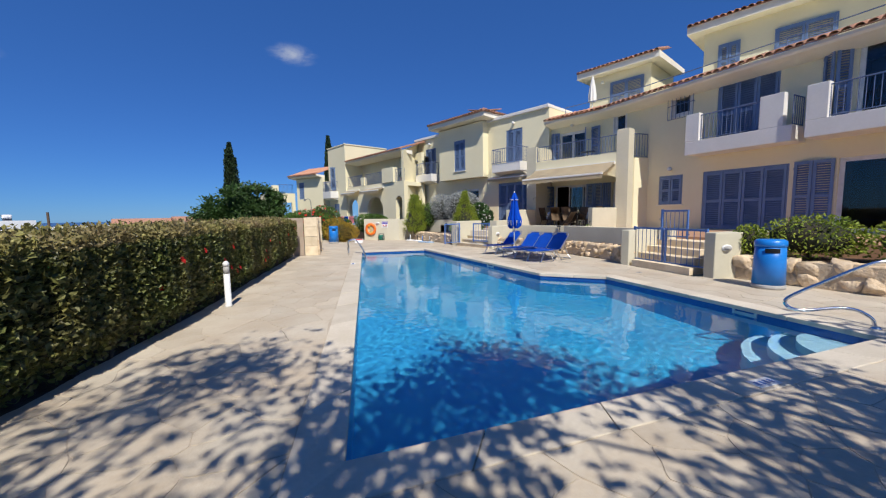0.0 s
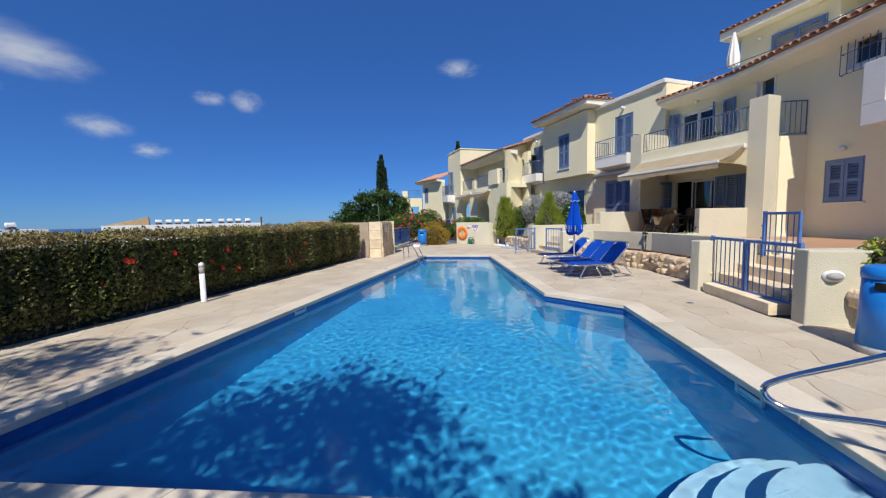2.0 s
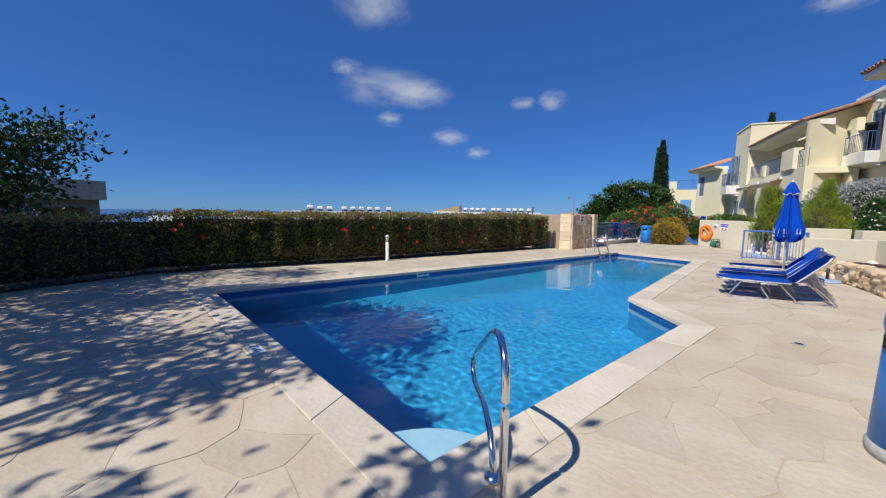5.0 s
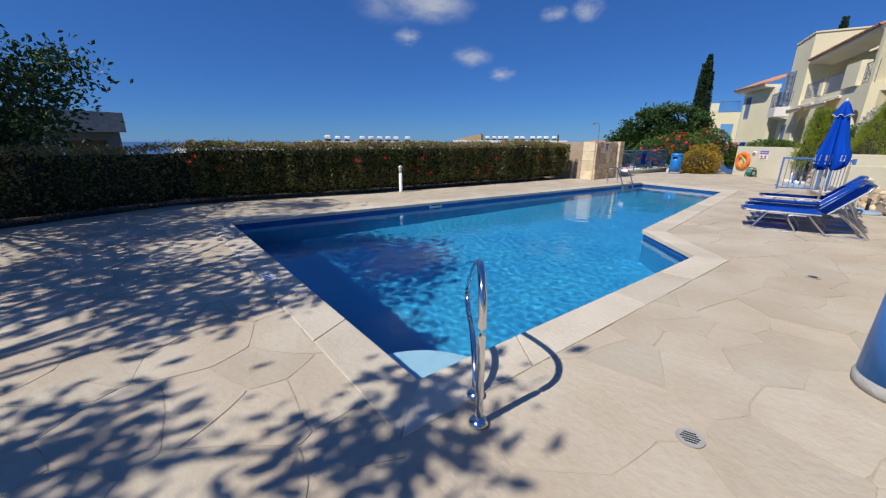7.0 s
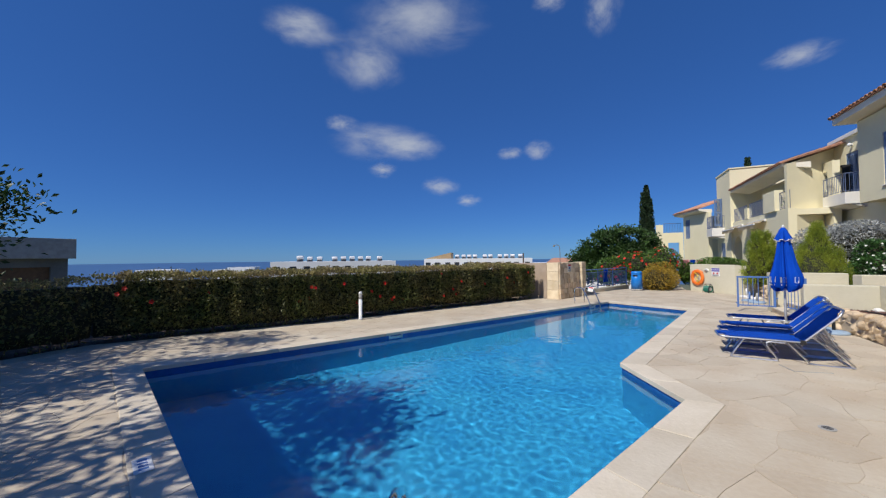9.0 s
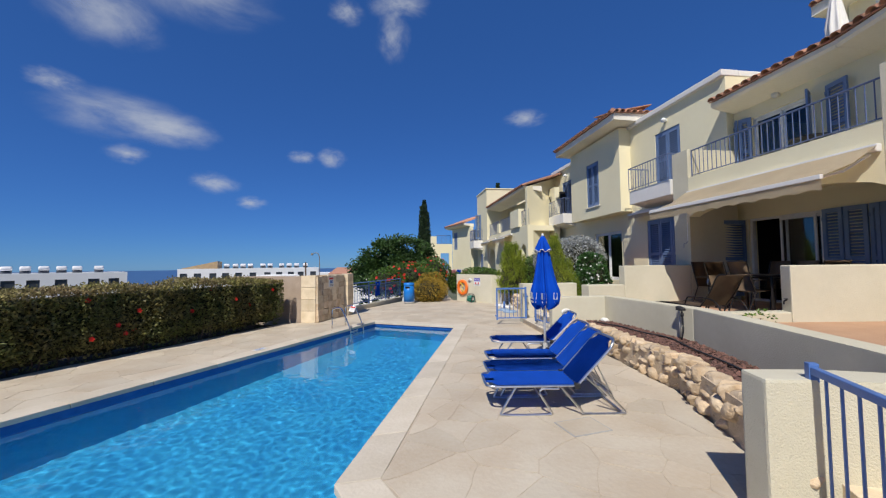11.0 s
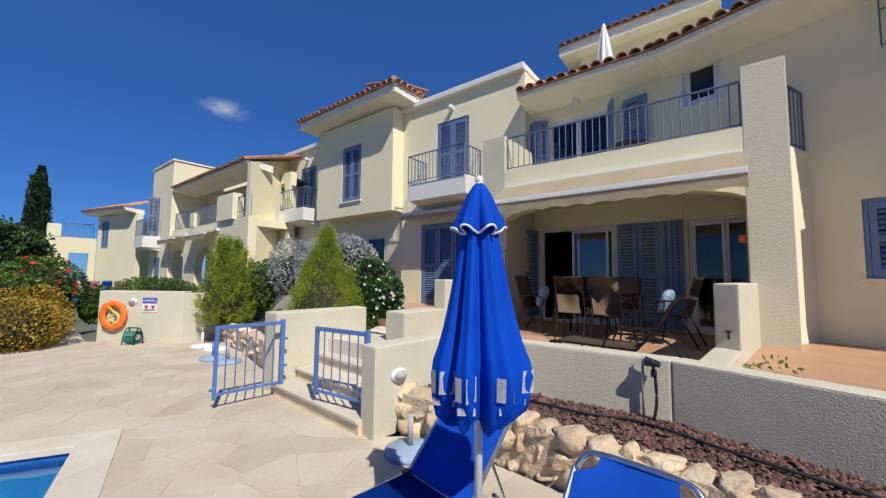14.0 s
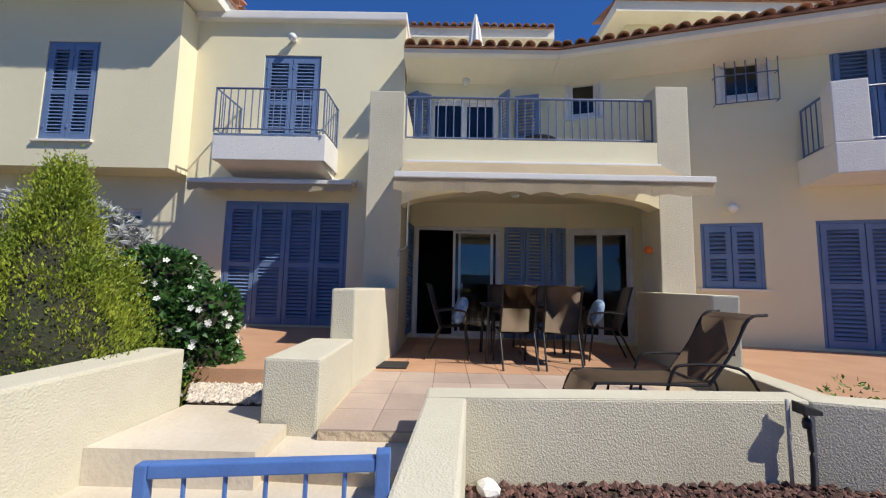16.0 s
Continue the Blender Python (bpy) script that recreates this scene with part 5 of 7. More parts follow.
tree("garden_tree", "leafy tree shading the corner of the deck", -2.4, -1.6, -0.3, [((-2.3, 0.0, 2.2), (1.1, 1.0, 0.8)), ((-1.35, -0.5, 2.3), (0.9, 0.8, 0.6)), ((-3.2, 0.8, 2.7), (1.2, 1.0, 0.8)), ((-3.6, 0.2, 1.6), (1.2, 1.2, 0.9)), ((-2.8, -1.9, 3.3), (1.4, 1.3, 0.9)), ((0.4, -2.2, 3.8), (1.0, 0.8, 0.6)), ((-0.6, -2.4, 3.8), (1.2, 1.1, 0.7)), ((-1.4, -3.6, 3.6), (1.2, 1.1, 0.7)), ((-2.7, -0.3, 1.3), (1.0, 0.9, 0.8)), ((-3.6, 0.4, 1.1), (1.1, 1.0, 0.8)), ((-1.8, -1.2, 3.8), (0.9, 0.7, 0.6)), ((-2.2, -0.9, 4.8), (0.9, 0.7, 0.6)), ((-1.9, -2.6, 3.9), (0.9, 0.8, 0.6)), ((-0.6, -1.1, 6.0), (0.8, 0.55, 0.45)), ((-1.2, -1.2, 6.0), (0.7, 0.55, 0.45)), ((0.3, -1.5, 5.0), (0.7, 0.55, 0.45)), ((-1.0, -1.9, 4.2), (0.8, 0.6, 0.5)), ((-0.2, -2.2, 4.4), (0.8, 0.6, 0.5)), ((-1.2, -2.9, 4.0), (0.9, 0.8, 0.5)), ((-2.2, -2.2, 3.0), (1.0, 0.9, 0.7)), ((0.2, -3.5, 4.0), (0.9, 0.7, 0.5)), ((-0.8, -2.7, 4.1), (0.8, 0.6, 0.5)), ((1.2, -3.9, 4.0), (0.9, 0.7, 0.5)), ((1.9, -3.5, 4.1), (0.7, 0.6, 0.5))], TREE_LEAF, 24000, 0.125, 61)
tree("garden_tree", "leafy tree casting dappled shade on the paving", 2.9, -6.2, 0.0, [((1.5, -1.7, 4.5), (1.0, 0.75, 0.6)), ((0.7, -1.75, 4.6), (0.9, 0.6, 0.55)), ((2.3, -1.5, 4.6), (0.9, 0.6, 0.55)), ((2.7, -2.0, 4.7), (0.8, 0.6, 0.5)), ((2.4, -3.1, 4.8), (0.8, 0.7, 0.5)), ((1.0, -4.4, 4.2), (1.2, 1.0, 0.7)), ((2.1, -4.5, 4.5), (0.6, 0.5, 0.4)), ((3.1, -4.4, 4.5), (0.5, 0.45, 0.4)), ((3.4, -3.7, 4.6), (0.6, 0.5, 0.4)), ((4.1, -5.2, 4.4), (0.6, 0.5, 0.4)), ((5.5, -4.3, 4.2), (0.5, 0.4, 0.4))], TREE_LEAF, 7000, 0.155, 63)
tree("garden_tree", "bushy green tree beyond the pool fence", 7.9, 31.2, -2.2, [((7.4, 31.0, 1.6), (1.7, 1.6, 1.7)), ((9.3, 31.5, 2.0), (1.6, 1.5, 1.7)), ((8.4, 31.0, 2.8), (1.3, 1.3, 1.2)), ((6.3, 31.2, 0.6), (1.3, 1.3, 1.2)), ((10.6, 32.0, 1.3), (1.4, 1.4, 1.4)), ((10.2, 31.8, 2.5), (1.1, 1.1, 1.1))], MID_LEAF, 30000, 0.24, 65)

# ---- stone walls and beds ----
def rubble(name, label, line, height, seed, rows=2, size=0.3, thick=0.28):
    """A dry rubble wall of single stones along a plan line of its front face; the wall lies to the line's right."""
    rnd = random.Random(seed)
    t = thing(name, label, "stone wall", pose(*line[0], 0), kind="structure")
    forms = []
    for k in range(9):
        bm = B()
        bmesh.ops.create_icosphere(bm, subdivisions=3, radius=0.5)
        # cleft faces: random planes cut the round form
        cuts = [(Vector((rnd.gauss(0, 1), rnd.gauss(0, 1), rnd.gauss(0, 1))).normalized(), rnd.uniform(0.31, 0.43)) for _ in range(12)]
        cuts += [(Vector(d), 0.40) for d in ((1, 0, 0), (-1, 0, 0), (0, 0, 1), (0, 0, -1), (0, -1, 0))]
        for v in bm.verts:
            v.co *= 1.25
            for n, d in cuts:
                over = v.co.dot(n) - d
                if over > 0:
                    v.co -= n * over
            v.co *= 1.22 + 0.12 * noise.noise(v.co * 6 + Vector((k, 2, seed))) + 0.07 * noise.noise(v.co * 14 + Vector((seed, k, 7)))
        forms.append(finish("stone", bm, STONE, True))
    bm = B()
    for a, b in zip(line, line[1:]):
        va, vb = Vector(a), Vector(b)
        u = (vb - va).normalized()
        rt = Vector((u.y, -u.x))
        L = (vb - va).length
        prism(bm, [tuple(va + rt * 0.024), tuple(vb + rt * 0.024), tuple(vb + rt * thick), tuple(va + rt * thick)], -0.1, height - 0.04)
        for r in range(rows):
            s, rh = -rnd.uniform(0, size * 0.4), height / rows
            while s < L:
                w = size * rnd.uniform(0.6, 1.5)
                c = va + u * min(L, max(0, s + w / 2)) + rt * (0.13 + rnd.uniform(-0.015, 0.015))
                h = rh * rnd.uniform(0.95, 1.25)
                m = Matrix.Translation((c.x, c.y, rh * (r + 0.5) + rnd.uniform(-0.02, 0.02))) @ Matrix.Rotation(math.atan2(u.y, u.x), 4, "Z") @ pose(0, 0, 0, rnd.uniform(-8, 8), rnd.uniform(-10, 10), rnd.uniform(-8, 8)) @ Matrix.Diagonal((w * 1.12, 0.24 * rnd.uniform(0.9, 1.15), h * 1.1, 1))
                o = part("stone", rnd.choice(forms), None, t, at=m)
                o.matrix_parent_inverse = t.matrix_basis.inverted()
                s += w
    wpart("mortar", bm, MORTAR, t)
    return t


rubble("stone_wall", "low sandstone rubble wall holding the planted bed", [(12.14, 8.98), (12.2, 7.7), (12.0, 5.75), (11.4, 4.2), (10.85, 3.6)][::-1], 0.42, 3, 3, 0.2)
rubble("stone_wall", "low sandstone rubble wall beside the path", [(12.5, 12.2), (12.9, 14.6), (13.2, 16.4)], 0.45, 4, 3, 0.22)
rubble("stone_wall", "sandstone rubble wall holding a shrub bed", [(9.7, -3.4), (9.75, -0.7), (10.05, 0.6), (10.25, 1.35)], 0.48, 5, 2, 0.3)


def chips(name, label, poly, z, n, seed, size, material):
    """Loose chippings scattered over a bed."""
    rng = np.random.default_rng(seed)
    xs, ys = [p[0] for p in poly], [p[1] for p in poly]
    V, F, k = [], [], 0
    while k < n:
        x, y = rng.uniform(min(xs), max(xs)), rng.uniform(min(ys), max(ys))
        ins, j = False, len(poly) - 1
        for i in range(len(poly)):
            if (poly[i][1] > y) != (poly[j][1] > y) and x < (poly[j][0] - poly[i][0]) * (y - poly[i][1]) / (poly[j][1] - poly[i][1]) + poly[i][0]:
                ins = not ins
            j = i
        if not ins:
            k += 0.2
            continue
        s = size * rng.uniform(0.5, 1.5)
        b = len(V)
        q = rng.normal(0, 0.35, (6, 3)) * s
        base = np.array(((1, 0, 0), (-1, 0, 0), (0, 1, 0), (0, -1, 0), (0, 0, 0.7), (0, 0, -0.7))) * s
        V += [tuple(v) for v in base + q * 0.5 + (x, y, z + s * 0.3)]
        F += [(b, b + 2, b + 4), (b + 2, b + 1, b + 4), (b + 1, b + 3, b + 4), (b + 3, b, b + 4), (b + 2, b, b + 5), (b + 1, b + 2, b + 5), (b + 3, b + 1, b + 5), (b, b + 3, b + 5)]
        k += 1
    me = bpy.data.meshes.new(name)
    me.from_pydata(V, [], F)
    me.materials.append(material)
    return tagged(new(name, me), label, "chippings", kind="stuff")


BED = [(12.3, 8.96), (13.0, 8.93), (13.1, 6.7), (12.3, 4.1), (11.9, 3.2), (10.95, 3.6), (11.6, 4.15), (12.2, 5.7), (12.4, 7.7)]
slab("bed_ground", BED, -0.1, 0.36, SOIL, "dark soil of the planted bed", "bed")
chips("chippings", "reddish volcanic chippings over the planted bed", BED, 0.37, 7000, 3, 0.02, MULCH)
GBED = [(13.51, 10.34), (14.1, 10.34), (14.1, 11.4), (13.51, 11.04)]
slab("bed_ground", GBED, 0.0, 0.64, SOIL, "gravelled corner beside the landing", "bed")
chips("gravel", "pale gravel beside the flowering bush", GBED, 0.65, 2500, 5, 0.018, GRAVEL)
slab("bed_ground", [(9.95, -3.4), (10.0, -0.7), (10.3, 0.6), (10.45, 1.3), (11.7, 1.1), (11.2, -3.4)], -0.1, 0.44, SOIL, "soil of the shrub bed", "bed")
bush("shrub", "sparse yellow-green shrub in the stone bed", "bush", [((10.6, 0.2, 0.85), (0.55, 0.8, 0.42)), ((10.5, -1.3, 0.85), (0.6, 0.9, 0.45)), ((10.5, -2.6, 0.8), (0.6, 0.8, 0.4)), ((10.55, 1.1, 0.75), (0.3, 0.3, 0.35))], THUJA, 7000, 0.07, 71, None, 2.0, 0.9)
bush("shrub", "small sprig of leaves in the bed", "bush", [((13.5, 6.0, 0.82), (0.16, 0.2, 0.12))], FRESH, 90, 0.045, 73, None, 2.0, 0.9, coreon=False)

# tiled patio floors
def tiles(name, poly_m, nu, nv, su, sv, z, material, label):
    t = thing(name, label, "floor tiles", poly_m, kind="structure")
    me = shared("tile|%.2f|%.2f|%s" % (su, sv, material.name), lambda: box(B(), 0.0025, su - 0.0025, 0.0025, sv - 0.0025, -0.012, 0.004, 0.002), material)
    for i in range(nu):
        for j in range(nv):
            part("tile", me, None, t, at=Matrix.Translation((i * su, j * sv, z)))
    return t


tiles("floor_tiles", basis((13.13, 9.9), (13.13, 7.0)), 8, 4, 0.36, 0.405, FLOOR, TERRA_PALE, "pale terracotta paving in front of the patio")
tiles("floor_tiles", basis((14.76, 9.9), (14.76, 6.2)), 10, 7, 0.36, 0.365, FLOOR, TERRA, "orange terracotta tiles under the patio roof")
single("door_mat", box(B(), 14.86, 15.2, 9.5, 9.86, FLOOR + 0.004, FLOOR + 0.022, 0.006), DARK, "dark bristle doormat on the patio tiles", "doormat")

# ---- boundary at the pool's far end ----
single("boundary_wall", prism(B(), [(3.6, 13.5), (5.85, 12.52), (5.92, 12.72), (3.7, 13.7)], -0.2, 1.32, 0.01), PINK_STONE, "buff blockwork boundary wall behind the hedge end", "wall", kind="structure")
pil = thing("stone_pillar", "sandstone-faced pillar wall at the pool corner", "pillar", pose(6.4, 12.5, 0), kind="structure")
wpart("core", prism(B(), [(5.86, 12.5), (6.29, 12.4), (6.83, 13.68), (6.47, 13.84)], -0.1, 1.335), MORTAR, pil)
rs = random.Random(8)
LPI = span((6.31, 12.39), (6.86, 13.68))
mP = basis((6.31, 12.39), (6.86, 13.68))
for r in range(7):
    s = 0.01
    while s < LPI - 0.03:
        w, h = min(rs.uniform(0.1, 0.32), LPI - s), 1.325 / 7
        o = part("stone", box(B(), s + 0.003, s + w - 0.003, -0.03 - rs.uniform(0, 0.025), 0.06, max(0.0, r * h - rs.uniform(0, 0.05)), min(1.33, (r + 1) * h + rs.uniform(-0.035, 0.03)), 0.018), STONE if rs.random() < 0.5 else STONE_PALE, pil, at=mP)
        o.matrix_parent_inverse = pil.matrix_basis.inverted()
        s += w
for r in range(4):
    wpart("block", box(B(), 0.005, span((5.86, 12.5), (6.29, 12.4)) - 0.005, -0.02, 0.05, r * 0.335, r * 0.335 + 0.325, 0.01), STONE_PALE, pil, at=basis((5.86, 12.5), (6.29, 12.4)))
pil2 = thing("stone_pillar", "pale dressed stone pier at the fence's end", "pillar", pose(6.9, 13.9, 0), kind="structure")
for r in range(11):
    wpart("block", prism(B(), [(6.88, 13.72), (7.02, 13.7), (7.12, 14.3), (6.72, 14.4)], r * 0.122, r * 0.122 + 0.119, 0.008), STONE_PALE, pil2)
sg = thing("safety_sign", "small white sign with red heading on the stone pillar", "sign", mP @ Matrix.Translation((0.52, -0.06, 0.98)))
part("plate", box(B(), 0, 0.26, 0, 0.006, 0, 0.3, 0.002), WHITE_PLASTIC, sg)
part("heading", box(B(), 0.02, 0.24, -0.003, 0, 0.22, 0.28), RED, sg)
part("symbol", box(B(), 0.06, 0.2, -0.003, 0, 0.1, 0.2), GATE_BLUE, sg)
for i in range(3):
    part("text_line", box(B(), 0.04, 0.22, -0.003, 0, 0.02 + i * 0.025, 0.032 + i * 0.025), BLACK, sg)


def fence(name, label, a, b, z0, h, step, material, posts=4, cat="fence"):
    t = thing(name, label, cat, pose(a[0], a[1], z0))
    va, vb = Vector((*a, 0)), Vector((*b, 0))
    for z in (z0 + 0.1, z0 + h - 0.12, z0 + h):
        wpart("rail", tube(B(), [(va.x, va.y, z), (vb.x, vb.y, z)], 0.018, 8), material, t)
    for i in range(posts + 1):
        p = va.lerp(vb, i / posts)
        wpart("post", tube(B(), [(p.x, p.y, z0), (p.x, p.y, z0 + h)], 0.024, 8), material, t)
    n = int((vb - va).length / step)
    me = shared("fbar|%.2f|%s" % (h, material.name), lambda: tube(B(), [(0, 0, 0.1), (0, 0, h - 0.12)], 0.009, 6), material)
    for i in range(1, n):
        p = va.lerp(vb, i / n)
        o = part("bar", me, None, t, at=Matrix.Translation((p.x, p.y, z0)))
        o.matrix_parent_inverse = t.matrix_basis.inverted()
    return t


low = [(6.95, 14.4), (8.85, 18.6), (8.7, 18.7), (6.78, 14.5)]
single("kerb", prism(B(), low, -0.3, 0.16, 0.01), STUCCO_LOW, "low cream kerb under the pool fence", "kerb", kind="structure")
fence("pool_fence", "blue metal fence along the edge of the pool deck", (6.9, 14.5), (8.75, 18.6), 0.16, 0.82, 0.11, GATE_BLUE, 3)


def gate(name, label, hinge, free, z0, h, n):
    """A gate leaf: square tube frame, bars and hinges."""
    m = basis(hinge, free, z0)
    w = span(hinge, free)
    t = thing(name, label, "gate", m, "blue garden gates")
    part("hinge_post", box(B(), -0.025, 0.025, -0.025, 0.025, -0.06, h + 0.02, 0.006), GATE_BLUE, t)
    part("end_post", box(B(), w - 0.025, w + 0.015, -0.02, 0.02, 0.0, h, 0.006), GATE_BLUE, t)
    part("top_rail", box(B(), 0.025, w - 0.025, -0.02, 0.02, h - 0.045, h, 0.006), GATE_BLUE, t)
    part("bottom_rail", box(B(), 0.025, w - 0.025, -0.014, 0.014, 0.04, 0.07, 0.004), GATE_BLUE, t)
    me = shared("gate_bar|%.2f" % h, lambda: tube(B(), [(0, 0, 0.07), (0, 0, h - 0.045)], 0.008, 6), GATE_BLUE)
    for i in range(1, n + 1):
        part("bar", me, None, t, at=Matrix.Translation((w * i / (n + 1), 0, 0)))
    for z in (0.25, h - 0.25):
        part("hinge", box(B(), -0.07, -0.02, -0.015, 0.015, z, z + 0.03, 0.003), GATE_BLUE, t)
    part("latch", box(B(), w + 0.01, w + 0.05, -0.012, 0.012, 0.1, 0.13, 0.003), GATE_BLUE, t)
    return t


gate("garden_gate", "blue metal gate leaf standing open towards the pool", (11.97, 10.98), (11.2, 11.06), 0.12, 0.85, 6)
gate("garden_gate", "blue metal gate leaf before the garden steps", (11.96, 9.28), (11.87, 10.05), 0.22, 0.77, 5)
gate("garden_gate", "blue metal gate leaf before the wing's steps", (10.98, 3.44), (10.6, 2.66), 0.12, 0.86, 6)
gate("garden_gate", "blue metal gate leaf hung on the stucco post", (10.14, 1.7), (10.57, 2.6), 0.12, 0.86, 6)
gate("garden_gate", "blue metal gate at the top of the wing's steps", (11.63, 3.02), (11.36, 2.37), 0.68, 0.72, 5)

# ---- pool fittings ----
def letters(text, size, material=None):
    """A mesh of plain lettering, centred, lying in its own x-y plane."""
    fc = bpy.data.curves.new("lettering", "FONT")
    fc.body, fc.size, fc.align_x, fc.extrude = text, size, "CENTER", 0.001
    tx = new("lettering", fc)
    me = bpy.data.meshes.new_from_object(tx.evaluated_get(bpy.context.evaluated_depsgraph_get()))
    bpy.data.objects.remove(tx)
    me.materials.clear()
    me.materials.append(material or WHITE_PLASTIC)
    return me


rail = thing("pool_handrail", "polished steel handrail over the pool's entry steps", "handrail", pose(7.44, -0.76, 0))
ra = Vector((7.44, -0.76, 0))
rd = Vector((-0.48, 0.9, 0)).normalized()
top = [ra + Vector((0, 0, z)) for z in (0, 0.35, 0.62)]
top += [ra + rd * d + Vector((0, 0, z)) for d, z in ((0.05, 0.74), (0.17, 0.79), (0.36, 0.73), (0.7, 0.53), (0.96, 0.37), (1.05, 0.28), (1.0, 0.20), (0.85, 0.18), (0.55, 0.23), (0.38, 0.21), (0.25, 0.12), (0.21, 0.0))]
wpart("rail_tube", tube(B(), curve_pts(top, 6), 0.0195, 12), STEEL, rail, smooth=True)
for p in (ra, ra + rd * 0.21):
    wpart("flange", lathe(B(), [(0.05, 0.008), (0.05, 0.02), (0.035, 0.03), (0.026, 0.04)], 16, Matrix.Translation(p)), STEEL, rail, smooth=True)

ladder = thing("pool_ladder", "polished steel pool ladder at the deep end", "ladder", pose(7.3, 11.2, 0))
u = Vector((7.93 - 1.78, 12.28 - 1.49, 0)).normalized()
out = Vector((-u.y, u.x, 0))
for k in (0, 1):
    o = Vector((7.55, 11.6, 0)) - u * (0.55 * k)
    pts = [o + out * 0.42, o + out * 0.42 + Vector((0, 0, 0.42)), o + out * 0.38 + Vector((0, 0, 0.5)), o + out * 0.2 + Vector((0, 0, 0.53)), o + out * 0.1 + Vector((0, 0, 0.47)), o - out * 0.1 + Vector((0, 0, 0.1)), o - out * 0.16 + Vector((0, 0, -0.2)), o - out * 0.16 + Vector((0, 0, -1.1))]
    wpart("rail_tube", tube(B(), curve_pts(pts, 5), 0.02, 10), STEEL, ladder, smooth=True)
for i in range(3):
    p = Vector((7.55, 11.6, -0.3 - 0.25 * i)) - out * 0.16
    wpart("rung", tube(B(), [p, p - u * 0.55], 0.022, 8), STEEL, ladder)


def edge_m(i, t, z=0.0):
    """A pose on pool side i at fraction t: x along the edge, y into the water."""
    a, b = Vector(POOL_PTS[i]), Vector(POOL_PTS[(i + 1) % 6])
    p, e = a.lerp(b, t), (b - a).normalized()
    return Matrix(((e.x, -e.y, 0, p.x), (e.y, e.x, 0, p.y), (0, 0, 1, z), (0, 0, 0, 1)))


for i, t in ((5, 0.6645), (1, 0.34), (3, 0.3), (5, 0.08), (0, 0.02)):
    sk = thing("pool_skimmer", "white skimmer mouth in the pool wall", "skimmer", edge_m(i, t, -0.1), "pool skimmers")
    bm = B()
    for a, b, c, d in ((-0.16, 0.16, 0.05, 0.075), (-0.16, 0.16, -0.075, -0.05), (-0.16, -0.13, -0.05, 0.05), (0.13, 0.16, -0.05, 0.05)):
        box(bm, a, b, 0.0, 0.018, c, d)
    part("frame", bm, WHITE_PLASTIC, sk)
    part("flap", box(B(), -0.13, 0.13, 0.002, 0.01, -0.05, 0.02), WHITE_PLASTIC, sk)
for i, t in ((0, 0.58), (5, 0.3)):
    sk = edge_m(i, t, 0.012) @ pose(0, -0.2, 0)
    dm = thing("depth_marker", "small pale depth plaque set in the coping", "plaque", sk, "depth plaques")
    part("plate", box(B(), -0.13, 0.13, -0.06, 0.06, 0, 0.004, 0.002), WHITE_PLASTIC, dm)
    for x in (-0.09, -0.04, 0.01, 0.06):
        part("mark", box(B(), x, x + 0.028, -0.03, 0.03, 0.004, 0.006), GATE_BLUE, dm)
for x, y in ((8.37, -0.36), (9.7, 2.84)):
    dr = thing("floor_drain", "round steel drain grate in the paving", "drain", pose(x, y, 0.006), "deck drains")
    part("rim", lathe(B(), [(0.062, 0.0), (0.062, 0.004), (0.05, 0.004)], 20), GREY, dr)
    for k in range(5):
        part("slot", box(B(), -0.042 + 0.008 * abs(k - 2), 0.042 - 0.008 * abs(k - 2), -0.035 + k * 0.016, -0.028 + k * 0.016, 0.003, 0.006), BLACK, dr)
mh = thing("manhole_cover", "square paved manhole cover in the deck", "manhole", pose(10.35, 5.0, 0.005, 0, 0, 10))
part("lid", box(B(), -0.2, 0.2, -0.15, 0.15, 0, 0.006, 0.002), DECK, mh)
part("frame", box(B(), -0.215, 0.215, -0.165, 0.165, -0.004, 0.003), GREY, mh)
mh = thing("inlet_cover", "square cream cover set beside the pool", "cover", pose(7.82, 0.66, 0.004, 0, 0, 66))
part("lid", box(B(), -0.12, 0.12, -0.085, 0.085, 0, 0.006, 0.002), COPING, mh)

bol = thing("bollard_light", "white bollard garden light beside the hedge", "bollard light", pose(2.18, 6.12, 0))
part("post", lathe(B(), [(0.055, 0), (0.055, 0.02), (0.045, 0.03), (0.045, 0.52)], 18), WHITE_PLASTIC, bol, smooth=True)
part("diffuser", lathe(B(), [(0.043, 0.52), (0.043, 0.64)], 18), GREY, bol, "greyed clear diffuser", smooth=True)
part("cap", lathe(B(), [(0.047, 0.64), (0.047, 0.68), (0.03, 0.71), (0.005, 0.72)], 18), WHITE_PLASTIC, bol, smooth=True)


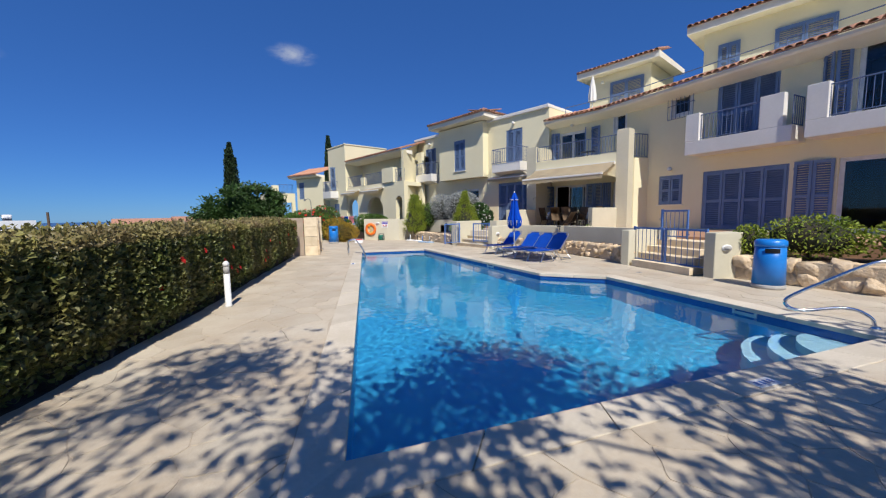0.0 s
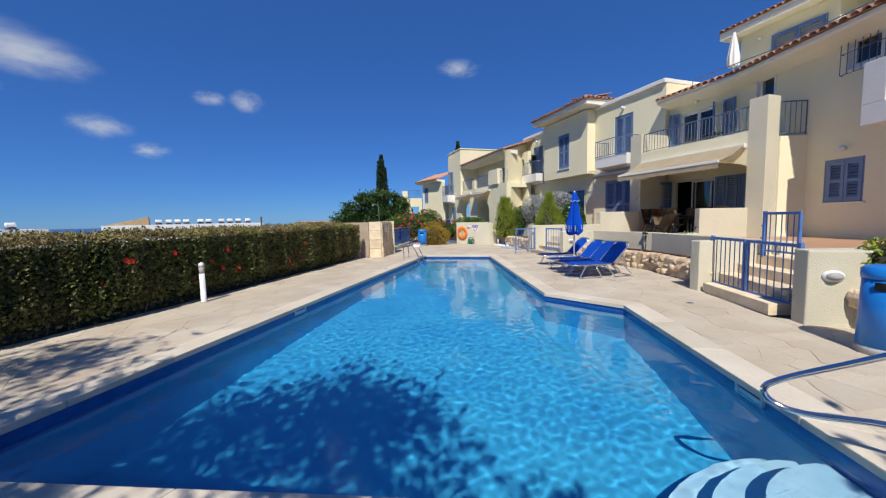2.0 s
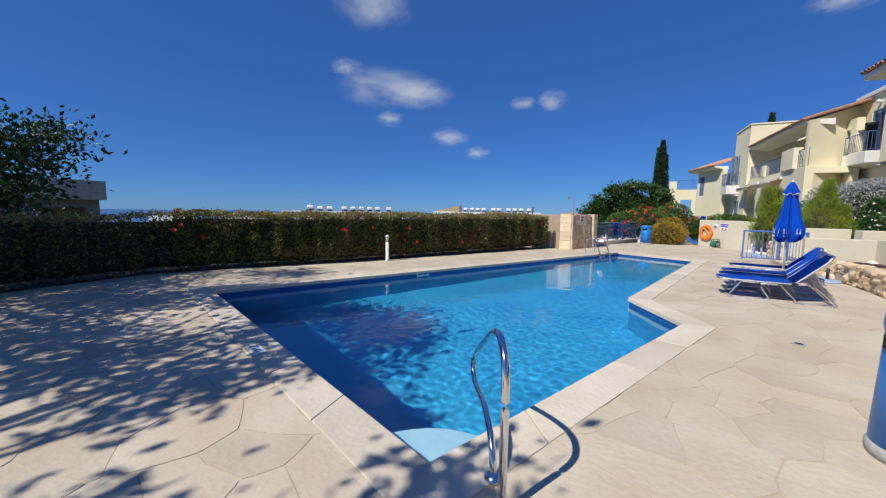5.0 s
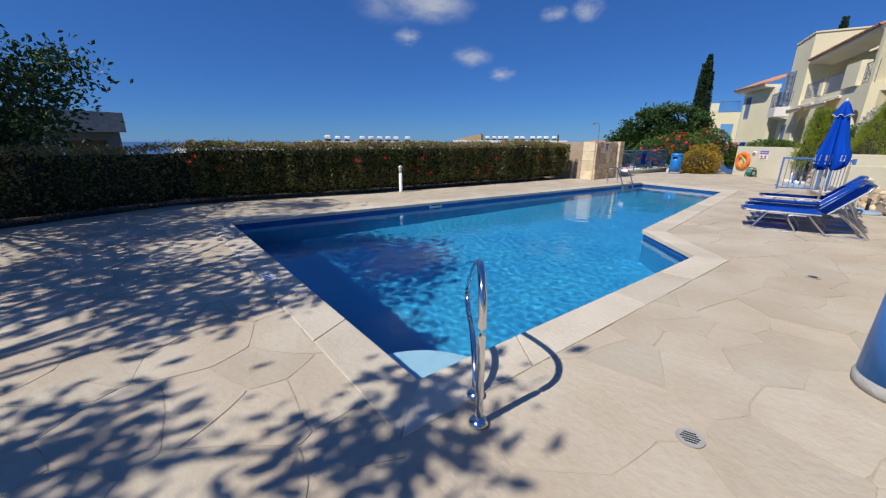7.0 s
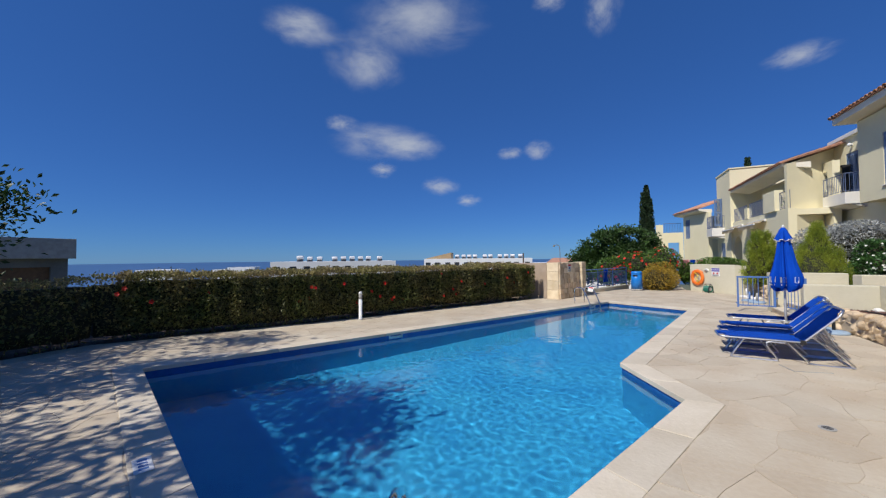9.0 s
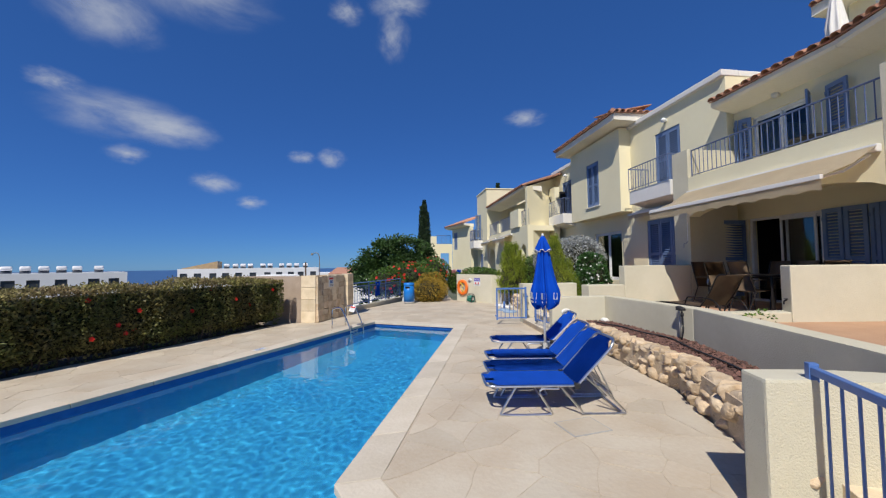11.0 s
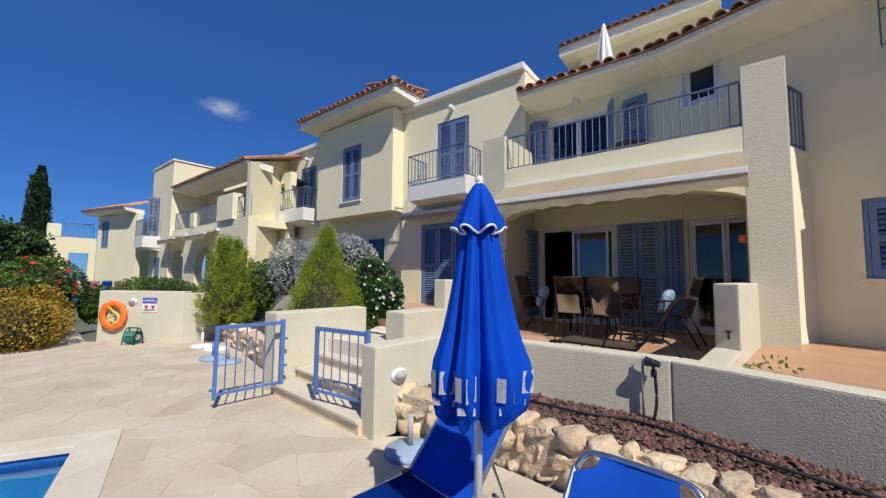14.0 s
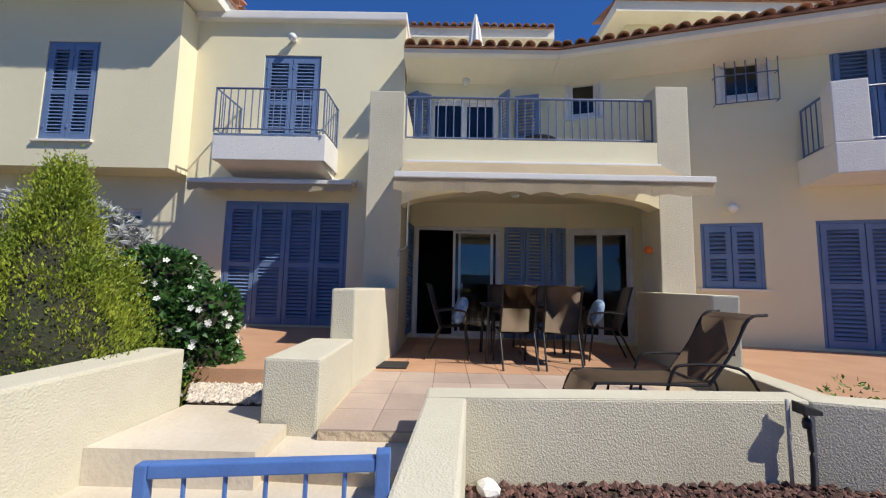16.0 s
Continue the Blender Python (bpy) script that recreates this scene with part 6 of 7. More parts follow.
def litter_bin(x, y, rot, h=0.86, r=0.24):
    t = thing("litter_bin", "tall blue plastic litter bin on a grey foot", "bin", pose(x, y, 0, 0, 0, rot), "blue litter bins")
    part("foot", lathe(B(), [(r * 1.0, 0), (r * 1.02, 0.05), (r * 0.95, 0.08)], 28), GREY, t, smooth=True)
    part("body", lathe(B(), [(r * 0.97, 0.08), (r * 0.93, h * 0.55), (r * 0.9, h * 0.86)], 28), BIN_BLUE, t, smooth=True)
    part("lid", lathe(B(), [(r * 0.93, h * 0.86), (r * 0.95, h * 0.9), (r * 0.93, h * 0.97), (r * 0.8, h)], 28), BIN_BLUE, t, smooth=True)
    bm = B()
    n = 6
    vs = []
    for k in range(n + 1):
        a = -0.45 + 0.9 * k / n
        vs.append([bm.verts.new((r * 0.945 * math.sin(a), -r * 0.945 * math.cos(a), z)) for z in (h * 0.74, h * 0.83)])
    for a, b in zip(vs, vs[1:]):
        bm.faces.new((a[0], b[0], b[1], a[1]))
    bmesh.ops.solidify(bm, geom=bm.faces[:], thickness=-0.012)
    part("slot", bm, BLACK, t)


litter_bin(9.5, 0.62, -75)
litter_bin(9.1, 17.1, -20)

# lifebuoy, sign, light and hose reel on the end wall
mB = basis((11.26, 17.85), (12.45, 16.2))
lb = thing("lifebuoy", "orange lifebuoy with yellow rope on the wall", "lifebuoy", mB @ pose(0.42, -0.03, 0.6))
bm = B()
n, k = 32, 10
ring = [[bm.verts.new(((0.25 + 0.075 * math.cos(2 * math.pi * j / k)) * math.cos(2 * math.pi * i / n), -0.03 + 0.045 * math.sin(2 * math.pi * j / k), (0.27 + 0.075 * math.cos(2 * math.pi * j / k)) * math.sin(2 * math.pi * i / n))) for j in range(k)] for i in range(n)]
for i in range(n):
    for j in range(k):
        bm.faces.new((ring[i][j], ring[i][(j + 1) % k], ring[(i + 1) % n][(j + 1) % k], ring[(i + 1) % n][j]))
bmesh.ops.recalc_face_normals(bm, faces=bm.faces[:])
part("ring", bm, ORANGE, lb, smooth=True)
for a in (45, 135, 225, 315):
    bm = B()
    tube(bm, [(0.0, 0, -0.09), (0, 0, 0.09)], 0.052, 10)
    part("band", bm, ORANGE, lb, at=pose(0.26 * math.cos(radians(a)), -0.03, 0.28 * math.sin(radians(a)), 0, 90 - a + 90, 0) @ Matrix.Diagonal((1.55, 1, 0.35, 1)))
part("rope", tube(B(), curve_pts([(-0.1, -0.06, 0.2), (0.08, -0.07, 0.05), (-0.06, -0.07, -0.06), (0.1, -0.07, -0.16), (-0.02, -0.06, -0.22)], 6), 0.018, 7), YELLOW, lb)


def bulkhead(m):
    t = thing("bulkhead_light", "oval bulkhead light with frosted glass on the wall", "wall light", m, "bulkhead lights")
    bm = B()
    bmesh.ops.create_uvsphere(bm, u_segments=18, v_segments=10, radius=1.0)
    for v in bm.verts:
        v.co = Vector((v.co.x * 0.11, min(0.0, v.co.y * 0.05), v.co.z * 0.072))
    part("rim", bm, WHITE_PLASTIC, t, smooth=True)
    bm = B()
    bmesh.ops.create_uvsphere(bm, u_segments=18, v_segments=10, radius=1.0)
    for v in bm.verts:
        v.co = Vector((v.co.x * 0.09, min(-0.01, v.co.y * 0.085), v.co.z * 0.056))
    part("glass", bm, GREY, t, smooth=True)


bulkhead(mB @ pose(0.82, -0.002, 0.92))
bulkhead(basis((11.84, 9.02), (13.0, 8.93)) @ pose(0.3, -0.002, 0.57))
bulkhead(basis((9.9, 1.5), (10.3, 1.16)) @ pose(0.24, -0.002, 0.62))
sign = thing("warning_sign", "white pool rules sign with violet WARNING heading", "sign", mB @ pose(1.05, -0.012, 0.68))
part("plate", box(B(), 0, 0.36, 0, 0.008, 0, 0.34, 0.002), WHITE_PLASTIC, sign)
part("heading", box(B(), 0.005, 0.355, -0.003, 0, 0.2, 0.335), SIGN_PURPLE, sign)
me = letters("WARNING", 0.078)
part("lettering", me, None, sign, "white capital letters", at=pose(0.18, -0.0045, 0.24, 90))
for x in (0.06, 0.22):
    part("symbol", lathe(B(), [(0.04, 0), (0.04, 0.002)], 16, pose(x + 0.04, -0.001, 0.12, 90)), RED, sign)
for z in (0.03, 0.055):
    part("text_line", box(B(), 0.04, 0.32, -0.002, 0, z, z + 0.012), BLACK, sign)
reel = thing("hose_reel", "green garden hose wound on a portable reel", "hose reel", mB @ pose(1.12, -0.28, 0))
for s in (-0.13, 0.13):
    part("side_frame", tube(B(), curve_pts([(s, -0.12, 0.0), (s, -0.1, 0.2), (s, 0.0, 0.36), (s, 0.1, 0.2), (s, 0.12, 0.0)], 5), 0.012, 8), BLACK, reel)
for k in range(7):
    bm = B()
    x = -0.1 + k * 0.033
    pts = [(x, 0.125 * math.cos(2 * math.pi * i / 20), 0.16 + 0.125 * math.sin(2 * math.pi * i / 20)) for i in range(21)]
    part("hose_turn", tube(bm, pts, 0.016, 7), GREEN, reel)
part("handle", tube(B(), [(-0.13, 0, 0.36), (0.13, 0, 0.36)], 0.014, 8), BLACK, reel)
part("hub", lathe(B(), [(0.07, -0.12), (0.07, 0.12)], 14, pose(0, 0, 0.16, 0, 90, 0)), GREY, reel)


# ---- loungers and parasol ----
def build_lounger():
    """A sun lounger: tube frame, sling seat, raised sling back, looped legs. Foot end at the origin, head along +x."""
    t = thing("sun_lounger", "blue sling sun lounger on aluminium tubes, back raised", "sun lounger", None, "blue sun loungers")
    h, w = 0.32, 0.245
    for s in (-1, 1):
        part("side_rail", tube(B(), [(0.08, s * w, h), (0.96, s * w, h)], 0.014, 8), ALU, t)
        part("back_tube", tube(B(), [(0.94, s * w, h), (1.31, s * w, 0.735)], 0.014, 8), ALU, t)
        part("leg", tube(B(), curve_pts([(0.3, s * w, h - 0.01), (0.16, s * w, 0.06), (0.19, s * w, 0.015), (0.62, s * w, 0.015), (0.66, s * w, 0.05), (0.55, s * w, h - 0.05), (0.75, s * w, h - 0.03)], 5), 0.013, 8), ALU, t)
        part("leg", tube(B(), curve_pts([(0.78, s * w, h - 0.02), (0.98, s * w, 0.05), (1.02, s * w, 0.015), (1.38, s * w, 0.015), (1.42, s * w, 0.05), (1.16, s * w, h)], 5), 0.013, 8), ALU, t)
        part("back_stay", tube(B(), [(1.36, s * (w - 0.03), 0.1), (1.16, s * (w - 0.03), 0.55)], 0.008, 6), ALU, t)
        part("joint", box(B(), 0.91, 0.97, s * w - 0.02, s * w + 0.02, h - 0.035, h + 0.03, 0.006), BLACK, t)
    part("end_tube", tube(B(), curve_pts([(0.1, -w, h), (0.02, -w + 0.03, h), (0.0, -w + 0.1, h), (0, w - 0.1, h), (0.02, w - 0.03, h), (0.1, w, h)], 4), 0.015, 8), ALU, t, smooth=True)
    part("foot_tube", tube(B(), [(1.4, -w, 0.03), (1.4, w, 0.03)], 0.012, 8), ALU, t)
    part("head_tube", tube(B(), curve_pts([(1.30, -w, 0.72), (1.345, -w + 0.03, 0.785), (1.365, -w + 0.1, 0.81), (1.365, w - 0.1, 0.81), (1.345, w - 0.03, 0.785), (1.30, w, 0.72)], 4), 0.015, 8), ALU, t, smooth=True)

    def sheet(line, name, label):
        bm = B()
        rows = []
        for x, z, ww in line:
            rows.append([bm.verts.new((x, y * ww, z - 0.015 * (1 - y * y))) for y in (-1, -0.6, -0.2, 0.2, 0.6, 1)])
        for a, b in zip(rows, rows[1:]):
            for i in range(5):
                bm.faces.new((a[i], a[i + 1], b[i + 1], b[i]))
        bmesh.ops.solidify(bm, geom=bm.faces[:], thickness=0.008)
        part(name, bm, SLING, t, label, smooth=True)
    sheet([(0.0, h + 0.018, w - 0.1), (0.07, h + 0.018, w - 0.09), (0.11, h + 0.018, w), (0.5, h + 0.016, w), (0.95, h + 0.014, w)], "seat_sling", "")
    sheet([(0.95, h + 0.02, w), (1.1, 0.51, w), (1.25, 0.685, w), (1.28, 0.72, w), (1.32, 0.765, w - 0.09), (1.365, 0.82, w - 0.1)], "back_sling", "")
    return t


lounger = build_lounger()
LOUNGERS = [(9.52, 5.64, -7), (9.68, 6.20, -6), (9.84, 6.78, -6), (10.2, 7.86, -8)]
FULL = Matrix.Diagonal((1.02, 1.04, 0.96, 1))
lounger.matrix_basis = pose(LOUNGERS[0][0], LOUNGERS[0][1], 0, 0, 0, LOUNGERS[0][2]) @ FULL
for x, y, r in LOUNGERS[1:]:
    copy_thing(lounger, pose(x, y, 0, 0, 0, r) @ FULL)

PX, PY = 10.934, 7.27
par = thing("parasol", "closed royal blue parasol with white-trimmed cap, tied", "parasol", pose(PX, PY, 0.002) @ Matrix.Diagonal((1.05, 1.05, 1.045, 1)))
part("pole", tube(B(), [(0, 0, 0), (0, 0, 1.97)], 0.019, 12), WHITE_PLASTIC, par, smooth=True)
part("base", lathe(B(), [(0.25, 0), (0.25, 0.03), (0.2, 0.05), (0.035, 0.07), (0.035, 0.3), (0.02, 0.31)], 24), GREY, par, smooth=True)
part("finial", lathe(B(), [(0.014, 1.965), (0.022, 1.98), (0.016, 2.0), (0.003, 2.008)], 12), WHITE_PLASTIC, par, smooth=True)


def folds(bm, prof, n_fold, seg, depth, twist=0.0, wave=0.0):
    rows = []
    for r, z, d in prof:
        ring = []
        for i in range(seg):
            a = 2 * math.pi * i / seg
            k = 1 + depth * d * (math.cos(n_fold * a + twist * z) + 0.35 * math.cos((n_fold * 2 + 1) * a + z * 3))
            ring.append(bm.verts.new((r * k * math.cos(a), r * k * math.sin(a), z + 0.03 * d * math.cos(n_fold * a) * (1 if z < 1.0 else 0) + wave * max(0.0, d - 0.9) * math.cos(n_fold * a))))
        rows.append(ring)
    for a, b in zip(rows, rows[1:]):
        for i in range(seg):
            bm.faces.new((a[i], a[(i + 1) % seg], b[(i + 1) % seg], b[i]))
    return bm


bm = folds(B(), [(0.118, 0.86, 1.3), (0.150, 0.90, 1.3), (0.166, 0.98, 1.2), (0.172, 1.06, 1.15), (0.168, 1.13, 1.05), (0.150, 1.2, 1.0), (0.134, 1.28, 0.95), (0.120, 1.37, 0.9), (0.107, 1.46, 0.85), (0.094, 1.56, 0.8), (0.081, 1.66, 0.75), (0.069, 1.76, 0.6), (0.05, 1.87, 0.4), (0.024, 1.95, 0.2)], 7, 168, 0.3, 1.4)
part("canopy", bm, CANOPY, par, smooth=True)
bm = folds(B(), [(0.103, 1.735, 1.7), (0.099, 1.77, 1.4), (0.09, 1.81, 1.0), (0.074, 1.855, 0.8), (0.055, 1.91, 0.6), (0.03, 1.955, 0.2), (0.012, 1.972, 0.0)], 6, 96, 0.15, 0.0, 0.022)
cap = part("cap", bm, CANOPY, par, smooth=True)
pts = []
for i in range(97):
    a = 2 * math.pi * i / 96
    k = 1 + 0.15 * 1.7 * (math.cos(6 * a) + 0.35 * math.cos(13 * a + 1.735 * 3))
    pts.append((0.104 * k * math.cos(a), 0.104 * k * math.sin(a), 1.733 + 0.022 * 0.8 * math.cos(6 * a)))
part("trim", tube(B(), pts, 0.006, 5, False), WHITE_PLASTIC, cap, "white trim cord")
# printed mark: plain white shapes
for a0 in (radians(205), radians(255), radians(160), radians(310)):
    bm = B()
    for da, w, z0, z1 in ((-0.35, 0.12, 0.99, 1.09), (-0.1, 0.14, 0.99, 1.09), (-0.3, 0.3, 0.935, 0.965)):
        q = []
        for z in (z0, z1):
            for a in (a0 + da, a0 + da + w * 1.2):
                k = 1 + 0.32 * (math.cos(7 * a + 1.4 * z) + 0.35 * math.cos(15 * a + z * 3))
                r = 0.170 * k + 0.011
                q.append(bm.verts.new((r * math.cos(a), r * math.sin(a), z)))
        bm.faces.new((q[0], q[1], q[3], q[2]))
    bmesh.ops.solidify(bm, geom=bm.faces[:], thickness=0.002)
    part("printed_mark", bm, WHITE_PLASTIC, par, "plain white printed mark")


def parasol_base(x, y, col, pole_h=0.34, pole=None):
    t = thing("umbrella_stand", "round concrete umbrella stand with an empty socket", "umbrella stand", pose(x, y, 0), "umbrella stands")
    part("disc", lathe(B(), [(0.23, 0), (0.23, 0.03), (0.19, 0.055), (0.04, 0.07)], 24), col, t, smooth=True)
    part("socket", lathe(B(), [(0.026, 0.06), (0.026, pole_h)], 14), pole or GREY, t, smooth=True)
    part("screw", tube(B(), [(0.02, 0, pole_h * 0.85), (0.06, 0, pole_h * 0.85)], 0.01, 7), BLACK, t)


BLUE_PAD = mat("pale blue concrete", (0.30, 0.40, 0.52), None, 0.8, 5)
parasol_base(11.9, 8.6, BLUE_PAD)
parasol_base(11.95, 8.15, BLUE_PAD, 0.3, BLACK)
for x, y, c, p in ((12.55, 15.3, WHITE, WHITE_PLASTIC), (12.62, 14.75, WHITE, BLACK), (12.25, 13.9, BLUE_PAD, GATE_BLUE), (12.3, 13.4, BLUE_PAD, GREY)):
    parasol_base(x, y, c, 0.32, p)

# garden spotlight, tap post and hose in the bed
tap = thing("garden_spotlight", "black spike spotlight standing by the bed wall", "garden light", pose(13.08, 6.85, 0.39))
part("cable", tube(B(), curve_pts([(-0.07, -0.03, 0.44), (-0.075, -0.045, 0.34), (-0.075, -0.05, 0.15), (-0.09, -0.03, 0.0)], 5), 0.013, 8), BLACK, tap, smooth=True)
part("head", prism(B(), [(-0.13, -0.085), (-0.045, -0.085), (-0.045, 0.03), (-0.13, 0.03)], 0.45, [0.475, 0.485, 0.52, 0.51], 0.006), BLACK, tap)
part("collar", lathe(B(), [(0.022, -0.03), (0.026, 0.0), (0.02, 0.03)], 10, Matrix.Translation((-0.072, -0.035, 0.385))), BLACK, tap, smooth=True)
part("conduit", tube(B(), [(-0.045, 0.055, 0.0), (-0.045, 0.055, 0.52)], 0.011, 8), GREY, tap, "grey conduit clipped to the wall", smooth=True)
single("irrigation_hose", tube(B(), curve_pts([(12.55, 8.6, 0.41), (12.75, 8.0, 0.4), (12.72, 7.4, 0.41), (12.85, 6.9, 0.4), (12.6, 6.2, 0.41), (12.35, 5.2, 0.4), (11.9, 4.2, 0.41)], 6), 0.012, 7), BLACK, "black irrigation hose lying over the chippings", "hose", smooth=True)
rk = B()
bmesh.ops.create_icosphere(rk, subdivisions=2, radius=0.08)
for v in rk.verts:
    v.co = Vector((v.co.x * 1.1, v.co.y * 0.9, v.co.z * 0.7)) * (1 + 0.25 * noise.noise(v.co * 12))
single("rock", rk, WHITE, "white rock on the bed", "rock", at=pose(12.9, 8.8, 0.4))
sp = thing("garden_spotlight", "black spike spotlight in the shrub bed", "garden light", pose(12.95, 12.9, 0.42))
part("spike", tube(B(), [(0, 0, 0), (0, 0, 0.42)], 0.012, 7), BLACK, sp)
part("head", lathe(B(), [(0.03, 0.36), (0.06, 0.42), (0.06, 0.5), (0.02, 0.52)], 12), BLACK, sp)

# ---- patio furniture ----
sl = thing("sun_lounger", "brown mesh sun lounger with dark tubes, back raised", "sun lounger", basis((13.75, 8.02), (13.8, 6.2), FLOOR) @ Matrix.Scale(0.81, 4))
for s in (-0.3, 0.3):
    part("side_rail", tube(B(), curve_pts([(0.0, s, 0.02), (0.1, s, 0.26), (0.25, s, 0.3), (1.2, s, 0.29)], 4), 0.015, 8), BRONZE, sl)
    part("back_tube", tube(B(), curve_pts([(1.2, s, 0.29), (1.45, s, 0.62), (1.62, s, 0.92), (1.8, s, 0.96)], 4), 0.015, 8), BRONZE, sl)
    part("arm", tube(B(), curve_pts([(0.75, s, 0.02), (0.85, s, 0.4), (1.0, s, 0.48), (1.5, s, 0.45), (1.7, s, 0.2), (1.75, s, 0.02)], 4), 0.015, 8), BRONZE, sl)
    part("leg", tube(B(), [(0.55, s, 0.3), (0.5, s, 0.02)], 0.014, 8), BRONZE, sl)
for nm, ln in (("seat_sling", [(0.02, 0.1), (0.1, 0.27), (0.25, 0.31), (0.7, 0.29), (1.2, 0.3)]), ("back_sling", [(1.2, 0.31), (1.42, 0.6), (1.6, 0.9), (1.72, 0.96), (1.84, 0.95)])):
    bm = B()
    rows = [[bm.verts.new((x, y, z)) for y in (-0.29, 0, 0.29)] for x, z in ln]
    for a, b in zip(rows, rows[1:]):
        for i in range(2):
            bm.faces.new((a[i], a[i + 1], b[i + 1], b[i]))
    bmesh.ops.solidify(bm, geom=bm.faces[:], thickness=0.012)
    part(nm, bm, BROWN_SLING, sl, smooth=True)
tb = thing("patio_table", "dark patio dining table under the arch", "table", pose(15.66, 7.95, FLOOR))
part("tabletop", box(B(), -0.4, 0.4, -0.62, 0.62, 0.69, 0.72, 0.01), BRONZE, tb)
for x in (-0.38, 0.38):
    for y in (-0.6, 0.6):
        part("leg", tube(B(), [(x, y, 0), (x * 0.95, y * 0.95, 0.7)], 0.022, 8), BRONZE, tb)


def build_chair():
    """A sling patio chair facing +x."""
    t = thing("patio_chair", "brown sling patio chair with dark metal frame", "chair", None, "chairs round the patio table")
    for s in (-0.205, 0.205):
        part("front_leg", tube(B(), curve_pts([(0.25, s, 0), (0.2, s, 0.4), (0.22, s, 0.6), (0.05, s, 0.64), (-0.2, s, 0.62)], 4), 0.013, 7), BRONZE, t)
        part("back_leg", tube(B(), [(-0.32, s, 0), (-0.12, s, 0.42)], 0.013, 7), BRONZE, t)
        part("back_tube", tube(B(), [(-0.12, s, 0.4), (-0.22, s, 0.7), (-0.3, s, 0.98)], 0.013, 7), BRONZE, t)
    for nm, ln in (("seat", [(0.22, 0.44), (0.05, 0.42), (-0.15, 0.4)]), ("backrest", [(-0.13, 0.42), (-0.22, 0.7), (-0.29, 0.95), (-0.33, 0.98)])):
        bm = B()
        rows = [[bm.verts.new((x, y, z)) for y in (-0.2, 0, 0.2)] for x, z in ln]
        for a, b in zip(rows, rows[1:]):
            for i in range(2):
                bm.faces.new((a[i], a[i + 1], b[i + 1], b[i]))
        bmesh.ops.solidify(bm, geom=bm.faces[:], thickness=0.01)
        part(nm, bm, BROWN_SLING, t, smooth=True)
    return t


chair = build_chair()
chair.matrix_basis = pose(15.22, 8.22, FLOOR, 0, 0, 4)
for x, y, r in ((15.22, 7.68, -3), (15.6, 9.0, -95), (15.7, 6.9, 80), (16.2, 8.2, 180), (16.2, 7.7, 176)):
    copy_thing(chair, pose(x, y, FLOOR, 0, 0, r))
for x, y, r in ((15.6, 8.88, 10), (15.7, 7.02, -10)):
    bm = B()
    bmesh.ops.create_uvsphere(bm, u_segments=16, v_segments=10, radius=1)
    for v in bm.verts:
        f = lambda c: math.copysign(abs(c) ** 0.6, c)
        v.co = Vector((f(v.co.x) * 0.19, v.co.y * 0.07, f(v.co.z) * 0.19))
    single("cushion", bm, CUSHION, "blue and white printed cushion on a patio chair", "cushion", "patio cushions", smooth=True, at=pose(x, y, FLOOR + 0.62, 20, 0, r))
# balcony table
bt = thing("balcony_table", "small round wire table on the balcony", "table", pose(16.54, 7.6, 3.47))
part("tabletop", lathe(B(), [(0.3, 0.5), (0.3, 0.515)], 24), BRONZE, bt)
part("stem", tube(B(), [(0, 0, 0), (0, 0, 0.5)], 0.02, 8), BRONZE, bt)
single("wall_lamp", lathe(B(), [(0.07, 0), (0.09, 0.05), (0.08, 0.12), (0.03, 0.16)], 14), ORANGE, "orange clay lamp on the patio column", "wall lamp", at=pose(16.04, 6.09, 2.1) @ Matrix.Scale(0.7, 4))
# awning crank, ceiling lamp and tap of the patio
crank = thing("awning_crank", "thin white crank rod hanging from the awning", "awning crank", pose(15.62, 9.62, 2.95))
part("rod", tube(B(), [(0, 0, 0.15), (0, 0, -0.85)], 0.009, 7), WHITE_PLASTIC, crank)
part("handle", tube(B(), curve_pts([(0, 0, -0.85), (-0.01, 0.05, -0.9), (-0.02, 0.1, -0.9), (-0.02, 0.11, -1.0)], 4), 0.011, 7), GREY, crank)
lamp_c = thing("ceiling_lamp", "white globe ceiling lamp under the patio arch", "ceiling lamp", pose(16.2, 8.03, 3.10))
part("base", lathe(B(), [(0.05, -0.03), (0.05, 0.01)], 14), WHITE_PLASTIC, lamp_c)
bm = B()
bmesh.ops.create_uvsphere(bm, u_segments=16, v_segments=10, radius=0.075)
part("globe", bm, WHITE_PLASTIC, lamp_c, smooth=True, at=Matrix.Translation((0, 0, -0.09)))
tap2 = thing("garden_tap", "small brass tap on the low patio wall", "tap", pose(14.33, 6.3, 1.02))
part("spout", tube(B(), curve_pts([(0.04, 0, 0), (-0.05, 0, 0), (-0.09, 0, -0.02), (-0.095, 0, -0.06)], 4), 0.011, 8), BRONZE, tap2)
part("lever", box(B(), -0.06, -0.03, -0.03, 0.03, 0.012, 0.022, 0.004), BRONZE, tap2)
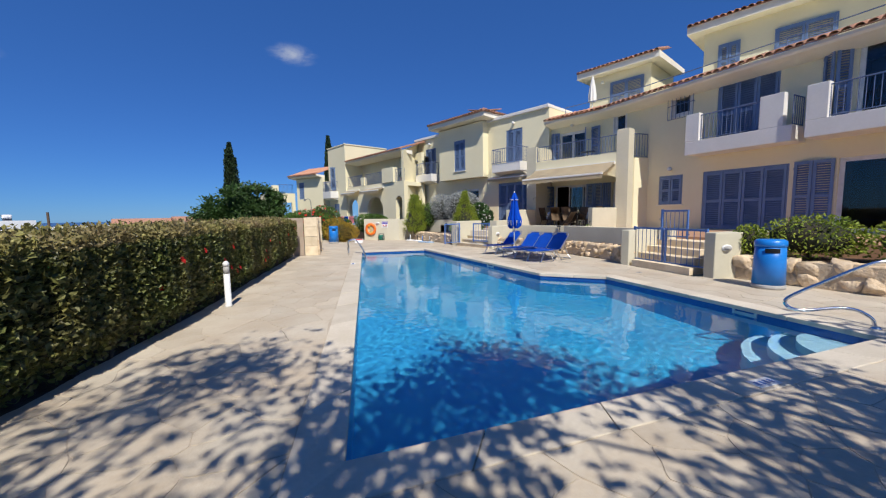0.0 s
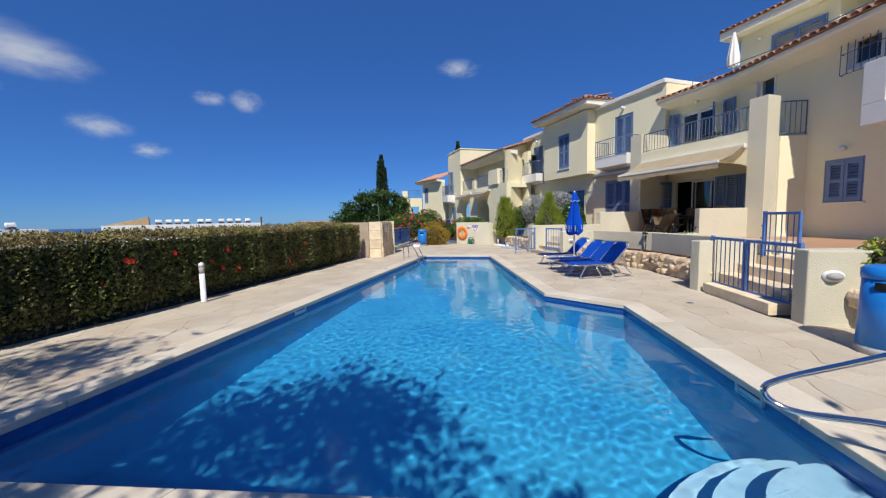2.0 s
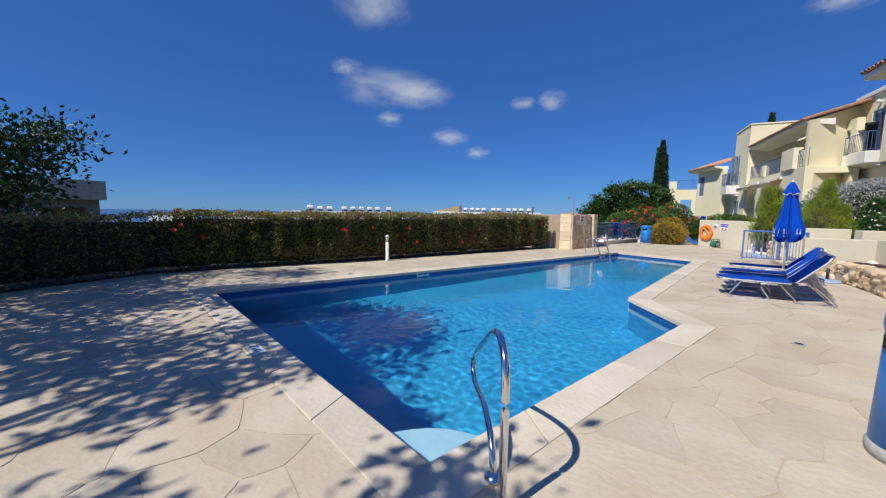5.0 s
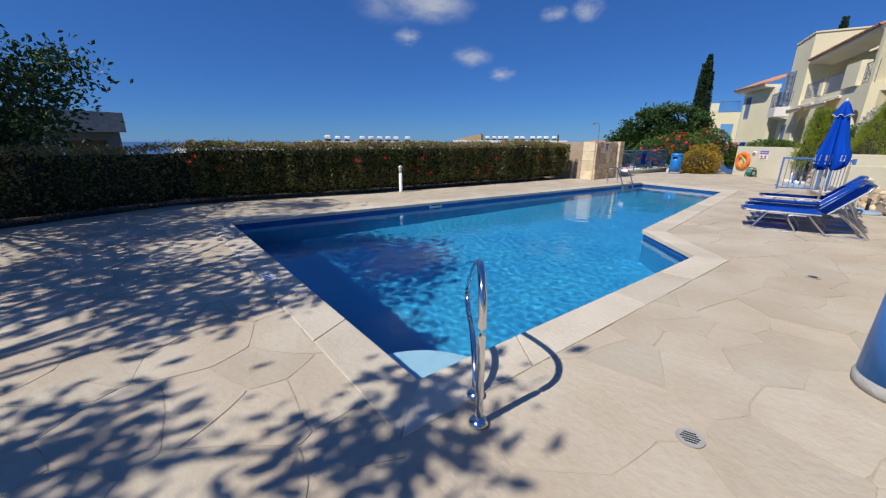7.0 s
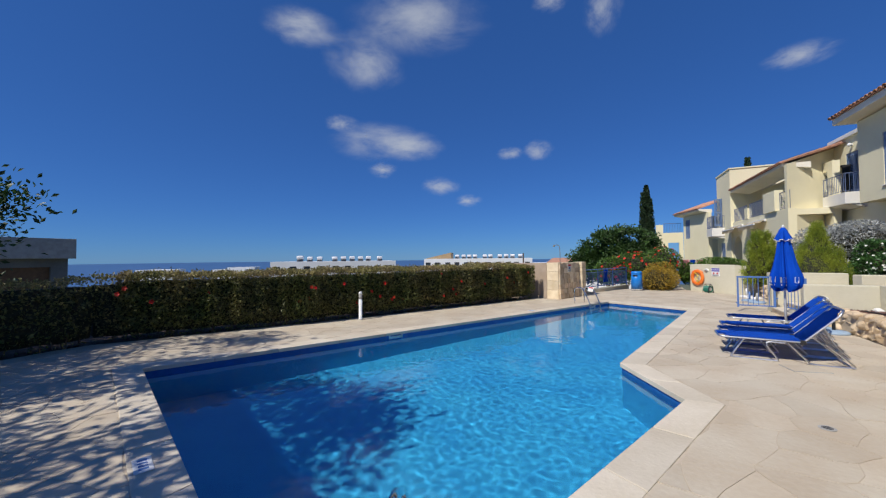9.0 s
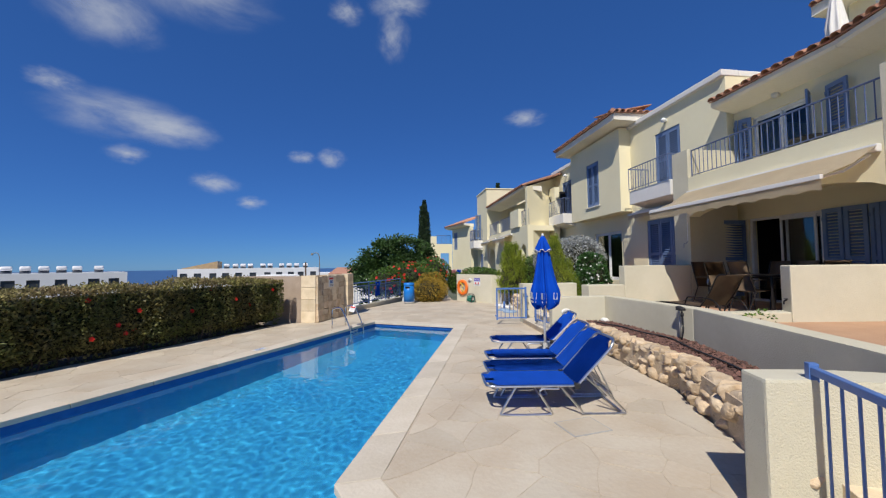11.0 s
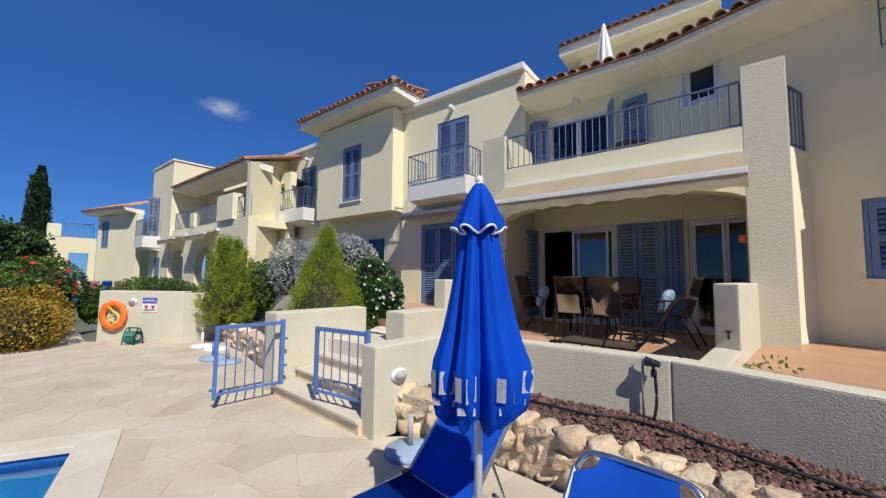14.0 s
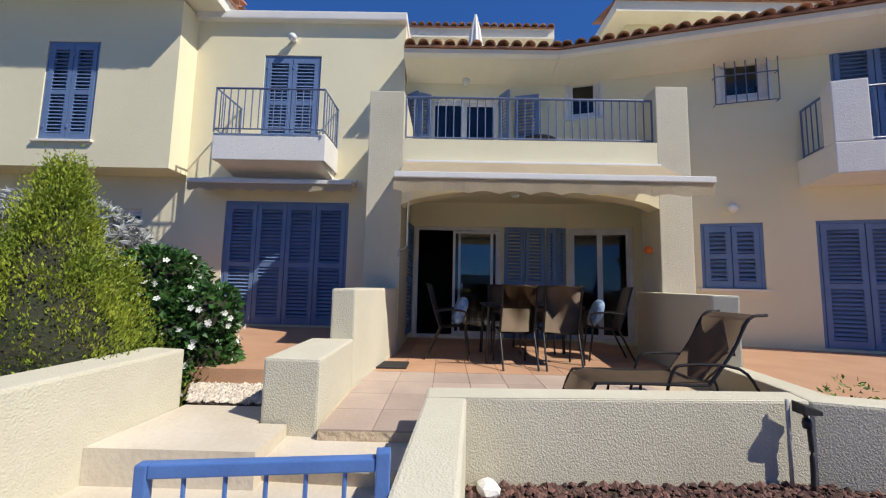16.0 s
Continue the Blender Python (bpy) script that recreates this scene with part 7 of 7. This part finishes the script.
# washing on a line beyond the end wall
line = thing("clothes_line", "slack clothes line between two thin posts", "clothes line", pose(11.1, 21.6, 0))
for x, y in ((11.1, 21.6), (12.6, 21.2)):
    wpart("post", tube(B(), [(x, y, -0.1), (x, y, 1.4)], 0.018, 7), GREY, line)
wpart("cord", tube(B(), curve_pts([(11.1, 21.6, 1.36), (11.85, 21.4, 1.31), (12.6, 21.2, 1.36)], 5), 0.005, 5), WHITE_PLASTIC, line)
PINK = mat("pink cotton", (0.72, 0.30, 0.32), (0.62, 0.22, 0.25), 0.9, 6, 0.002, 200, trans=0.2)
for u, w, h, m_, label in ((0.08, 0.3, 0.38, WHITE, "white washing hung on the line"), (0.42, 0.34, 0.42, PINK, "pink towel hung on the line"), (0.8, 0.24, 0.34, CANOPY, "blue washing hung on the line"), (1.08, 0.34, 0.45, PINK, "pink towel hung on the line")):
    bm = B()
    rows = [[bm.verts.new((u + w * i / 5, 0.012 * math.sin(i * 1.9 + u * 9) * (0.3 + j / 4), -h * j / 4)) for i in range(6)] for j in range(5)]
    for a, b in zip(rows, rows[1:]):
        for i in range(5):
            bm.faces.new((a[i], a[i + 1], b[i + 1], b[i]))
    bmesh.ops.solidify(bm, geom=bm.faces[:], thickness=0.006)
    single("washing", bm, m_, label, "washing", "washing on the line", smooth=True, at=basis((11.1, 21.6), (12.6, 21.2), 1.33))
# pot plant on the far balcony
pot = thing("pot_plant", "small plant in a clay pot on the balcony", "pot plant", pose(15.55, 20.15, 3.6))
part("pot", lathe(B(), [(0.09, 0.0), (0.13, 0.22), (0.145, 0.23), (0.145, 0.27), (0.12, 0.27)], 16), TERRA, pot, smooth=True)
rngp = np.random.default_rng(91)
dp = rngp.normal(0, 1, (160, 3))
leaves("foliage", np.array((15.55, 20.15, 4.0)) + dp * (0.11, 0.11, 0.09), dp + (0, 0, 1), 0.09, FRESH, pot, seed=91)
# roof parasol
rp = thing("parasol", "closed white parasol on the roof terrace", "parasol", pose(18.64, 8.5, 5.97))
part("pole", tube(B(), [(0, 0, 0), (0, 0, 1.9)], 0.02, 8), WHITE_PLASTIC, rp)
part("canopy", folds(B(), [(0.16, 0.7, 1), (0.17, 1.0, 0.8), (0.11, 1.5, 0.6), (0.03, 1.9, 0.2)], 8, 48, 0.2), WHITE, rp, smooth=True)

tagged(part("depth_lettering", letters("0.85M", 0.12, GREY), None, at=pose(8.25, 1.42, 0.006, 0, 0, 66)), "grey painted pool depth lettering on the paving", "lettering")
tw = B()
rows = [[tw.verts.new((7.75 + 0.16 * i / 4 + 0.02 * math.sin(i * 2 + j), 16.35 + 0.36 * i / 4, 0.95 - 0.55 * j / 6 + 0.01 * math.sin(i * 3))) for i in range(5)] for j in range(7)]
for a, b in zip(rows, rows[1:]):
    for i in range(4):
        tw.faces.new((a[i], a[i + 1], b[i + 1], b[i]))
bmesh.ops.solidify(tw, geom=tw.faces[:], thickness=0.02)
single("towel", tw, CANOPY, "blue towel hung over the pool fence", "towel", smooth=True)
ls = thing("ladder_sign", "small white notice with red heading on the pool ladder", "sign", Matrix.Translation((7.38, 11.43, 0.4)) @ basis((0, 0), (0.55, -0.84)) @ pose(0, 0, 0, -25))
part("plate", box(B(), -0.15, 0.15, 0, 0.006, 0, 0.16, 0.002), WHITE_PLASTIC, ls)
part("heading", box(B(), -0.13, 0.13, -0.003, 0, 0.11, 0.15), RED, ls)

# ---- beyond the garden ----
def far_block(label, a, b, depth, z0, z1, n_win, seed, pitched=0.0):
    """A white flat-roofed block; a-b is the side that faces the pool, left to right."""
    rnd = random.Random(seed)
    m, L = basis(a, b), span(a, b)
    t = thing("apartment_building", label, "building", pose(a[0], a[1], z0))
    holes = []
    for s in range(2):
        zt = z1 - 0.9 - 2.9 * s
        for i in range(n_win):
            u = L * (i + 0.5 + rnd.uniform(-0.15, 0.15)) / n_win
            holes.append((u - 0.6, u + 0.6, zt - 1.3, zt))
    wpart("wall", wall_mesh(L, z0, z1, 0.3, holes), FAR_WHITE, t, at=m)
    me = shared("far_pane", lambda: box(B(), 0.0, 1.2, 0.15, 0.2, 0, 1.3), FAR_DARK)
    for h in holes:
        o = part("window", me, None, t, at=m @ Matrix.Translation((h[0], 0, h[2])))
        o.matrix_parent_inverse = t.matrix_basis.inverted()
    for x0, x1, y0, y1 in ((0, 0.3, 0.3, depth), (L - 0.3, L, 0.3, depth), (0, L, depth, depth + 0.3)):
        wpart("wall", box(B(), x0, x1, y0, y1, z0, z1), FAR_WHITE, t, at=m)
    wpart("roof", box(B(), 0.3, L - 0.3, 0.3, depth, z1 - 0.5, z1 - 0.3), FAR_WHITE, t, at=m)
    if pitched:
        bm = B()
        prism(bm, [(0.5, 1.0), (pitched, 1.0), (pitched, depth - 1), (0.5, depth - 1)], z1, [z1 + 0.1, z1 + 1.5, z1 + 1.5, z1 + 0.1])
        wpart("pitched_roof", bm, FAR_ROOF, t, at=m)
    return m


def heater(m, u, y, z):
    t = thing("solar_heater", "white hot water tank and panel on a flat roof", "solar water heater", m @ Matrix.Translation((u, y, z)), "rooftop solar heaters")
    part("tank", lathe(B(), [(0.05, -0.75), (0.38, -0.68), (0.42, -0.5), (0.42, 0.5), (0.38, 0.68), (0.05, 0.75)], 14, pose(0, 0, 1.05, 0, 90, 0)), TANK, t, smooth=True)
    part("panel", box(B(), -0.7, 0.7, -0.03, 0.03, 0, 1.7, 0.01, pose(0, -0.2, 0.1, -40)), PANEL, t)
    for x in (-0.5, 0.5):
        part("stand", tube(B(), [(x, 0.1, 0), (x, 0.1, 0.8)], 0.03, 6), GREY, t)
    return t


hm = far_block("white flat-roofed apartment block with rooftop tanks below the hill", (-49.5, 47.5), (-31.5, 62.5), 12, -9, 1.1, 9, 3)
SMALL = Matrix.Scale(0.85, 4)
h0 = heater(hm, 5.0, 2.0, 1.0)
h0.matrix_basis = h0.matrix_basis @ SMALL
for u in (6.8, 8.6, 11.5, 13.2, 14.9, 16.6, 18.2, 20.5):
    copy_thing(h0, hm @ Matrix.Translation((u, 2.0 + (u % 1.3), 1.0)) @ SMALL)
hm = far_block("white flat-roofed terrace with sandy roof and rooftop tanks", (-33.0, 78.0), (-8.5, 86.5), 12, -8, 1.35, 11, 4, 6.5)
for u in (8.0, 9.6, 11.0, 12.4, 14.8, 16.2, 18.5, 20.0, 21.6, 23.4):
    copy_thing(h0, hm @ Matrix.Translation((u, 2.2 + (u % 1.1), 1.25)) @ SMALL)
far_block("white cube house down the slope", (-13.0, 62.0), (-7.0, 64.0), 8, -8, 0.2, 3, 5)
far_block("white cube house down the slope", (-6.0, 75.0), (3.0, 77.0), 8, -8, 0.3, 4, 6)
far_block("far white villa towards the sea", (-120.0, 60.0), (-112.0, 66.0), 8, -16, -1.2, 3, 7)
far_block("far white villa towards the sea", (-112.0, 78.0), (-104.0, 84.0), 8, -16, -1.6, 3, 8)
far_block("far white villa towards the sea", (-130.0, 96.0), (-122.0, 102.0), 8, -16, -1.4, 3, 9)
for label, x, y, z, w in (("low house with a terracotta roof down the slope", 1.0, 47.0, 0.6, 5.0), ("low house with a terracotta roof beside the path", 6.0, 44.0, 0.75, 4.5)):
    t = thing("roadside_house", label, "house", pose(x, y, -4))
    wpart("wall", box(B(), x, x + w, y, y + 6, -6, z), FAR_WHITE, t)
    wpart("roof", prism(B(), [(x - 0.4, y - 0.4), (x + w + 0.4, y - 0.4), (x + w + 0.4, y + 6.4), (x - 0.4, y + 6.4)], z, [z + 0.1, z + 0.1, z + 0.8, z + 0.8]), TILE, t)
gh = thing("roadside_house", "weathered grey flat-roofed house beyond the hedge", "house", pose(-18, 5, -3))
wpart("wall", wall_mesh(5.0, -3.5, 1.7, 0.25, [(2.6, 4.4, -0.2, 1.3)]), GREY_WALL, gh, at=basis((-16, 2.2), (-16, 7.15)))
wpart("parapet", box(B(), -20, -15.7, 1.9, 7.4, 1.7, 2.65, 0.02), GREY, gh)
wpart("door", box(B(), -16.2, -16.15, 5.0, 6.6, -0.2, 1.3), WOOD, gh, "brown timber door")
lamp = thing("street_lamp", "curved grey street lamp behind the boundary wall", "street lamp", pose(6.25, 12.85, -1.0))
wpart("post", tube(B(), curve_pts([(6.3, 12.85, -1.0), (6.3, 12.85, 1.5), (6.28, 12.85, 1.92), (6.2, 12.85, 2.0), (6.1, 12.86, 1.98)], 5), 0.012, 7), GREY_WALL, lamp)
wpart("head", lathe(B(), [(0.02, 0.05), (0.04, 0.0), (0.035, -0.02)], 10, Matrix.Translation((6.08, 12.86, 1.95))), GREY_WALL, lamp)
single("utility_pole", tube(B(), [(-4.4, 57, -8), (-4.4, 57, 2.2)], [0.16, 0.11], 8), BARK, "wooden utility pole down the slope", "pole")
# scrub trees on the slope
rng = np.random.default_rng(12)
P, N = [], []
for i in range(170):
    a, d = rng.uniform(-1.75, 0.12), rng.uniform(20, 170)
    x, y = 4 + d * math.sin(a), 2 + d * math.cos(a)
    dd = max(0.0, -(x + 0.9) * 0.86 + (y - 2) * 0.5 - 0.5, (y - 30) * 0.6)
    z = -1.75 - min(60, dd * 0.10 + 1.5)
    r = rng.uniform(1.2, 2.6)
    top = min(z + r * 1.6, -0.9 - 0.012 * d)
    p, q = blob_points((x, y, top - r * 0.6), (r, r, r * 0.6), 160, 200 + i)
    P.append(p)
    N.append(q)
leaves("woodland", np.concatenate(P), np.concatenate(N), 0.55, TREE_LEAF, None, "scattered scrub and small trees on the slope", 1.5, 0.8, 5)["category"] = "scrub"

# clouds far away: flat cards that glow, their sunlit white given by emission
cloud_mat = bpy.data.materials.new("cloud vapour")
cloud_mat.use_nodes = True
nt = cloud_mat.node_tree
for n in list(nt.nodes):
    nt.nodes.remove(n)
o_, mx, tr, em = (nt.nodes.new("ShaderNode" + k) for k in ("OutputMaterial", "MixShader", "BsdfTransparent", "Emission"))
em.inputs["Color"].default_value, em.inputs["Strength"].default_value = (0.80, 0.85, 0.93, 1), 0.62
tc, nz, gr, mr, mu = (nt.nodes.new("ShaderNode" + k) for k in ("TexCoord", "TexNoise", "TexGradient", "MapRange", "Math"))
gr.gradient_type = "SPHERICAL"
nz.inputs["Scale"].default_value, nz.inputs["Detail"].default_value, nz.inputs["Roughness"].default_value = 1.7, 9, 0.6
nz.inputs["Distortion"].default_value = 0.35
info = nt.nodes.new("ShaderNodeObjectInfo")
nz.noise_dimensions = "4D"
mw = nt.nodes.new("ShaderNodeMath")
mw.operation = "MULTIPLY"
mw.inputs[1].default_value = 40
nt.links.new(info.outputs["Random"], mw.inputs[0])
nt.links.new(mw.outputs[0], nz.inputs["W"])
nt.links.new(tc.outputs["Object"], gr.inputs["Vector"])
nt.links.new(tc.outputs["Object"], nz.inputs["Vector"])
mu.operation = "MULTIPLY"
nt.links.new(gr.outputs["Fac"], mu.inputs[0])
nt.links.new(nz.outputs["Fac"], mu.inputs[1])
mr.inputs["From Min"].default_value, mr.inputs["From Max"].default_value = 0.12, 0.62
mr.interpolation_type = "SMOOTHSTEP"
mr.inputs["To Max"].default_value = 0.66
nt.links.new(mu.outputs[0], mr.inputs["Value"])
nt.links.new(mr.outputs[0], mx.inputs[0])
nt.links.new(tr.outputs[0], mx.inputs[1])
nt.links.new(em.outputs[0], mx.inputs[2])
nt.links.new(mx.outputs[0], o_.inputs["Surface"])


def cloud(az, el, w, h):
    """A far cloud at a compass direction from +y towards +x, and an elevation, in degrees; w and h in degrees."""
    d = 2500.0
    a, e = radians(az), radians(el)
    p = Vector((8 + d * math.sin(a) * math.cos(e), d * math.cos(a) * math.cos(e), d * math.sin(e)))
    bm = B()
    bm.faces.new([bm.verts.new(q) for q in ((-1, -1, 0), (1, -1, 0), (1, 1, 0), (-1, 1, 0))])
    q = (Vector((8, 0, 1)) - p).to_track_quat("Z", "Y").to_matrix().to_4x4()
    ob = single("backdrop", bm, cloud_mat, "small white fair-weather cloud", "cloud", "fair-weather clouds", "structure", at=Matrix.Translation(p) @ q @ Matrix.Diagonal((d * radians(w), d * radians(h), 1, 1)))
    ob.visible_shadow = False
for az, el, w, h in ((-33.3, 17.6, 11.5, 4.2), (-29.0, 16.8, 7, 3.0), (-27.8, 33.5, 13, 6), (-36, 28, 8, 5.5), (-0.2, 32.2, 3.4, 4.6), (0.8, 36, 6, 3), (-7.3, 34.5, 3.4, 2.4),
                     (-39.6, 19.8, 3.4, 1.9), (-33.6, 13.5, 3.2, 1.8), (-24.6, 11.2, 4.4, 2.3), (-20.2, 8.9, 3, 1.4), (-9.5, 15.8, 3.2, 2.3), (-13.7, 15.7, 3, 1.5), (20.5, 21.4, 4.5, 2.0), (-45, 31, 7, 3.5)):
    cloud(az, el, w, h)

# ---- crazy paving ----
def clip(poly, p, n):
    """Keep the part of a polygon where (q - p).n <= 0."""
    out = []
    for i, a in enumerate(poly):
        b = poly[(i + 1) % len(poly)]
        da, db = (a[0] - p[0]) * n[0] + (a[1] - p[1]) * n[1], (b[0] - p[0]) * n[0] + (b[1] - p[1]) * n[1]
        if da <= 0:
            out.append(a)
        if (da < 0 < db) or (db < 0 < da):
            t = da / (da - db)
            out.append((a[0] + (b[0] - a[0]) * t, a[1] + (b[1] - a[1]) * t))
    return out


def seg_dist(q, a, b):
    d = (b[0] - a[0], b[1] - a[1])
    t = max(0, min(1, ((q[0] - a[0]) * d[0] + (q[1] - a[1]) * d[1]) / (d[0] ** 2 + d[1] ** 2)))
    return math.hypot(q[0] - a[0] - d[0] * t, q[1] - a[1] - d[1] * t)


def crazy_paving():
    rnd = random.Random(17)
    seeds, g = [], 0.335
    for i in range(-4, 43):
        for j in range(-18, 79):
            q = (i * g + rnd.uniform(-0.49, 0.49) * g + (j % 2) * g / 2, j * g + rnd.uniform(-0.49, 0.49) * g)
            if rnd.random() < 0.38:
                continue
            if inside(q, DECK_PTS) and not inside(q, COPE):
                seeds.append(q)
    hole, outer = ccw(list(COPE)), ccw(list(DECK_PTS))
    joined = B()
    near = sorted(seeds, key=lambda q: min(seg_dist(q, (0.5, -0.5), (8, -1.5)), seg_dist(q, (8, -1.5), (8.6, 3)), seg_dist(q, (8.6, 3), (10.0, 9.5))))
    rank = {q: k for k, q in enumerate(near)}
    for q in seeds:
        poly = [(q[0] - 1.6, q[1] - 1.6), (q[0] + 1.6, q[1] - 1.6), (q[0] + 1.6, q[1] + 1.6), (q[0] - 1.6, q[1] + 1.6)]
        gp = rnd.choice((0.002, 0.003, 0.006))
        for s in seeds:
            dx, dy = s[0] - q[0], s[1] - q[1]
            d = math.hypot(dx, dy)
            if 0 < d < 2.6:
                poly = clip(poly, (q[0] + dx / 2 - dx / d * gp, q[1] + dy / 2 - dy / d * gp), (dx / d, dy / d))
                if len(poly) < 3:
                    break
        for ring, sign in ((outer, 1), (hole, -1)):
            for a, b in zip(ring, ring[1:] + ring[:1]):
                if seg_dist(q, a, b) > 1.5:
                    continue
                L = math.hypot(b[0] - a[0], b[1] - a[1])
                n = ((b[1] - a[1]) / L * sign, -(b[0] - a[0]) / L * sign)
                if (q[0] - a[0]) * n[0] + (q[1] - a[1]) * n[1] < 0 and len(poly) > 2:
                    k = [(p[0] - a[0]) * n[0] + (p[1] - a[1]) * n[1] for p in poly]
                    t = [((p[0] - a[0]) * (b[0] - a[0]) + (p[1] - a[1]) * (b[1] - a[1])) / L / L for p in poly]
                    if any(kk > -0.006 and -0.05 < tt < 1.05 for kk, tt in zip(k, t)):
                        poly = clip(poly, (a[0] - n[0] * 0.006, a[1] - n[1] * 0.006), n)
        if len(poly) < 3:
            continue
        area = abs(sum(a[0] * b[1] - b[0] * a[1] for a, b in zip(poly, poly[1:] + poly[:1]))) / 2
        if area < 0.01:
            continue
        # uneven, split edges: the same bend on both sides of a joint
        fine = []
        for a, b in zip(poly, poly[1:] + poly[:1]):
            k = max(1, int(math.hypot(b[0] - a[0], b[1] - a[1]) / 0.13))
            fine += [(a[0] + (b[0] - a[0]) * i / k, a[1] + (b[1] - a[1]) * i / k) for i in range(k)]
        poly = []
        for p in fine:
            v = noise.noise_vector(Vector((p[0] * 2.6, p[1] * 2.6, 3.0))) * 0.06 + noise.noise_vector(Vector((p[0] * 9, p[1] * 9, 1.0))) * 0.012
            poly.append((p[0] + v.x, p[1] + v.y))
        # worn, rounded corners
        cx = []
        for i, b in enumerate(poly):
            a, c = poly[i - 1], poly[(i + 1) % len(poly)]
            ka, kc = (min(0.3, 0.045 / max(0.01, math.hypot(e[0] - b[0], e[1] - b[1]))) for e in (a, c))
            cx += [(b[0] + (a[0] - b[0]) * ka, b[1] + (a[1] - b[1]) * ka), (b[0] * 0.7 + 0.15 * (2 * b[0] + (a[0] - b[0]) * ka + (c[0] - b[0]) * kc), b[1] * 0.7 + 0.15 * (2 * b[1] + (a[1] - b[1]) * ka + (c[1] - b[1]) * kc)), (b[0] + (c[0] - b[0]) * kc, b[1] + (c[1] - b[1]) * kc)]
        poly = [q2 for i, q2 in enumerate(cx) if math.hypot(q2[0] - cx[i - 1][0], q2[1] - cx[i - 1][1]) > 0.004]
        zt = rnd.uniform(0.0, 0.0025)
        if rank[q] < 290:
            part("paving_stone", prism(B(), poly, -0.03, zt), DECK, deck_base)
        else:
            prism(joined, poly, -0.03, zt)
    tagged(part("paving_stones", joined, DECK_I, deck_base), kind="stuff")


DECK_I = mat("cream limestone paving far", (0.545, 0.48, 0.375), (0.475, 0.39, 0.285), 0.75, 1.6, 0.006, 22, vary=0.075, island=True)
crazy_paving()
